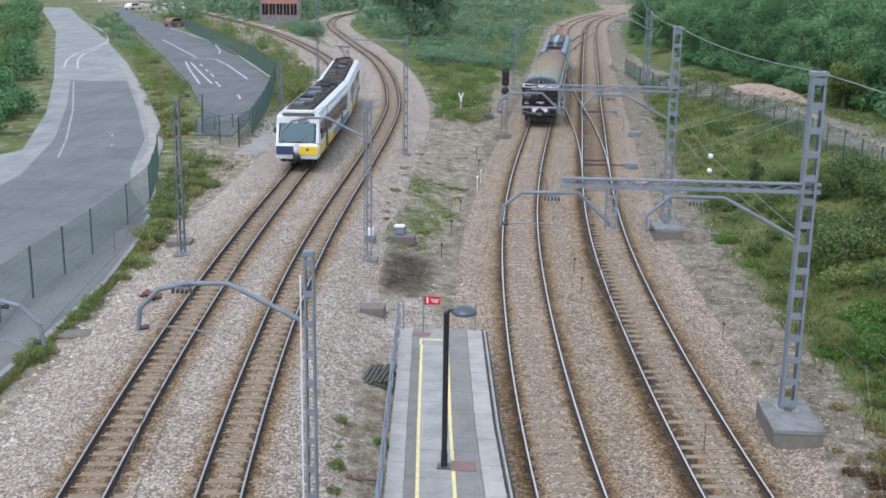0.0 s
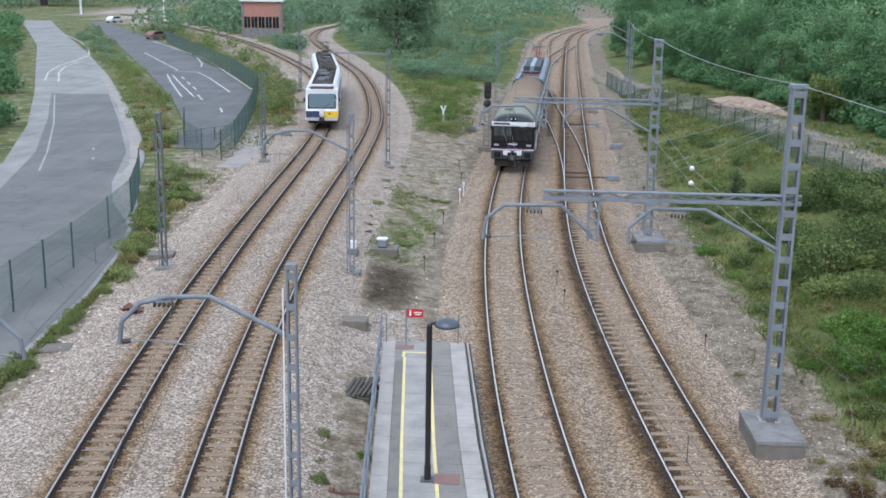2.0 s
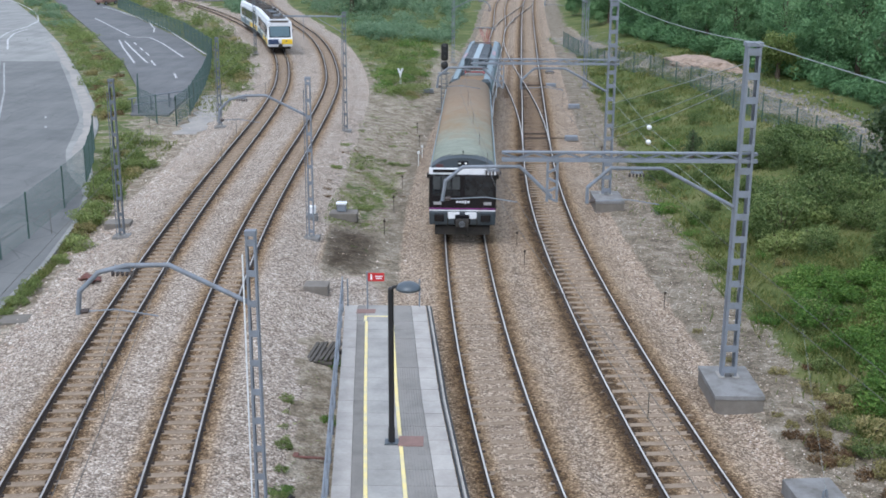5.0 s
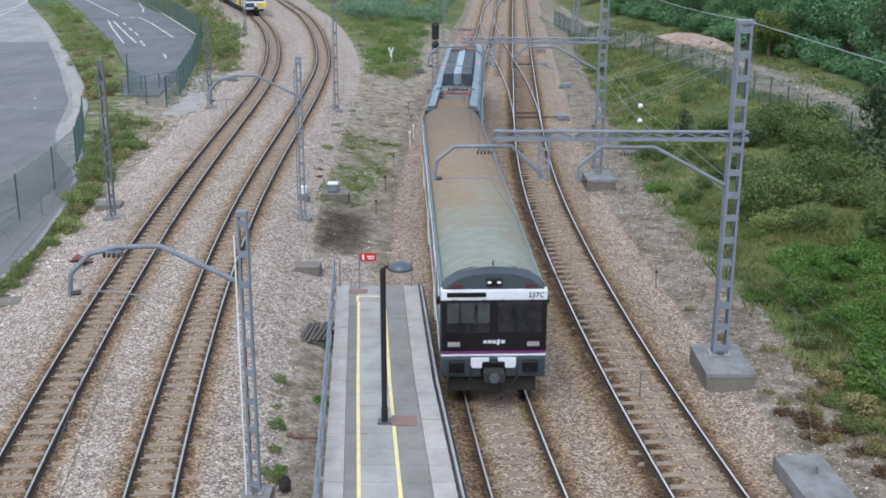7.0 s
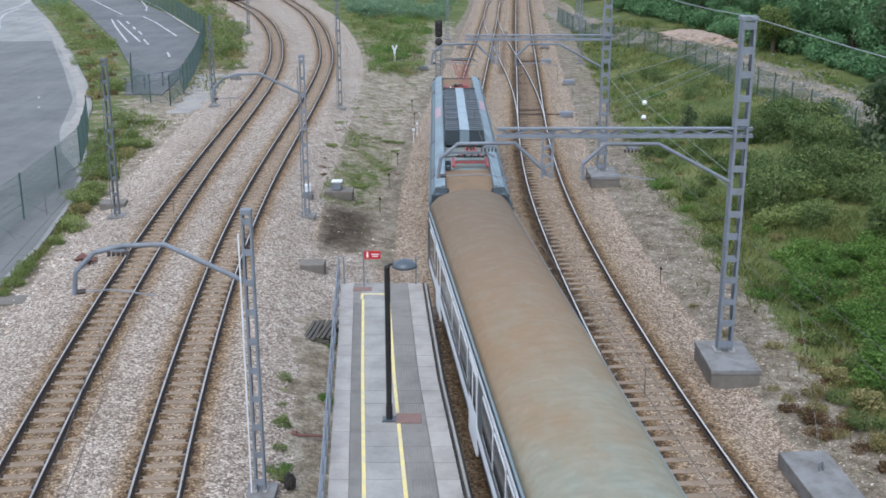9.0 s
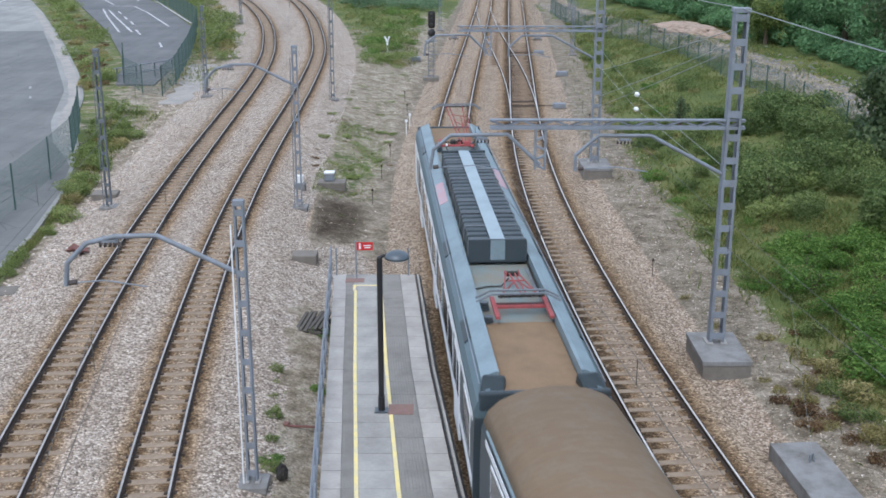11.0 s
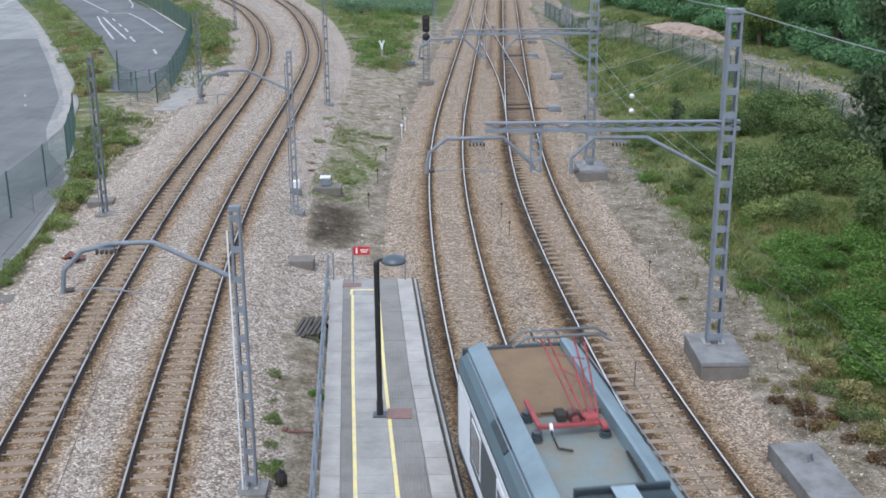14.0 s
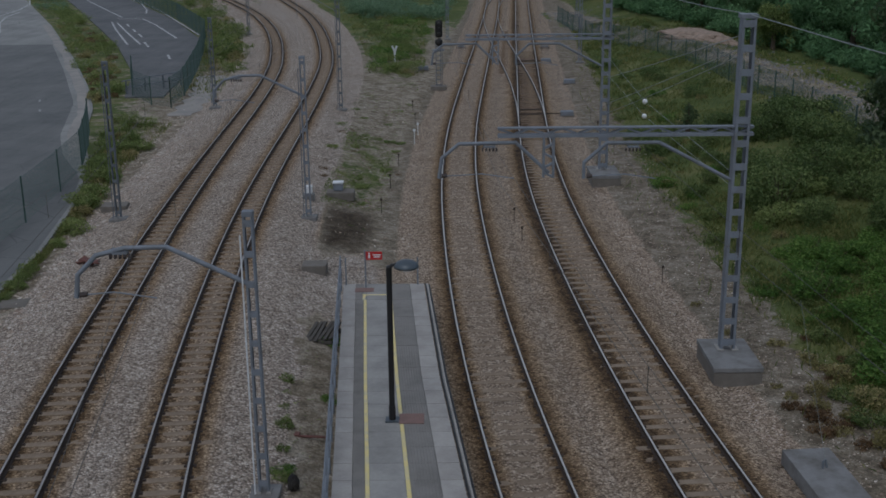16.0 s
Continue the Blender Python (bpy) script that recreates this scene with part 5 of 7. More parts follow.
def parked_car(x, y, turn, paint, label):
    c = holder("parked_car", pose(x, y, ROAD_Z + 0.02, 0, 0, turn), label, "car")
    bm = prism([(-2.1, 0.35), (2.1, 0.35), (2.12, 0.75), (1.9, 0.88), (1.1, 0.95), (0.6, 1.4), (-1.2, 1.42), (-1.9, 0.98), (-2.12, 0.85)], -0.82, 0.82)
    bmesh.ops.bevel(bm, geom=bm.edges[:], offset=0.06, segments=2, affect="EDGES")
    part("body", bm, paint, c)
    part("glasshouse", prism([(-1.75, 0.97), (1.0, 0.97), (0.55, 1.36), (-1.15, 1.38)], -0.84, 0.84), "tr_glass", c)
    for sx in (-1.3, 1.3):
        for sy in (-0.78, 0.78):
            w = part("wheel", tube((sx, sy - 0.1, 0.31), (sx, sy + 0.1, 0.31), 0.31, n=16), "tr_under", c)
            part("rim", tube((sx, sy - 0.11, 0.31), (sx, sy + 0.11, 0.31), 0.18, n=12), "galv", w)


parked_car(-86, 256, 70, "white", "white hatchback parked far along the access road")
parked_car(-60.2, 201, 68, "brownplate", "pale red hatchback parked beside the access road")


# ---- plants ----
def leaf_cloud(rng, blobs, count, size, loose=0.55):
    """Leaves as small folded quads spread through the outer part of several ellipsoids."""
    blobs = np.array(blobs, float)
    vol = (blobs[:, 3] * blobs[:, 4] * blobs[:, 5]) ** (2 / 3)
    pick = rng.choice(len(blobs), count, p=vol / vol.sum())
    d = rng.normal(size=(count, 3))
    d /= np.linalg.norm(d, axis=1)[:, None]
    r = 1 - 0.45 * rng.random(count) ** 1.6
    bump_ = 1 + 0.16 * np.sin(d[:, 0] * 5 + pick) * np.cos(d[:, 1] * 6 + d[:, 2] * 4)
    c = blobs[pick, :3] + d * blobs[pick, 3:6] * (r * bump_)[:, None]
    nrm = d + rng.normal(size=(count, 3)) * loose
    nrm /= np.linalg.norm(nrm, axis=1)[:, None]
    t = np.cross(nrm, rng.normal(size=(count, 3)))
    t /= np.linalg.norm(t, axis=1)[:, None] + 1e-9
    b = np.cross(nrm, t)
    s = size * rng.uniform(0.6, 1.4, count)[:, None]
    v = np.stack([c - t * s, c - b * s * 0.55 + nrm * s * 0.15, c + t * s, c + b * s * 0.55 + nrm * s * 0.15], 1).reshape(-1, 3)
    f = np.arange(count * 4).reshape(-1, 4)
    return v, f


def cloud_object(name, rng, blobs, count, size, mat, parent, label="", loose=0.55):
    v, f = leaf_cloud(rng, blobs, count, size, loose)
    return raw(name, v.tolist(), f.tolist(), mat, parent, label)


def trunk_mesh(h, r, rng, limbs=6):
    bm = bmesh.new()
    tube((0, 0, -0.3), (0, 0, h * 0.5), r, bm, 9, r * 0.7)
    tube((0, 0, h * 0.5), (0.1, 0.05, h * 0.85), r * 0.7, bm, 7, r * 0.25)
    for i in range(limbs):
        a = 2 * math.pi * i / limbs + rng.uniform(-0.4, 0.4)
        z = h * (0.3 + 0.4 * i / limbs)
        L = h * rng.uniform(0.22, 0.34)
        tube((0, 0, z), (math.cos(a) * L, math.sin(a) * L, z + L * 0.7), r * 0.35, bm, 6, r * 0.1)
    return bm


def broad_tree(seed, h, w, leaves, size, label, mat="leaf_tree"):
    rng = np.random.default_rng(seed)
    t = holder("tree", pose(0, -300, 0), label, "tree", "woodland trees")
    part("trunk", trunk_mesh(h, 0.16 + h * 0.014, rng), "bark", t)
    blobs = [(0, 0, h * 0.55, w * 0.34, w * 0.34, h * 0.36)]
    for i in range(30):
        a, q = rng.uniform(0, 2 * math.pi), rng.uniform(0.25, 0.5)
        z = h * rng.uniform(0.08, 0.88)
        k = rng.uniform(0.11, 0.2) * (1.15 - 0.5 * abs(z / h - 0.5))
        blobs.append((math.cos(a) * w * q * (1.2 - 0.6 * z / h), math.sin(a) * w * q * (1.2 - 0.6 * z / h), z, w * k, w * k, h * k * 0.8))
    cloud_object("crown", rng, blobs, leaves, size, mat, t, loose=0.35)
    return t


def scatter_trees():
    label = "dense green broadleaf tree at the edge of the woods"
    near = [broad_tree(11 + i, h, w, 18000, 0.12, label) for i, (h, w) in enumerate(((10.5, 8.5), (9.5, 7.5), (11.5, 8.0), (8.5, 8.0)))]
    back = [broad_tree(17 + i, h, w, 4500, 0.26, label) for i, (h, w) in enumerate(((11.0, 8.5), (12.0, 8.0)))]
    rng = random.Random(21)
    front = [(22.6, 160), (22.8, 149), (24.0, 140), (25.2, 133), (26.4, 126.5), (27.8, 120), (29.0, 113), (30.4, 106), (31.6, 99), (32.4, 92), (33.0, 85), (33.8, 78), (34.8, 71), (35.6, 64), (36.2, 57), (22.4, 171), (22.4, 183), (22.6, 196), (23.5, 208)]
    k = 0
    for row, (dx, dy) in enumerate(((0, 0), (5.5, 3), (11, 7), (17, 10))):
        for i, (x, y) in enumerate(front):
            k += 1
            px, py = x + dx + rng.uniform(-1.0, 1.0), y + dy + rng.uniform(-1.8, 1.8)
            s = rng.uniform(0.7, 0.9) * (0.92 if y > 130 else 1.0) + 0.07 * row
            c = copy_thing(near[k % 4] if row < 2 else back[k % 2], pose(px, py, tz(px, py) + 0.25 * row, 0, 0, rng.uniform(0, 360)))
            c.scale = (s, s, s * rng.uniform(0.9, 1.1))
    for p in near + back:
        for o in list(p.children_recursive):
            bpy.data.objects.remove(o)
        bpy.data.objects.remove(p)


scatter_trees()


def round_tree(x, y, h, w, seed, label, leaves=9000, size=0.3, mat="leaf_tree"):
    t = broad_tree(seed, h, w, leaves, size, label, mat)
    t["group"] = "solitary trees"
    t.matrix_basis = pose(x, y, tz(x, y))
    return t


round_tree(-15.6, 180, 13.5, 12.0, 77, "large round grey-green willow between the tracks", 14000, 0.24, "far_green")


round_tree(27.4, 95.5, 4.2, 3.8, 78, "small light green round tree at the edge of the woods", 6000, 0.1, "leaf_olive")


def conifer(x, y, h, w, seed, label, leaves, size):
    rng = np.random.default_rng(seed)
    t = holder("conifer", pose(x, y, tz(x, y)), label, "conifer tree")
    bm = tube((0, 0, -0.2), (0, 0, h * 0.9), 0.18, n=8, r2=0.04)
    part("trunk", bm, "bark", t)
    blobs = []
    n = 26
    for i in range(n):
        u = i / (n - 1)
        z = 0.35 + (h - 0.6) * u
        rad = w * 0.5 * (1 - u ** 5) + 0.15
        a = rng.uniform(0, 6.28)
        o = rad * 0.35
        blobs.append((math.cos(a) * o, math.sin(a) * o, z, rad * 0.8, rad * 0.8, h / n * 1.8))
    cloud_object("crown", rng, blobs, leaves, size, "leaf_dark", t)
    return t


conifer(21.9, 50.0, 15.0, 5.2, 5, "tall dark cypress at the edge of the bank", 30000, 0.15)
conifer(14.1, 65.2, 1.9, 0.85, 6, "small dark young cypress on the grassy bank", 900, 0.06)


def bush_proto(seed, w, h, leaves, size, mat, label):
    rng = np.random.default_rng(seed)
    t = holder("bush", pose(0, -300, 0), label, "bush", "bushes")
    bm = bmesh.new()
    for i in range(5):
        a = rng.uniform(0, 6.28)
        tube((0, 0, -0.1), (math.cos(a) * w * 0.3, math.sin(a) * w * 0.3, h * 0.7), 0.03, bm, 5, 0.008)
    part("stem", bm, "bark", t)
    blobs = [(0, 0, h * 0.42, w * 0.4, w * 0.4, h * 0.45)]
    for i in range(8):
        a = rng.uniform(0, 6.28)
        k = rng.uniform(0.14, 0.26)
        blobs.append((math.cos(a) * w * 0.36, math.sin(a) * w * 0.36, h * rng.uniform(0.15, 0.75), w * k, w * k, h * k * 1.1))
    cloud_object("foliage", rng, blobs, leaves, size, mat, t)
    return t


BUSH = {
    "shrub": [bush_proto(36 + i, 2.8, 2.0 + 0.35 * i, 3000, 0.075, "leaf_shrub", "tall dark green shrub on the overgrown bank") for i in range(3)],
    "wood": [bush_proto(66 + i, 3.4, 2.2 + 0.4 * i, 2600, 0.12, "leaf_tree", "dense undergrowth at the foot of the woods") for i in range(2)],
    "green": [bush_proto(31 + i, 2.2, 1.5 + 0.2 * i, 1300, 0.075, "leaf_bush", "leafy olive-green bush on rough ground") for i in range(3)],
    "bright": [bush_proto(41 + i, 2.4, 1.1 + 0.3 * i, 1700, 0.07, "leaf_bright", "bright green bramble thicket on the bank") for i in range(3)],
    "olive": [bush_proto(46 + i, 2.0, 1.3 + 0.2 * i, 1500, 0.065, "leaf_olive", "pale olive-green weeds in a dense clump") for i in range(2)],
    "dry": [bush_proto(51 + i, 1.3, 0.8 + 0.2 * i, 700, 0.06, "leaf_dry", "dry straw-coloured weeds on rough ground") for i in range(2)],
    "brown": [bush_proto(56, 1.2, 0.7, 700, 0.06, "leaf_brown", "withered brown weeds beside the ballast")],
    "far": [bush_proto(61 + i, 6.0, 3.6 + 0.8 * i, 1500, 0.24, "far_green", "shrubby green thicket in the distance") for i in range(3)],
}


COUNT, REST = [0], {}


def put_bush(kind, x, y, s=1.0, hs=1.0, rng=random):
    p = rng.choice(BUSH[kind])
    turn = rng.uniform(0, 360)
    if y > 66 or kind == "far" or COUNT[0] >= 400:
        m = pose(x, y, tz(x, y) - 0.08, 0, 0, turn) @ Matrix.Diagonal((s, s, s * hs, 1))
        leaf = next(o for o in p.children if o.name.startswith("foliage")).data
        co = np.empty(len(leaf.vertices) * 3)
        leaf.vertices.foreach_get("co", co)
        a = np.array(m)
        REST.setdefault(kind, []).append((co.reshape(-1, 3) @ a[:3, :3].T + a[:3, 3]).reshape(-1, 4, 3)[:: 2 if y < 120 else 3])
        return
    COUNT[0] += 1
    c = copy_thing(p, pose(x, y, tz(x, y) - 0.08, 0, 0, turn))
    c.scale = (s, s, s * hs)
    return c


def plant_bushes():
    rng = random.Random(71)
    # thicket on the right-hand bank: tall shrubs above, brambles below, weeds at the foot
    for i in range(105):
        y = rng.uniform(27, 66)
        lo = float(np.interp(y, [27, 36, 44, 52, 66], [15.0, 14.6, 13.8, 14.0, 15.0]))
        x = lo + (21.0 - lo) * rng.random() ** 0.8
        if noise.noise((x * 0.28, y * 0.2, 4.0)) < -0.28 or (abs(x - 14) < 1.8 and y > 56):
            continue
        put_bush("olive" if rng.random() < 0.25 else "shrub", x, y, rng.uniform(0.5, 1.05), rng.uniform(0.7, 1.05), rng)
    for i in range(95):
        y = rng.uniform(24, 43)
        x = rng.uniform(float(np.interp(y, [24, 30, 36, 43], [12.6, 12.8, 12.8, 12.2])), 19.0)
        put_bush("bright", x, y, rng.uniform(0.45, 0.95), rng.uniform(0.5, 0.8), rng)
    for i in range(60):
        y = rng.uniform(34, 80)
        x = R2.at(y) + rng.uniform(5.6, 9.0)
        put_bush(rng.choice(["green", "dry", "bright", "green"]), x, y, rng.uniform(0.25, 0.6), rng.uniform(0.6, 1.0), rng)
    for i in range(60):
        y = rng.uniform(58, 125)
        put_bush(rng.choice(["green", "dry", "shrub", "green"]), R2.at(y) + rng.uniform(6.0, 13), y, rng.uniform(0.4, 0.85), 0.7, rng)
    # foot of the woods and the green margins of the path
    for i in range(80):
        y = 60 + 85 * rng.random()
        x = float(np.interp(y, [60, 77.5, 83, 92, 114, 128, 145], [31.4, 30.4, 29.8, 29.2, 25.6, 23.0, 20.6])) + rng.uniform(0, 1.6)
        put_bush("wood", x, y, rng.uniform(0.6, 1.1), rng.uniform(0.7, 1.1), rng)
    for i in range(70):
        y = 55 + 80 * rng.random()
        c = float(np.interp(y, [r[1] for r in PATH_ROWS], [r[0] for r in PATH_ROWS]))
        put_bush("bright", c + rng.choice([-3.2, -2.8, 3.0, 3.4]) + rng.uniform(-0.4, 0.4), y, rng.uniform(0.3, 0.6), 0.35, rng)
    # verge between the road fence and the metre-gauge tracks
    for i in range(85):
        y = rng.uniform(26, 74)
        if 71 < y:
            continue
        lo, hi = (-15.4, L1.at(y) - 3.2) if y < 46 else (float(np.interp(y, [46, 50, 60, 76], [-15.8, -16.4, -18.8, -21.8])), L1.at(y) - 3.4)
        x = lo + (hi - 0.9 - lo) * rng.random() ** 1.7
        if y < 40 and rng.random() < 0.6:
            continue
        put_bush(rng.choice(["dry", "olive", "olive"]), x, y, rng.uniform(0.35, 0.85) * (0.6 if y < 44 else 1), rng.uniform(0.6, 1.1), rng)
    # hedge between the two roads
    for i in range(150):
        y = 78 + 150 * rng.random() ** 1.3
        a = np.interp(y, [75, 102.8, 131.8, 170.6, 230], [-23.6, -33.7, -45.3, -62, -89])
        b = np.interp(y, [76, 92, 112.6, 129, 161, 205, 232], [-22.3, -25.8, -32.7, -39.4, -52.3, -70.5, -81.4])
        u = rng.uniform(0.15, 0.85)
        put_bush(rng.choice(["brown", "dry", "dry", "olive"]) if y < 135 else rng.choice(["olive", "olive", "far", "green"]), a + (b - a) * u, y, rng.uniform(0.5, 0.85) * (1 + y / 240) * (0.35 if y > 150 else 1), 0.75, rng)
    # between the access road and the left-hand track
    for i in range(120):
        y = rng.uniform(92, 235)
        a = float(np.interp(y, [76, 91, 116.5, 138, 163, 192, 234], [-19.4, -20.6, -24.4, -32, -43, -56, -76])) + 1.2
        b = L1.at(y) - 3.2
        if b - a < 0.8:
            continue
        put_bush(rng.choice(["green", "olive", "olive", "dry"]), rng.uniform(a, b), y, rng.uniform(0.5, 1.0) * (1 + y / 260), 0.8, rng)
    # far left of the wide road
    for i in range(70):
        y = rng.uniform(68, 250)
        e = float(np.interp(y, [60, 71.8, 90, 115, 181, 239], [-34, -33.6, -39, -49, -75.5, -101.5]))
        put_bush(rng.choice(["wood", "shrub", "wood"]), e - abs(rng.gauss(0, 3)) - 1.6, y, rng.uniform(0.5, 0.95) * (1 + y / 250), 1.0, rng)
    # median between the two pairs of tracks
    for i in range(75):
        y = rng.uniform(88, 140)
        a, b = L2.at(y) + 4.0, R1.at(y) - 4.5
        x = a + (b - a) * (0.03 + 0.8 * rng.random() ** 1.3)
        put_bush(rng.choice(["bright", "olive", "olive", "green", "dry"]), x, y, rng.uniform(0.5, 1.1), 0.7, rng)
    for i in range(34):
        y = rng.uniform(50.5, 80)
        put_bush(rng.choice(["dry", "olive", "brown", "olive"]), -4.6 + rng.gauss(0, 1.0) + 0.02 * (y - 50), y, rng.uniform(0.18, 0.42), 0.5, rng)
    for x, y, s in ((-6.4, 56.5, 0.5), (-6.2, 55.0, 0.45), (-6.5, 58.5, 0.4), (-6.3, 66.5, 0.5), (-5.8, 67.5, 0.45)):
        put_bush("brown", x, y, s, 0.5, rng)
    for x, y, s in ((-4.0, 24.2, 0.3), (-3.95, 23.8, 0.24), (-4.3, 27.0, 0.2), (-4.25, 26.6, 0.24), (-4.6, 29.6, 0.22), (-4.5, 28.8, 0.16), (-4.1, 25.3, 0.2), (-4.42, 27.8, 0.18)):
        put_bush("olive" if s < 0.3 else "bright", x, y, s, 0.8, rng)
    for x, y, s in ((-3.72, 33.3, 0.34), (-3.3, 28.9, 0.22), (10.5, 29.5, 0.6), (10.9, 27.9, 0.55), (10.2, 28.6, 0.5), (11.4, 30.5, 0.7), (11.6, 28.6, 0.8), (11.3, 26.2, 0.7), (12.2, 25.4, 0.9), (10.9, 31.8, 0.5), (9.6, 29.2, 0.35), (10.3, 26.9, 0.4)):
        put_bush("bright" if x < 0 else "dry", x, y, s, 0.9, rng)
    for i in range(90):
        y = rng.uniform(150, 225)
        a, b = L1.at(y) + 4.5, L2.at(y) - 4.5
        x = rng.uniform(a, b) if b > a + 1 else None
        if x is None or (abs(x + 43.4) < 7 and y > 190):
            continue
        put_bush(rng.choice(["green", "far", "bright"]), x, y, rng.uniform(0.5, 0.9), 0.7, rng)
    for x, y, s in ((9.5, 28.6, 0.5), (9.9, 28.0, 0.75), (10.4, 27.4, 0.6), (9.8, 27.0, 0.6), (10.6, 26.2, 0.5), (9.1, 34.2, 0.35), (8.6, 37.0, 0.3), (11.0, 25.0, 0.6), (9.4, 30.0, 0.3)):
        put_bush("brown" if s > 0.45 else "dry", x, y, s, 0.8, rng)
    for i in range(26):
        y = rng.uniform(22, 34)
        put_bush(rng.choice(["dry", "brown", "green"]), R2.at(y) + rng.uniform(4.6, 7.0), y, rng.uniform(0.25, 0.6), 0.6, rng)
    for i in range(300):
        y = 136 + 164 * rng.random() ** 1.4
        a, b = L2.at(min(y, 235)) + 6, R1.at(y) - 6
        x = rng.uniform(a, b)
        put_bush(rng.choice(["far", "far", "olive", "green"]), x, y, rng.uniform(0.4, 0.85) * (1 if y > 170 else 0.8), rng.uniform(0.6, 0.95), rng)


plant_bushes()
for _kind, _label in [q for q in (("green", "olive-green scrub along roads and tracks"), ("bright", "bright green scrub among the tracks"), ("dry", "straw-coloured dry weeds along roads and tracks"), ("far", "distant green scrub between the tracks"), ("brown", "withered brown weeds between the roads"), ("olive", "pale olive weeds along roads and tracks"), ("shrub", "dark green shrubs on the far bank"), ("wood", "undergrowth at the foot of the woods")) if q[0] in REST]:
    _v = np.concatenate(REST[_kind]).reshape(-1, 3)
    _f = np.arange(len(_v)).reshape(-1, 4)
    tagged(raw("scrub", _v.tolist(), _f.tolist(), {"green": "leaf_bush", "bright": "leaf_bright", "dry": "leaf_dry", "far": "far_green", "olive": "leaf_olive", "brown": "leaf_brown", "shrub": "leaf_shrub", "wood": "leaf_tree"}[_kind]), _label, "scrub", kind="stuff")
for _k in BUSH.values():
    for _p in _k:
        for _o in list(_p.children_recursive):
            bpy.data.objects.remove(_o)
        bpy.data.objects.remove(_p)


def far_woods():
    """Distant belts of trees as one mass of leaf clumps."""
    rng = np.random.default_rng(8)
    blobs = []
    for i in range(900):
        y = rng.uniform(255, 620)
        x = rng.uniform(-0.45, 0.42) * y
        if abs(x - float(np.interp(min(y, 339), R1.ys, R1.xs)) - 2) < 9 and y < 330:
            continue
        if -135 < x < -70 and y < 335:
            continue
        if x < -35 and 225 < y < 268 and x > -100:
            continue
        w = rng.uniform(3, 7)
        h = rng.uniform(2.2, 5.0) * (1.5 if (x < -25) else 0.85) * (0.75 if y > 400 else 1)
        blobs.append((x, y, tz(x, y) + h * 0.45, w, w, h))
    for i in range(240):
        y = rng.uniform(215, 300)
        x = -rng.uniform(20, 66)
        if abs(x - L1.at(y)) < 5 or abs(x - L2.at(min(y, 290))) < 5 or (-52 < x < -34 and y < 222):
            continue
        w = rng.uniform(2, 4.5)
        h = rng.uniform(2, 5.5)
        blobs.append((x, y, tz(x, y) + h * 0.4, w, w, h))
    v, f = leaf_cloud(rng, blobs, 120000, 0.5)
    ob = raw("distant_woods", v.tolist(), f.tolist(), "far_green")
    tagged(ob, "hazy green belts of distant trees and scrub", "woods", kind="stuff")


far_woods()


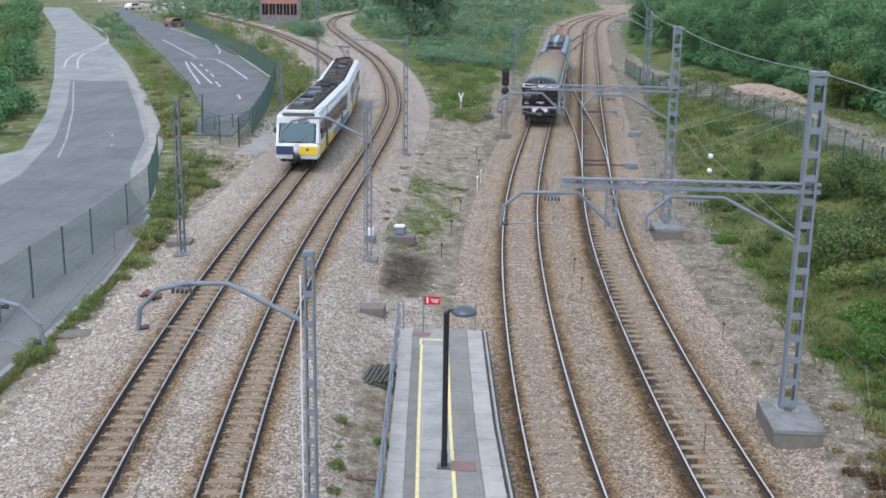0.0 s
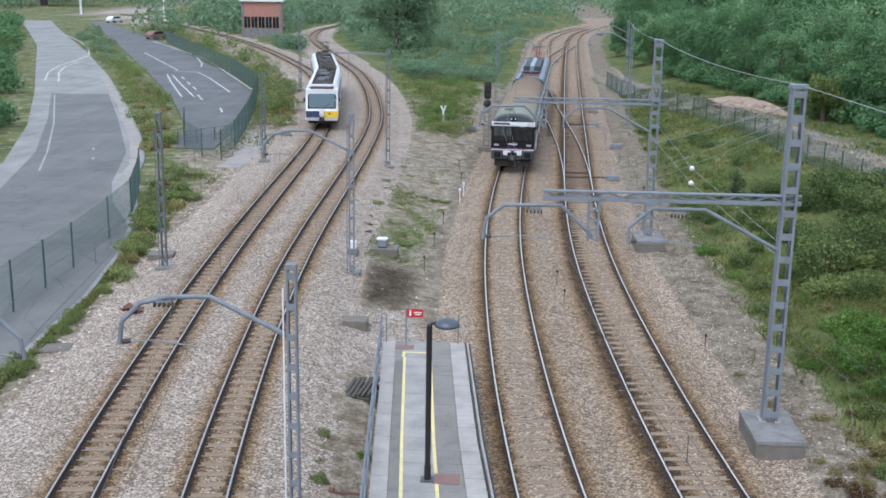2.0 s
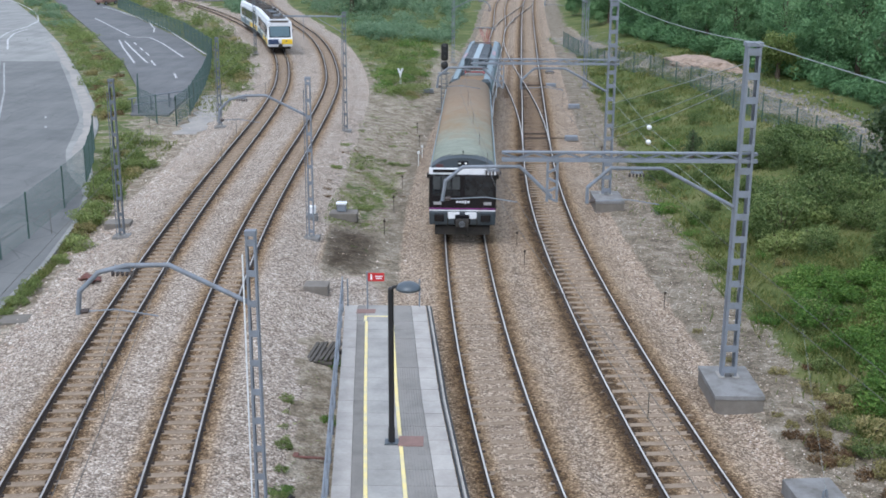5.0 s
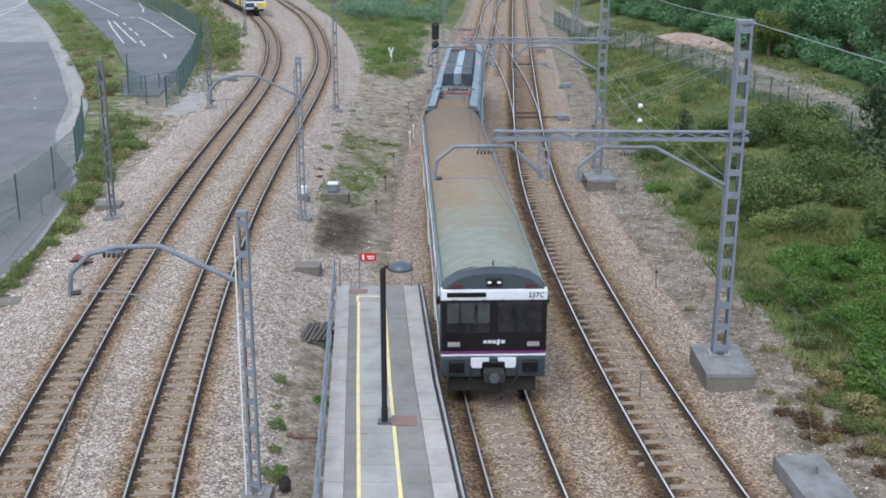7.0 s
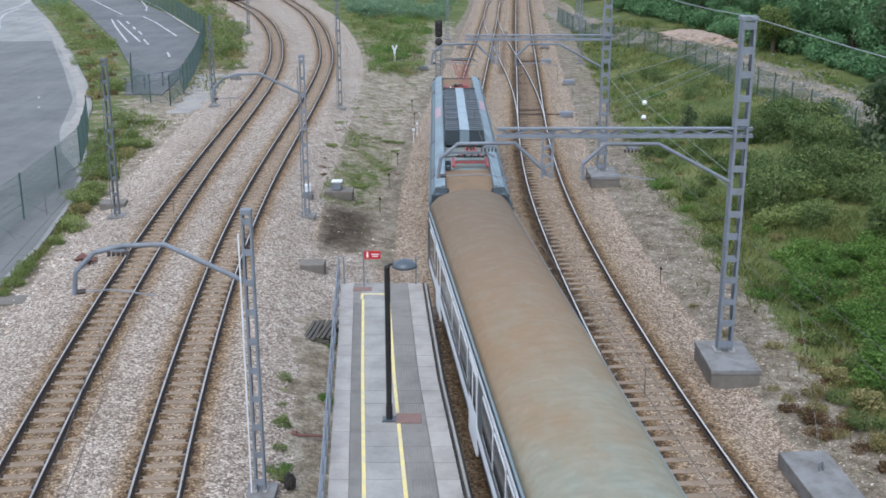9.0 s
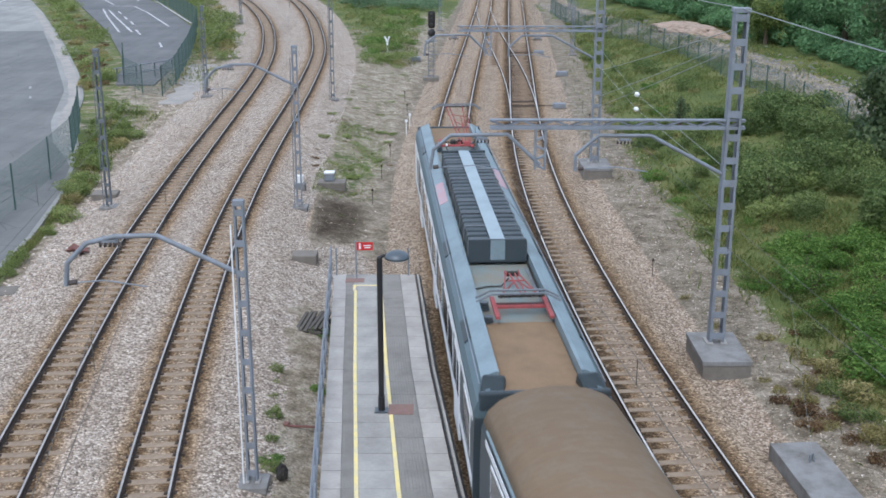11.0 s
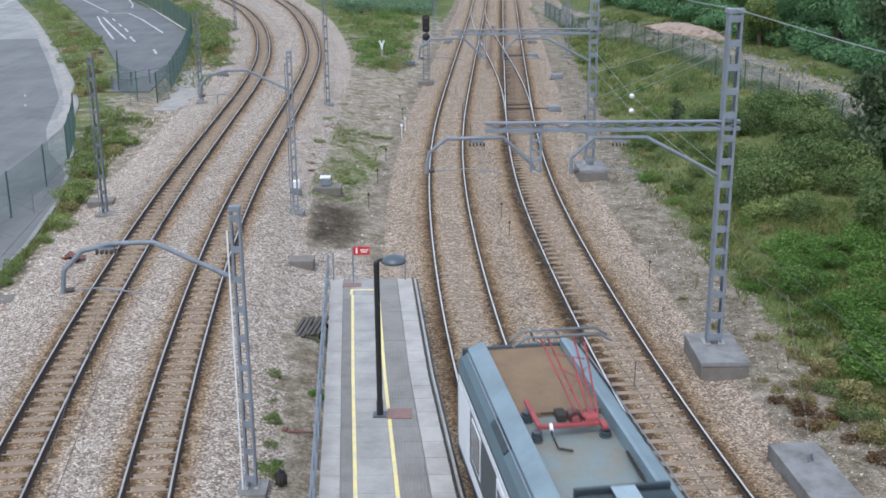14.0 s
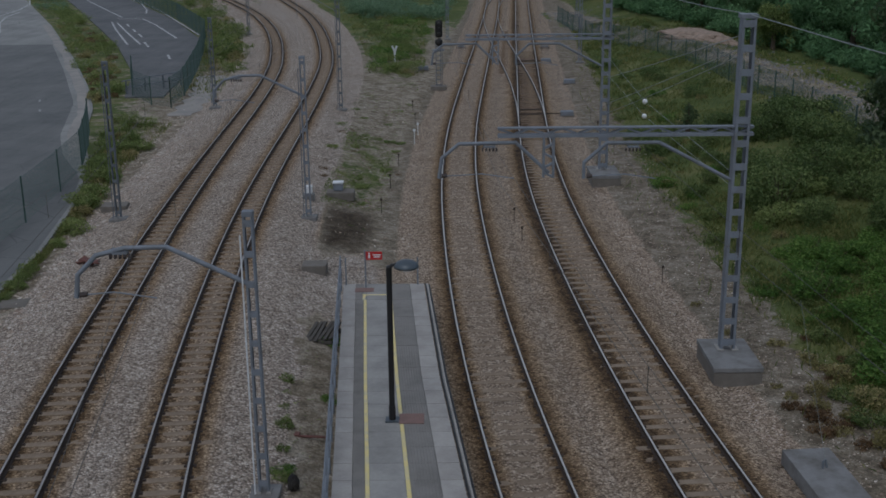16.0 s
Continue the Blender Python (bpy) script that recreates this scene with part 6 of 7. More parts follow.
def grass():
    """Grass and weed blades on the rough ground."""
    rng = np.random.default_rng(3)
    pts = []

    def area(n, fx, y0, y1, power=1.0):
        y = y0 + (y1 - y0) * rng.random(n) ** power
        u = rng.random(n)
        lo, hi = fx(y)
        pts.append(np.stack([lo + (hi - lo) * u, y], 1))

    it = lambda l, y: np.interp(y, l.ys, l.xs)
    area(70000, lambda y: (it(R2, y) + 5.2, 22.0 + 0 * y), 24, 130, 1.4)
    area(24000, lambda y: (it(R2, y) + 6.0, 17.0 + 0 * y), 22, 52, 1.0)
    area(16000, lambda y: (21.5 + 0 * y, 31.0 - 0.03 * y), 52, 120, 1.2)
    area(1100, lambda y: (it(R2, y) + 3.6, it(R2, y) + 6.0), 24, 120, 1.2)
    area(15000, lambda y: (-5.9 + 0 * y, -2.9 + 0 * y), 50, 67)
    area(2500, lambda y: (-6.2 + 0 * y, -2.6 + 0 * y), 66, 90)
    area(8000, lambda y: (it(L2, y) + 3.5, it(L2, y) + 0.65 * (it(R1, y) - it(L2, y))), 84, 150)
    area(12000, lambda y: (np.interp(y, [20, 42, 50, 60, 76], [-15.0, -15.5, -16.6, -19.2, -21]), it(L1, y) - 4.4), 24, 70)
    area(9000, lambda y: (np.interp(y, [76, 91, 116.5, 138, 163], [-19.2, -20.4, -24.2, -31.8, -42.6]), it(L1, y) - 3.2), 78, 160)
    area(260, lambda y: (-3.9 + 0.06 * (30 - y) - 0.5, -3.0 + 0.06 * (30 - y)), 20, 34)
    p = np.concatenate(pts)
    n = len(p)
    z = terrain(p[:, 0], p[:, 1])
    clump = np.sin(p[:, 0] * 1.7 + np.sin(p[:, 1] * 0.9)) * np.cos(p[:, 1] * 1.3)
    keep = rng.random(n) < 0.55 + 0.45 * clump
    p, z = p[keep], z[keep]
    n = len(p)
    h = rng.uniform(0.12, 0.5, n) * np.where((p[:, 0] > -7) & (p[:, 0] < -2) & (p[:, 1] < 92), 0.24, 1.0) * (0.7 + 0.4 * np.sin(p[:, 0] * 0.8) * np.sin(p[:, 1] * 0.5))
    a = rng.uniform(0, 6.28, n)
    w = rng.uniform(0.007, 0.018, n) * (1 + p[:, 1] / 100)
    lean = rng.normal(size=(n, 2)) * 0.14
    base = np.c_[p, z - 0.03]
    side = np.c_[np.cos(a) * w, np.sin(a) * w, 0 * w]
    tip = base + np.c_[lean, h]
    mid = base + np.c_[lean * 0.35, h * 0.55]
    v = np.stack([base - side, base + side, mid + side * 0.8, tip, mid - side * 0.8], 1).reshape(-1, 3)
    q = (p[:, 0] > -7) & (p[:, 0] < -2) & (p[:, 1] < 90)
    for sel, mat, label in ((~q, "grass", "tall mixed green and straw-coloured grass"), (q, "leaf_olive", "short yellowish dry grass between the tracks")):
        k = int(sel.sum())
        tagged(raw("grass_tufts", v.reshape(-1, 5, 3)[sel].reshape(-1, 3).tolist(), (np.arange(k)[:, None] * 5 + np.arange(5)[None]).tolist(), mat), label, "grass", kind="stuff")


grass()


def stones():
    """Loose ballast stones lying on the track bed nearest the bridge."""
    rng = np.random.default_rng(12)
    n = 52000
    y = 19 + 46 * rng.random(n) ** 1.5
    side = rng.random(n) < 0.5
    it = lambda l: np.interp(y, l.ys, l.xs)
    u = rng.random(n)
    x = np.where(side, it(L1) - 3.0 + u * (it(L2) - it(L1) + 5.6), it(R1) - 2.6 + u * (it(R2) - it(R1) + 5.4))
    keep = np.ones(n, bool)
    for l, g in ((L1, 0.53), (L2, 0.53), (R1, 0.87), (R2, 0.87)):
        keep &= (np.abs(np.abs(x - it(l)) - g) > 0.42) & ((np.abs(x - it(l)) > g) | (rng.random(n) < 0.35))
    keep &= ~((x > -3.9) & (x < 1.2) & (y < 36.5) & (x < np.interp(y, [4, 12, 21.3, 28, 36], [2.9, 1.65, 0.42, -0.22, -0.8]) + 0.25) & (x > -1.2 - 2.4 * y / 36))
    x, y = x[keep], y[keep]
    r = rng.uniform(0.018, 0.042, len(x))
    for m, lo, hi, y0, y1, small, large in ((260, lambda v: np.interp(v, L2.ys, L2.xs) + 2.6, lambda v: np.interp(v, R1.ys, R1.xs) - 2.4, 41, 82, 0.02, 0.09),
                                            (5500, lambda v: np.interp(v, R2.ys, R2.xs) + 2.4, lambda v: np.interp(v, R2.ys, R2.xs) + 6.2, 20, 66, 0.015, 0.045),
                                            (3500, lambda v: np.interp(v, L1.ys, L1.xs) - 5.2, lambda v: np.interp(v, L1.ys, L1.xs) - 2.8, 24, 90, 0.02, 0.09)):
        yy = y0 + (y1 - y0) * rng.random(m) ** 1.2
        xx = lo(yy) + (hi(yy) - lo(yy)) * rng.random(m)
        x, y = np.r_[x, xx], np.r_[y, yy]
        r = np.r_[r, small + (large - small) * rng.random(m) ** 4]
    n = len(x)
    z = terrain(x, y)
    octa = np.array([(1, 0, 0), (0, 1, 0), (-1, 0, 0), (0, -1, 0), (0, 0, 0.8)], float)
    jit = 1 + rng.uniform(-0.35, 0.35, (n, 5, 1))
    a = rng.uniform(0, 6.28, n)
    ca, sa = np.cos(a)[:, None], np.sin(a)[:, None]
    ox = octa[None, :, 0] * ca - octa[None, :, 1] * sa
    oy = octa[None, :, 0] * sa + octa[None, :, 1] * ca
    loc = np.stack([ox, oy, np.broadcast_to(octa[None, :, 2], ox.shape)], -1) * jit * r[:, None, None]
    v = (loc + np.stack([x, y, z], 1)[:, None]).reshape(-1, 3)
    tri = np.array([(0, 1, 4), (1, 2, 4), (2, 3, 4), (3, 0, 4)])
    f = (np.arange(n)[:, None, None] * 5 + tri[None]).reshape(-1, 3).tolist()
    tagged(raw("ballast_stones", v.tolist(), f, "stone"), "loose pinkish-grey ballast stones", "ballast", kind="stuff")


def stone_material():
    n = Nodes("ballast_stone")
    isl = n.add("NewGeometry").outputs["Random Per Island"]
    col = n.ramp(isl, [(0.0, srgb(124, 106, 92)), (0.4, srgb(174, 156, 140)), (0.75, srgb(192, 178, 163)), (1.0, srgb(212, 203, 192))])
    return n.done(col, 0.95, 0, 0.2)


M["stone"] = stone_material()
stones()


# ---- trains ----
def bogie(parent, y, gauge, name="bogie"):
    b = part(name, box((0, y, 0.55), (gauge + 0.5, 2.6, 0.3), bevel=0.04), "tr_under", parent)
    for dy in (-1.2, 1.2):
        for s in (-1, 1):
            part("wheel", tube((s * (gauge / 2 - 0.02), y + dy, 0.46), (s * (gauge / 2 + 0.11), y + dy, 0.46), 0.46, n=20), "rail_side", b)
    return b


def shell(half, y0, y1):
    prof = half + [(-x, z) for x, z in half[::-1] if x > 0]
    return prism(prof, y0, y1)


def side_openings(parent, x, plan, z, h, glass, frame):
    """Windows and doors along one side: rows of kind, centre, width."""
    for kind, y, w in plan:
        s = 1 if x > 0 else -1
        if kind == "w":
            p = part("window", box((x, y, z), (0.05, w, h), bevel=0.012), glass, parent)
            part("frame", box((x - s * 0.004, y, z), (0.045, w + 0.12, h + 0.12), bevel=0.01), frame, p)
        else:
            p = part("door", box((x, y, z - 0.45), (0.06, w, h + 1.2), bevel=0.015), frame, parent)
            for q in (-0.25, 0.25):
                part("door_pane", box((x + s * 0.012, y + q * w, z), (0.05, w * 0.34, h), bevel=0.01), glass, p)


def trailer_car():
    c = holder("commuter_train_car", Matrix(), "slate-grey driving trailer coach with black front and rusty roof", "train car", "grey commuter train")
    L = 13.15
    part("body", shell([(1.4, 1.0), (1.45, 1.2), (1.45, 2.4), (1.43, 3.05), (1.38, 3.22), (0.0, 3.22)], -L + 0.25, L), ["tr_grey"], c, "slate-grey coach body")
    roof = [(1.4, 3.2), (1.3, 3.42), (1.08, 3.62), (0.7, 3.78), (0.35, 3.85), (0.0, 3.87)]
    r = part("roof", shell(roof, -L + 0.5, L - 0.02), "tr_roof", c, "grey roof dusted with brown rust")
    for f in r.data.polygons:
        f.use_smooth = abs(f.normal.y) < 0.5
    for s in (-1, 1):
        part("gutter", box((s * 1.41, 0, 3.2), (0.05, 2 * L - 1.0, 0.05)), "tr_blue", c)
        part("white_band", box((s * 1.452, 0, 3.02), (0.012, 2 * L - 1.2, 0.14)), "tr_white", c)
        part("lower_band", box((s * 1.452, 0, 1.5), (0.012, 2 * L - 1.2, 0.28)), "tr_white", c)
        side_openings(c, s * 1.44, [("w", -11.6, 0.9)] + [("d", -8.0, 1.5), ("d", 0.2, 1.5), ("d", 9.2, 1.5)] + [("w", y, 1.5) for y in (-5.9, -4.1, -2.3, 2.2, 4.0, 5.8, 7.4, 11.2)], 2.35, 0.85, "tr_glass", "tr_white")
    # front: dome, white band, black mask, windscreens
    y = -L
    cap = bmesh.new()
    prof = [(1.4, 3.32), (1.3, 3.5), (1.0, 3.7), (0.6, 3.82), (0.0, 3.87)]
    top = [(-1.42, 3.3)] + [(-x, z) for x, z in prof] + [(x, z) for x, z in prof[::-1][1:]] + [(1.42, 3.3)]
    prism(top, y + 0.1, y + 0.6, cap)
    for v in cap.verts:
        if v.co.y < y + 0.2 and v.co.z > 3.4:
            v.co.z -= 0.1
            v.co.y += 0.12 * (v.co.z - 3.3)
    part("front_dome", cap, "tr_grey", c)
    part("lamp_housing", box((0, y + 0.09, 3.53), (0.42, 0.08, 0.22), bevel=0.03), "tr_black", c)
    for s in (-1, 1):
        part("top_lamp", ball((s * 0.13, y + 0.05, 3.54), 0.06, scale=(1, 0.4, 0.7)), "lens", c)
        part("marker_lamp", box((s * 1.0, y + 0.1, 3.42), (0.32, 0.06, 0.14), bevel=0.02), "dark_red", c, "dark red marker lamp")
    part("white_stripe", box((0, y + 0.14, 3.2), (2.88, 0.3, 0.28), bevel=0.03), "tr_white", c)
    for q in (-1.08, -0.27, 0.22, 1.04):
        part("wiper_pivot", box((q, y - 0.03, 3.06), (0.07, 0.06, 0.06), bevel=0.01), "tr_black", c)
    part("destination_display", box((-0.75, y - 0.01, 3.22), (1.05, 0.04, 0.13), bevel=0.01), "tr_black", c)
    part("front_mask", box((0, y + 0.16, 2.3), (2.9, 0.32, 1.62), bevel=0.08), "tr_black", c, "glossy black cab front")
    for s in (-1, 1):
        w = part("windscreen", box((s * 0.7, y - 0.005, 2.56), (1.2, 0.03, 0.86), bevel=0.012), "tr_glass", c)
        part("wiper", tube((s * 0.5, y - 0.04, 2.98), (s * 0.55, y - 0.04, 2.5), 0.012), "tr_black", w)
        part("headlight", box((s * 1.08, y - 0.01, 1.8), (0.34, 0.04, 0.13), bevel=0.015), "dim_lens", c, "rectangular pale headlight")
        part("mirror", box((s * 1.5, y + 0.5, 2.9), (0.1, 0.12, 0.22), bevel=0.02), "tr_black", c)
    for q, (w, h) in enumerate(((0.09, 0.08), (0.1, 0.08), (0.1, 0.08), (0.07, 0.15), (0.1, 0.08))):
        part("logo_mark", prism([(-0.28 + 0.12 * q + u * w + 0.2 * v * h, 1.86 + (v - (0.4 if h < 0.1 else 0.5)) * h) for u, v in ((0, 0), (1, 0), (1, 1), (0, 1))], y - 0.02, y + 0.0), "tr_white", c)
    # grey panels on the glass stand in for lit interior panes showing through
    for xa, xb in ((-1.26, -0.95), (-0.9, -0.5), (-0.44, -0.12)):
        part("cab_blind", box(((xa + xb) / 2, y - 0.02, 2.7), (xb - xa, 0.012, 0.56), bevel=0.004), "cab_blind", c, "grey panel painted for a lit pane seen through the windscreen")
    part("purple_line", box((0, y - 0.006, 1.57), (2.86, 0.03, 0.05)), "tr_purple", c)
    part("light_line", box((0, y - 0.006, 1.49), (2.86, 0.03, 0.05)), "tr_white", c)
    words("237C", 0.2, pose(1.13, y - 0.016, 3.2, 90, 0, 0), "tr_black", c, "unit_number")
    part("buffer_beam", box((0, y + 0.2, 1.15), (2.86, 0.5, 0.62), bevel=0.08), "tr_grey", c)
    for s in (-1, 1):
        part("bumper_plate", box((s * 0.37, y - 0.06, 1.28), (0.5, 0.06, 0.3), bevel=0.02), "tr_white", c)
        part("buffer", box((s * 1.0, y - 0.07, 1.18), (0.42, 0.14, 0.34), bevel=0.04), "tr_black", c)
        part("air_hose", pipe([(s * 0.62, y - 0.1, 1.2), (s * 0.64, y - 0.14, 0.85), (s * 0.5, y - 0.1, 0.65)], 0.025, n=6), "tr_under", c)
    part("coupler_shroud", box((0, y - 0.02, 1.12), (0.72, 0.16, 0.5), bevel=0.08), "tr_black", c)
    part("coupler_cable", pipe([(0.2, y - 0.4, 0.9), (0.28, y - 0.45, 0.62), (0.12, y - 0.42, 0.5), (0.3, y - 0.4, 0.42)], 0.02, n=6), "tr_under", c)
    k = part("coupler", box((0, y - 0.25, 1.0), (0.56, 0.5, 0.3), bevel=0.06), "tr_under", c)
    part("coupler_head", tube((0, y - 0.44, 1.0), (0, y - 0.5, 1.0), 0.14, n=14), "galv_dark", k)
    part("snow_plough", box((0, y + 0.3, 0.55), (2.4, 0.3, 0.4), bevel=0.05), "tr_under", c)
    part("horn", tube((0, y + 0.55, 3.85), (0, y + 0.55, 4.0), 0.02), "tr_black", c)
    part("underframe", box((0, 0.3, 0.8), (2.5, 2 * L - 1.5, 0.4)), "tr_under", c)
    for yy in (-8.6, 8.6):
        bogie(c, yy, 1.668)
    return c


def pantograph(parent, y, z0, lift, flip=1, paint="tr_red"):
    """Red tubular frame on insulators, folded or raised by lift."""
    yb = y + flip * 0.75
    yh, zh = y - flip * 0.35, z0 + 0.42 + lift
    p = part("pantograph_base", box((-0.02, yb, z0 + 0.24), (1.2, 0.1, 0.08), bevel=0.02), paint, parent, "pantograph frame")
    part("base_bar", box((-0.6, yb - flip * 0.55, z0 + 0.26), (0.09, 1.2, 0.07), bevel=0.015), paint, p)
    part("base_bar", box((0.5, yb - flip * 0.25, z0 + 0.26), (0.08, 0.7, 0.07), bevel=0.015), paint, p)
    part("hinge_box", box((0.42, yb - flip * 0.1, z0 + 0.31), (0.26, 0.28, 0.16), bevel=0.03), paint, p)
    part("hinge_box", box((0.62, yb + flip * 0.1, z0 + 0.25), (0.12, 0.3, 0.1), bevel=0.03), paint, p)
    part("tie_bar", tube((-0.45, yb - flip * 0.5, z0 + 0.27), (0.3, yb - flip * 0.5, z0 + 0.27), 0.022), "tr_under", p, "black tie bar")
    part("spring_drum", tube((0.12, yb - flip * 0.3, z0 + 0.32), (0.12, yb - flip * 0.08, z0 + 0.32), 0.14, n=14), "dark_red", p)
    part("drum_hub", tube((0.12, yb - flip * 0.06, z0 + 0.32), (0.12, yb + flip * 0.02, z0 + 0.32), 0.07, n=12), paint, p)
    part("spring_case", box((-0.12, yb - flip * 0.28, z0 + 0.32), (0.2, 0.34, 0.16), bevel=0.03), "tr_under", p)
    for xa, xb, u in ((0.18, -0.36, 1.0), (0.3, -0.22, 1.0), (0.4, 0.16, 0.72), (0.5, 0.3, 1.0), (0.56, 0.5, 0.9)):
        part("arm", tube((xa, yb - flip * 0.05, z0 + 0.32), (xa + (xb - xa) * u, yb + (yh - yb) * u, z0 + 0.32 + (zh - z0 - 0.32) * u), 0.02, n=6), paint, p)
    for u, v in ((0.35, 0.6), (0.62, 0.4), (0.78, 0.7)):
        part("brace", tube((0.24 - 0.5 * u, yb + (yh - yb) * u, z0 + 0.32 + (zh - z0 - 0.32) * u), (0.53 - 0.1 * v, yb + (yh - yb) * v, z0 + 0.32 + (zh - z0 - 0.32) * v), 0.013, n=5), paint, p)
    part("head_link", tube((-0.4, yh, zh - 0.03), (0.56, yh, zh - 0.03), 0.022, n=6), "tr_under", p, "dark head link")
    for dy in (-0.17, 0.17):
        part("collector_strip", pipe([(-0.92, yh + dy, zh - 0.12), (-0.66, yh + dy, zh + 0.05), (0.78, yh + dy, zh + 0.05), (1.04, yh + dy, zh - 0.12)], 0.026, n=6), "galv_dark", p, "grey collector strip")
    for x in (-0.5, 0.0, 0.5):
        part("strip_bracket", tube((x, yh - 0.18, zh + 0.01), (x, yh + 0.18, zh + 0.01), 0.018, n=5), "tr_under", p)
    part("roof_lead", pipe([(-0.4, yb + flip * 0.1, z0 + 0.3), (-0.42, yb + flip * 0.3, z0 + 0.22), (-0.36, yb + flip * 0.55, z0 + 0.06), (-0.1, yb + flip * 0.65, z0 + 0.04)], 0.022, n=6), "tr_under", p, "black cable to the roof")
    part("lead_end", tube((-0.39, yb + flip * 0.08, z0 + 0.32), (-0.41, yb + flip * 0.22, z0 + 0.27), 0.035), "white_plain", p)
    for s in (-1, 1):
        for dy in (0.1, -0.75):
            bm = bmesh.new()
            for q in range(3):
                tube((s * 0.66, yb + flip * dy, z0 + 0.01 + 0.075 * q), (s * 0.66, yb + flip * dy, z0 + 0.06 + 0.075 * q), 0.12 - 0.012 * q, bm, 10)
            part("insulator", bm, "lamp_grey", p, "grey ribbed insulator")


def folded_pantograph(parent, z0):
    """The lowered pantograph: two base bars, a long lower frame up to the knee, and the head lying over the base."""
    p = part("pantograph_base", box((0.12, -8.43, z0 + 0.24), (1.2, 0.1, 0.08), bevel=0.02), "tr_red", parent, "lowered pantograph frame")
    for x in (-0.52, 0.76):
        part("base_bar", box((x, -8.56, z0 + 0.27), (0.11, 1.42, 0.08), bevel=0.015), "tr_red", p)
        for y in (-8.0, -9.0):
            bm = bmesh.new()
            for q in range(3):
                tube((x + (0.2 if x > 0 else -0.2), y, z0 + 0.01 + 0.08 * q), (x + (0.2 if x > 0 else -0.2), y, z0 + 0.065 + 0.08 * q), 0.13 - 0.012 * q, bm, 10)
            part("insulator", bm, "lamp_grey", p, "grey ribbed insulator")
    part("tie_bar", tube((-0.45, -8.25, z0 + 0.25), (0.7, -8.25, z0 + 0.25), 0.03), "dark_red", p)
    part("knee_joint", box((0.19, -6.12, z0 + 0.3), (0.36, 0.14, 0.12), bevel=0.03), "tr_under", p, "black knee joint")
    for x in (0.02, 0.36):
        part("knee_plate", box((x, -6.16, z0 + 0.32), (0.05, 0.22, 0.1), bevel=0.01), "tr_red", p)
    for a, b in (((0.03, -6.15), (-0.22, -7.75)), ((0.35, -6.15), (0.58, -7.75)), ((0.12, -6.15), (0.2, -7.8)), ((0.26, -6.15), (0.32, -7.8)), ((0.2, -6.75), (-0.2, -7.7)), ((0.24, -6.75), (0.55, -7.7))):
        part("arm", tube((*a, z0 + 0.32), (*b, z0 + 0.36), 0.022, n=6), "tr_red", p)
    part("brace", tube((0.0, -6.8, z0 + 0.34), (0.42, -6.8, z0 + 0.34), 0.02, n=6), "tr_red", p)
    for dy in (0.0, 0.26):
        part("collector_strip", pipe([(-0.98, -8.72 + dy, z0 + 0.5), (-0.6, -8.58 + dy, z0 + 0.62), (0.72, -8.58 + dy, z0 + 0.62), (1.05, -8.72 + dy, z0 + 0.48)], 0.03, n=6), "galv_dark", p, "grey collector strip")
    for x in (-0.35, -0.1, 0.15, 0.4, 0.62):
        part("head_spring", tube((x, -8.1, z0 + 0.38), (x + 0.04, -8.45, z0 + 0.52), 0.035, n=6), "tr_under", p, "dark head spring")
    part("head_link", tube((-0.4, -8.15, z0 + 0.4), (0.66, -8.15, z0 + 0.4), 0.03, n=6), "tr_under", p)
    part("roof_lead", pipe([(-0.82, -6.5, z0 + 0.02), (-0.5, -6.35, z0 + 0.03), (-0.1, -6.32, z0 + 0.03), (0.1, -6.3, z0 + 0.25)], 0.022, n=6), "tr_under", p, "black cable across the roof")
    part("air_pipe", pipe([(0.72, -5.0, z0 + 0.05), (0.75, -6.4, z0 + 0.05), (0.78, -7.7, z0 + 0.1)], 0.03, n=6), "galv", p)


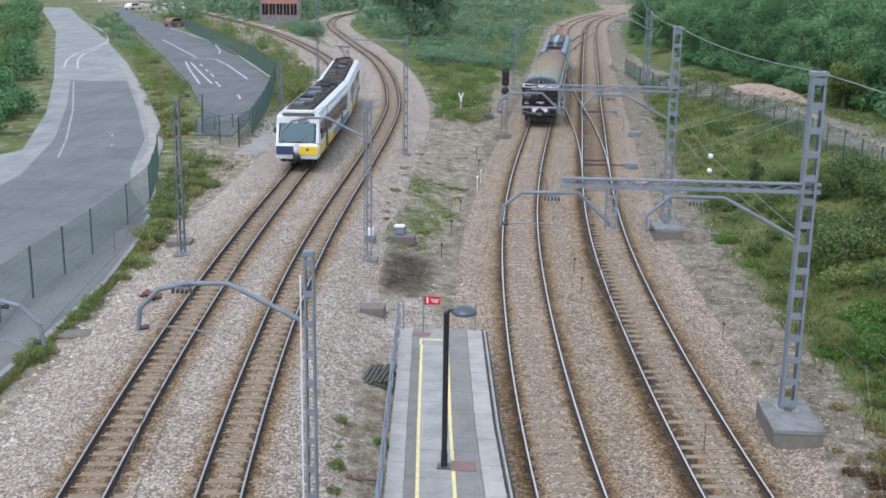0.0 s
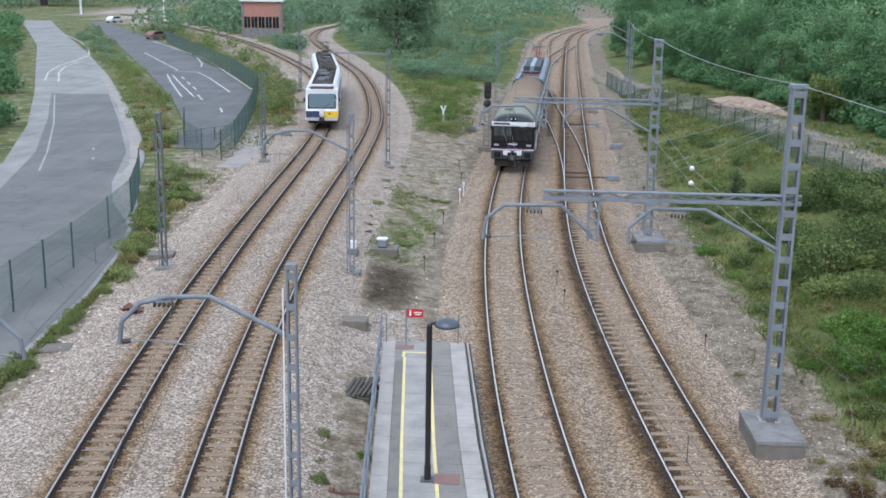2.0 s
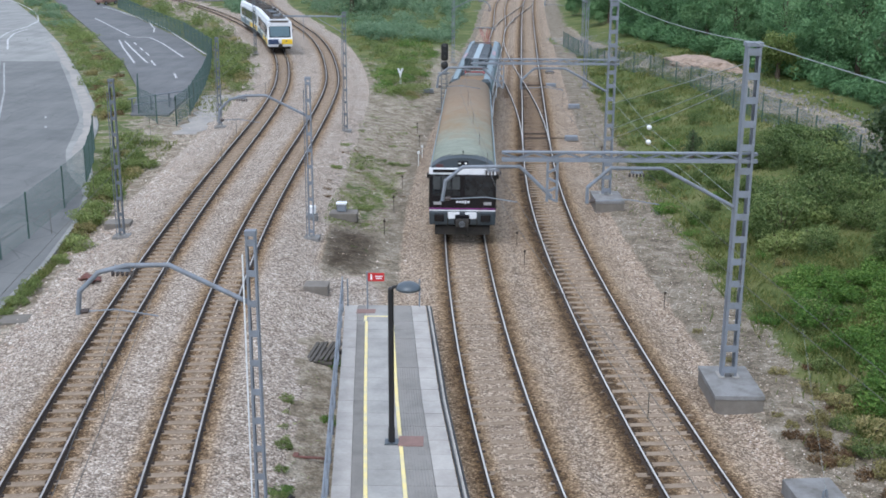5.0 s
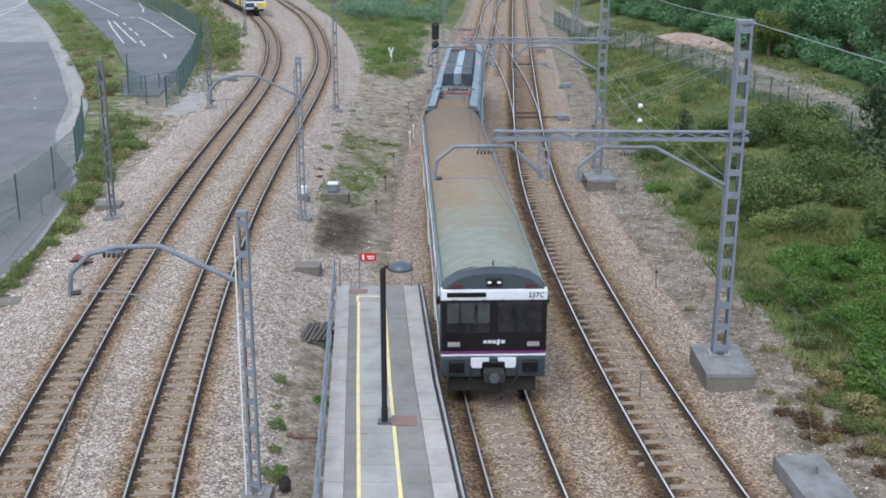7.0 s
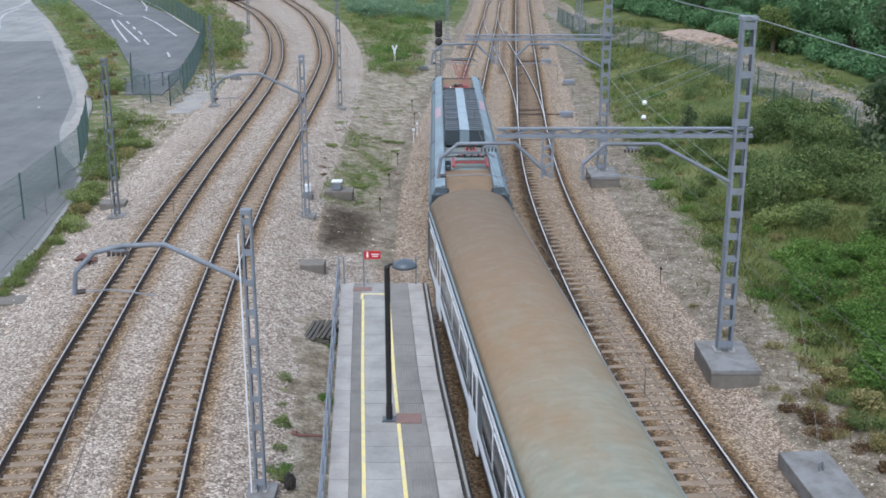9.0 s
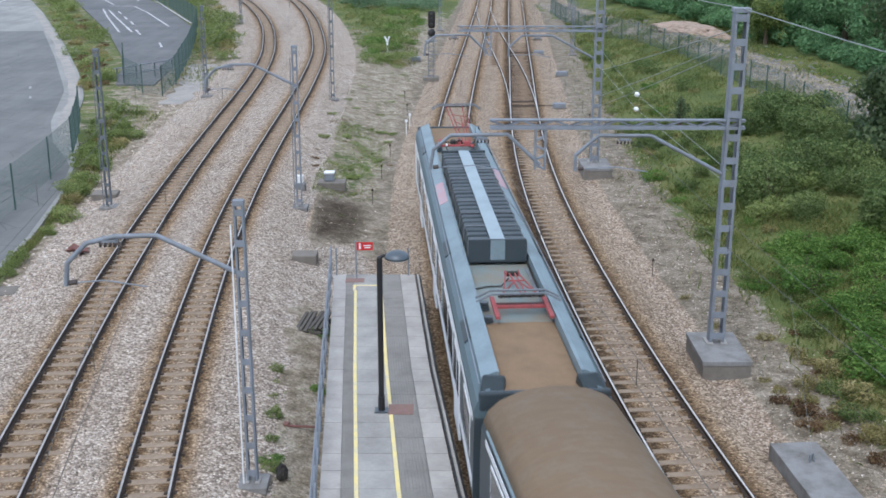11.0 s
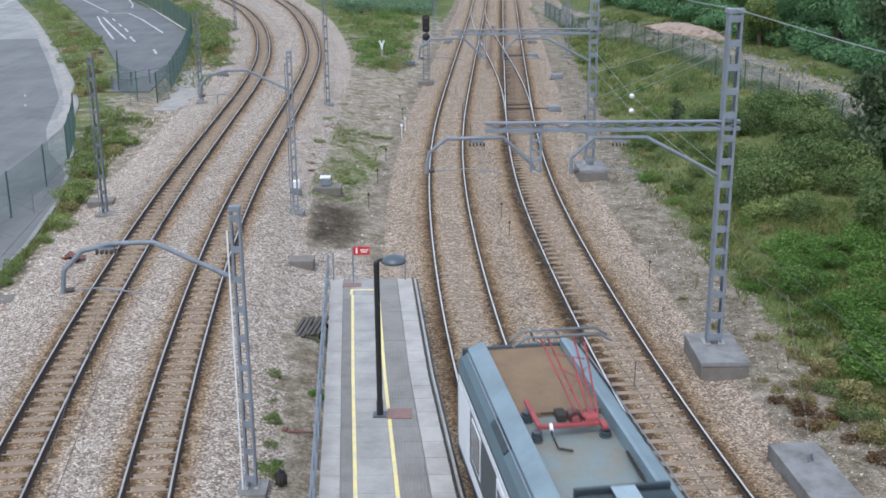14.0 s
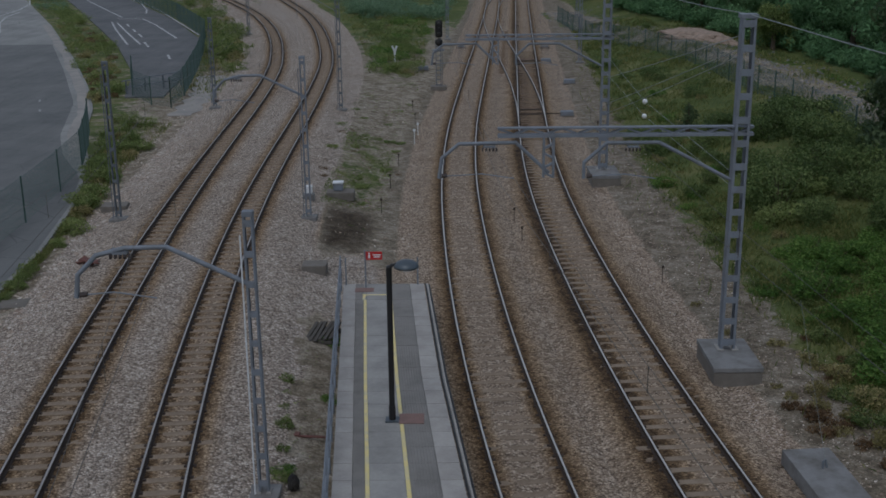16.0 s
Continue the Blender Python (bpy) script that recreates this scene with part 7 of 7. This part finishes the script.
def motor_car():
    c = holder("motor_train_car", Matrix(), "blue-grey electric motor coach with dark roof resistors and red pantographs", "train car", "grey commuter train")
    L, R = 13.15, 14.4
    part("body", shell([(1.4, 1.0), (1.45, 1.2), (1.45, 2.4), (1.43, 3.05), (0.0, 3.05)], -L, R), "tr_grey", c, "grey coach body")
    for s in (-1, 1):
        prof = [(s * x, z) for x, z in ((1.43, 3.05), (1.45, 3.2), (1.38, 3.4), (1.2, 3.58), (1.1, 3.6), (1.1, 3.05))]
        part("roof_shoulder", prism(prof, -L, R), "tr_teal", c, "teal-grey rounded roof shoulder")
        part("roof_ridge", prism([(s * x, z) for x, z in ((1.23, 3.08), (1.23, 3.6), (0.94, 3.74), (0.86, 3.74), (0.86, 3.08))], -L + 0.75, R - 0.1), "tr_blue", c, "light blue-grey raised roof edge")
        part("grab_rail", tube((s * 1.3, -L + 0.4, 3.62), (s * 1.3, R - 0.4, 3.62), 0.015, n=6), "galv", c)
        for yy in (-9.4, -3.0, 10.2):
            part("vent_grille", box((s * 1.3, yy, 3.5), (0.2, 1.3, 0.03), bevel=0.004, turn=pose(0, 0, 0, 0, s * 45, 0)), "tr_box", c)
        part("red_panel", box((s * 1.085, 2.6 if s < 0 else 4.6, 3.676), (0.29, 2.6, 0.012), turn=pose(0, 0, 0, 0, s * 25.8, 0)), "faded_red", c, "faded red warning panel")
        part("white_panel", box((s * 1.45, 13.5, 2.2), (0.02, 1.5, 1.3), bevel=0.008), "tr_white", c, "white panel at the coach end")
        part("white_band", box((s * 1.452, (R - L) / 2, 2.98), (0.012, L + R - 0.4, 0.16)), "tr_white", c)
        part("lower_band", box((s * 1.452, (R - L) / 2, 1.5), (0.012, L + R - 0.4, 0.28)), "tr_white", c)
        side_openings(c, s * 1.44, [("d", -9.0, 1.5), ("d", 0.0, 1.5), ("d", 9.0, 1.5), ("w", 12.0, 0.9)] + [("w", y, 1.5) for y in (-11.6, -6.8, -5.0, -2.6, 2.6, 4.5, 6.6)], 2.3, 0.85, "tr_glass", "tr_white")
    part("roof_well", box((0, (R - L) / 2, 3.3), (1.86, L + R - 0.02, 0.3)), "tr_floor", c, "grimy roof well floor")
    part("roof_end", box((0, R - 1.75, 3.48), (1.71, 3.4, 0.14), bevel=0.03), "tr_dust", c, "brown dusty roof end")
    part("roof_end", box((0, -L + 2.1, 3.46), (1.7, 4.1, 0.1), bevel=0.03), "tr_dust", c, "brown dusty roof end")
    for e in (-L + 0.06, R - 0.06):
        part("roof_corner", box((0, e, 3.4), (2.7, 0.14, 0.42), bevel=0.05), "tr_grey", c)
    # resistor boxes
    y0, y1, n = -4.42, 6.75, 8
    w = (y1 - y0) / n
    for i in range(n):
        yy = y0 + w * (i + 0.5)
        u = part("resistor_box", box((0, yy, 3.8), (1.5, w - 0.02, 0.6), bevel=0.03), "tr_box", c, "dark teal resistor cover")
        for q in (-1, 0, 1):
            part("louvre", box((0, yy + q * w / 3, 3.87 + random.uniform(-0.008, 0.008)), (1.6, w / 3 - 0.02, 0.56), bevel=0.1, turn=pose(0, 0, 0, random.uniform(-2, 3), 0, 0)), "tr_box", u)
        part("hoop", pipe([(-0.81, yy - w / 2, 3.55), (-0.81, yy - w / 2, 4.08), (-0.74, yy - w / 2, 4.16), (0.74, yy - w / 2, 4.16), (0.81, yy - w / 2, 4.08), (0.81, yy - w / 2, 3.55)], 0.02, n=6), "galv_dark", u, "thin grey steel hoop")
    part("cover_stripe", box((0, (y0 + y1) / 2, 4.185), (0.4, y1 - y0 + 0.1, 0.03), bevel=0.008), "tr_strip", c, "pale blue-grey walkway strip")
    for e, yy in ((-1, y0), (1, y1)):
        part("end_frame", box((0, yy + e * 0.06, 3.87), (1.6, 0.08, 0.66), bevel=0.02), "tr_grey", c)
        part("strip_end", box((0, yy + e * 0.11, 3.9), (0.4, 0.03, 0.56)), "tr_blue", c)
    folded_pantograph(c, 3.45)
    for s in (-1, 1):
        part("ridge_cheek", box((s * 1.02, -L + 0.42, 3.5), (0.5, 0.6, 0.3), bevel=0.08, turn=pose(0, 0, 0, 18, 0, s * 12)), "tr_box", c, "dark cheek closing the roof edge")
    pantograph(c, 10.8, 3.45, 1.2, -1)
    part("roof_cable", pipe([(0.8, -7.5, 3.5), (0.82, -5, 3.52), (0.8, 7, 3.52), (0.78, 9, 3.6)], 0.03, n=6), "tr_under", c)
    part("gangway", box((0, -L - 0.12, 2.2), (1.1, 0.3, 2.1), bevel=0.06), "tr_under", c)
    part("rear_mask", box((0, R + 0.05, 2.25), (2.8, 0.2, 1.6), bevel=0.08), "tr_black", c)
    part("buffer_beam", box((0, R + 0.05, 1.15), (2.8, 0.4, 0.6), bevel=0.08), "tr_grey", c)
    part("underframe", box((0, (R - L) / 2, 0.8), (2.5, L + R - 1.0, 0.4)), "tr_under", c)
    for yy in (-8.6, 8.6):
        bogie(c, yy, 1.668)
    return c


def small_car(front):
    c = holder("railcar", Matrix(), "white metre-gauge railcar with yellow and navy front" if front else "white metre-gauge railcar trailing coach with dark roof", "train car", "white railcar set")
    L = 8.55
    part("body", shell([(1.2, 0.75), (1.28, 0.95), (1.28, 1.5), (1.25, 2.9), (1.15, 3.1), (0, 3.1)], -L + (0.5 if front else 0), L), "tr_white", c, "white body")
    for s in (-1, 1):
        part("roof_edge", prism([(s * 1.2, 3.05), (s * 1.15, 3.3), (s * 0.95, 3.45), (s * 0.85, 3.45), (s * 0.85, 3.05)], -L + (0.9 if front else 0), L), "tr_white", c)
        part("yellow_band", box((s * 1.285, -L + 4.2, 1.15), (0.012, 7.0, 0.5)), "tr_yellow", c)
        part("lower_band", box((s * 1.285, 3.6, 1.15), (0.012, 9.5, 0.5)), "tr_blue", c)
        side_openings(c, s * 1.262, [("d", -4.6, 1.3), ("d", 3.8, 1.3)] + [("w", y, 1.7) for y in (-2.5, -0.3, 1.8, 6.2)] + [("w", -6.6, 1.5)], 2.2, 0.95, "tr_glass", "tr_grey")
    for s in (-1, 1):
        part("window_band", box((s * 1.258, 0.4, 2.2), (0.03, 2 * L - 3.0, 1.05)), "tr_glass", c, "dark continuous window band")
    part("roof_deck", box((0, 0.3, 3.2), (1.75, 2 * L - 1.0, 0.2)), "tr_roof_dark", c, "sooty grey roof deck")
    for i, (yy, w) in enumerate(((-6.3, 1.6), (-4.0, 2.2), (-1.2, 2.4), (1.6, 2.2), (4.2, 1.8), (6.6, 1.6))):
        u = part("roof_unit", box((0, yy, 3.42), (1.4, w, 0.3 + 0.05 * (i % 2)), bevel=0.04), "tr_roof_dark", c)
        part("grille", box((0, yy, 3.6 + 0.025 * (i % 2)), (0.9, w * 0.6, 0.04)), "tr_under", u)
    rr = random.Random(3 if front else 4)
    for i in range(9):
        yy = -6.9 + 1.6 * i
        part("roof_frame", pipe([(-0.78, yy, 3.32), (-0.74, yy, 3.62), (0.74, yy, 3.62), (0.78, yy, 3.32)], 0.03, n=6), "tr_roof_dark", c)
        part("roof_case", box((rr.uniform(-0.3, 0.3), yy + 0.7, 3.6 + rr.uniform(0, 0.1)), (rr.uniform(0.4, 0.9), rr.uniform(0.4, 0.9), 0.22), bevel=0.04), rr.choice(["tr_roof_dark", "tr_under", "galv_dark"]), c)
    for s in (-0.62, 0.62):
        part("roof_conduit", pipe([(s, -6.8, 3.66), (s * 0.96, 0, 3.7), (s, 7.2, 3.66)], 0.03, n=6), "tr_under", c)
    if front:
        y = -L
        bm = bmesh.new()
        pr = [(-L + 0.05, 0.7), (-L, 1.35), (-L + 0.12, 1.6), (-L + 0.6, 2.95), (-L + 1.1, 3.32), (-L + 1.1, 0.7)]
        a = [bm.verts.new((-1.26, u, z)) for u, z in pr]
        b = [bm.verts.new((1.26, u, z)) for u, z in pr]
        for i in range(len(pr)):
            j = (i + 1) % len(pr)
            bm.faces.new((a[i], a[j], b[j], b[i]))
        bm.faces.new(a[::-1])
        bm.faces.new(b)
        bmesh.ops.recalc_face_normals(bm, faces=bm.faces[:])
        bmesh.ops.bevel(bm, geom=bm.edges[:], offset=0.07, segments=3, affect="EDGES")
        part("cab", bm, "tr_white", c, "raked white cab front")
        tilt = pose(0, 0, 0, -19.5, 0, 0)
        part("screen_surround", box((0, y + 0.365, 2.27), (2.2, 0.05, 1.36), bevel=0.02, turn=tilt), "tr_black", c)
        w = part("windscreen", box((0, y + 0.35, 2.27), (2.0, 0.05, 1.16), bevel=0.02, turn=tilt), "tr_glass_blue", c, "large raked blue-tinted windscreen")
        part("wiper", tube((0.1, y + 0.12, 1.7), (0.65, y + 0.25, 2.05), 0.015), "tr_black", w)
        part("front_badge", box((-0.02, y - 0.03, 1.36), (0.34, 0.03, 0.5), bevel=0.03), "tr_white", c)
        part("front_yellow", box((0.68, y - 0.0, 1.22), (1.1, 0.06, 0.5), bevel=0.02), "tr_yellow", c, "yellow front panel")
        part("emblem", box((0.62, y - 0.035, 1.28), (0.16, 0.02, 0.14), bevel=0.01), "tr_navy", c)
        part("front_navy", box((-0.68, y + 0.0, 1.22), (1.1, 0.06, 0.5), bevel=0.02), "tr_navy", c, "navy front panel")
        for s in (-1, 1):
            part("headlight", box((s * 0.75, y + 0.88, 3.2), (0.4, 0.12, 0.14), bevel=0.03), "tr_black", c)
            part("forehead_lamp", box((s * 0.92, y + 0.66, 3.02), (0.36, 0.16, 0.13), bevel=0.03, turn=tilt), "tr_black", c, "black lamp recess above the windscreen")
            part("mirror", box((s * 1.36, y + 0.7, 2.3), (0.12, 0.1, 0.3), bevel=0.02), "tr_black", c)
        part("coupler", box((0, y - 0.1, 0.85), (0.4, 0.5, 0.3), bevel=0.05), "tr_under", c)
        part("roof_lip", box((0, y + 1.2, 3.35), (2.0, 0.5, 0.16), bevel=0.05), "tr_white", c)
    else:
        pantograph(c, 5.5, 3.5, 0.9, 1, "tr_under")
    part("underframe", box((0, 0.2, 0.6), (2.2, 2 * L - 1.4, 0.4)), "tr_under", c)
    for yy in (-5.6, 5.6):
        bogie(c, yy, 1.0)
    return c


GREY_FRONT = trailer_car()
GREY_MOTOR = motor_car()
RAIL_FRONT = small_car(True)
RAIL_REAR = small_car(False)


def car_pose(line, front_y, back, half, pivot, z):
    """The pose of a car whose nose is back metres behind the train's nose at front_y along the line."""
    s = line.arc(front_y) + back + half
    (x0, y0), (x1, y1) = line.point(s - pivot), line.point(s + pivot)
    return pose((x0 + x1) / 2, (y0 + y1) / 2, z, 0, 0, math.degrees(math.atan2(y1 - y0, x1 - x0)) - 90)


GREY_AT = [(0.0, 90.6), (0.5, 86.9), (1.0, 83.1), (1.5, 79.2), (2.0, 75.0), (2.5, 70.5), (3.0, 65.9), (3.5, 61.4), (4.0, 56.8), (4.2, 55.0), (5.0, 47.3), (6.0, 37.8), (6.5, 33.04), (7.0, 28.52), (7.5, 24.25), (8.0, 19.9),
           (8.5, 15.8), (9.0, 11.2), (9.5, 7.0), (10.5, -1.4), (11.5, -9.7), (12.0, -13.8), (12.5, -17.8), (13.0, -21.8), (13.5, -25.8), (14.0, -29.8), (14.5, -33.8), (15.0, -37.8), (16.0, -45.8)]
WHITE_AT = [(0.0, 64.9), (0.5, 70.7), (1.0, 76.4), (1.5, 82.1), (2.0, 88.0), (2.5, 93.3), (3.0, 98.5), (3.5, 103.5), (4.0, 108.3), (4.2, 110.2), (5.0, 117.9), (6.0, 128.1), (6.5, 133.3), (7.0, 138.3), (7.5, 143.3), (8.5, 152.8), (10.0, 167.3), (12.0, 187.3), (14.0, 206.3), (16.0, 225.3)]


def motions():
    walk(GREY_FRONT, [(t, car_pose(R1, y, 0.15, 13.15, 8.6, 0.0)) for t, y in GREY_AT])
    walk(GREY_MOTOR, [(t, car_pose(R1, y, 26.75, 13.15, 8.6, 0.0)) for t, y in GREY_AT])
    walk(RAIL_FRONT, [(t, car_pose(L1, y, 0.0, 8.55, 5.6, LEFT_RAIL)) for t, y in WHITE_AT])
    walk(RAIL_REAR, [(t, car_pose(L1, y, 17.5, 8.55, 5.6, LEFT_RAIL)) for t, y in WHITE_AT])


motions()
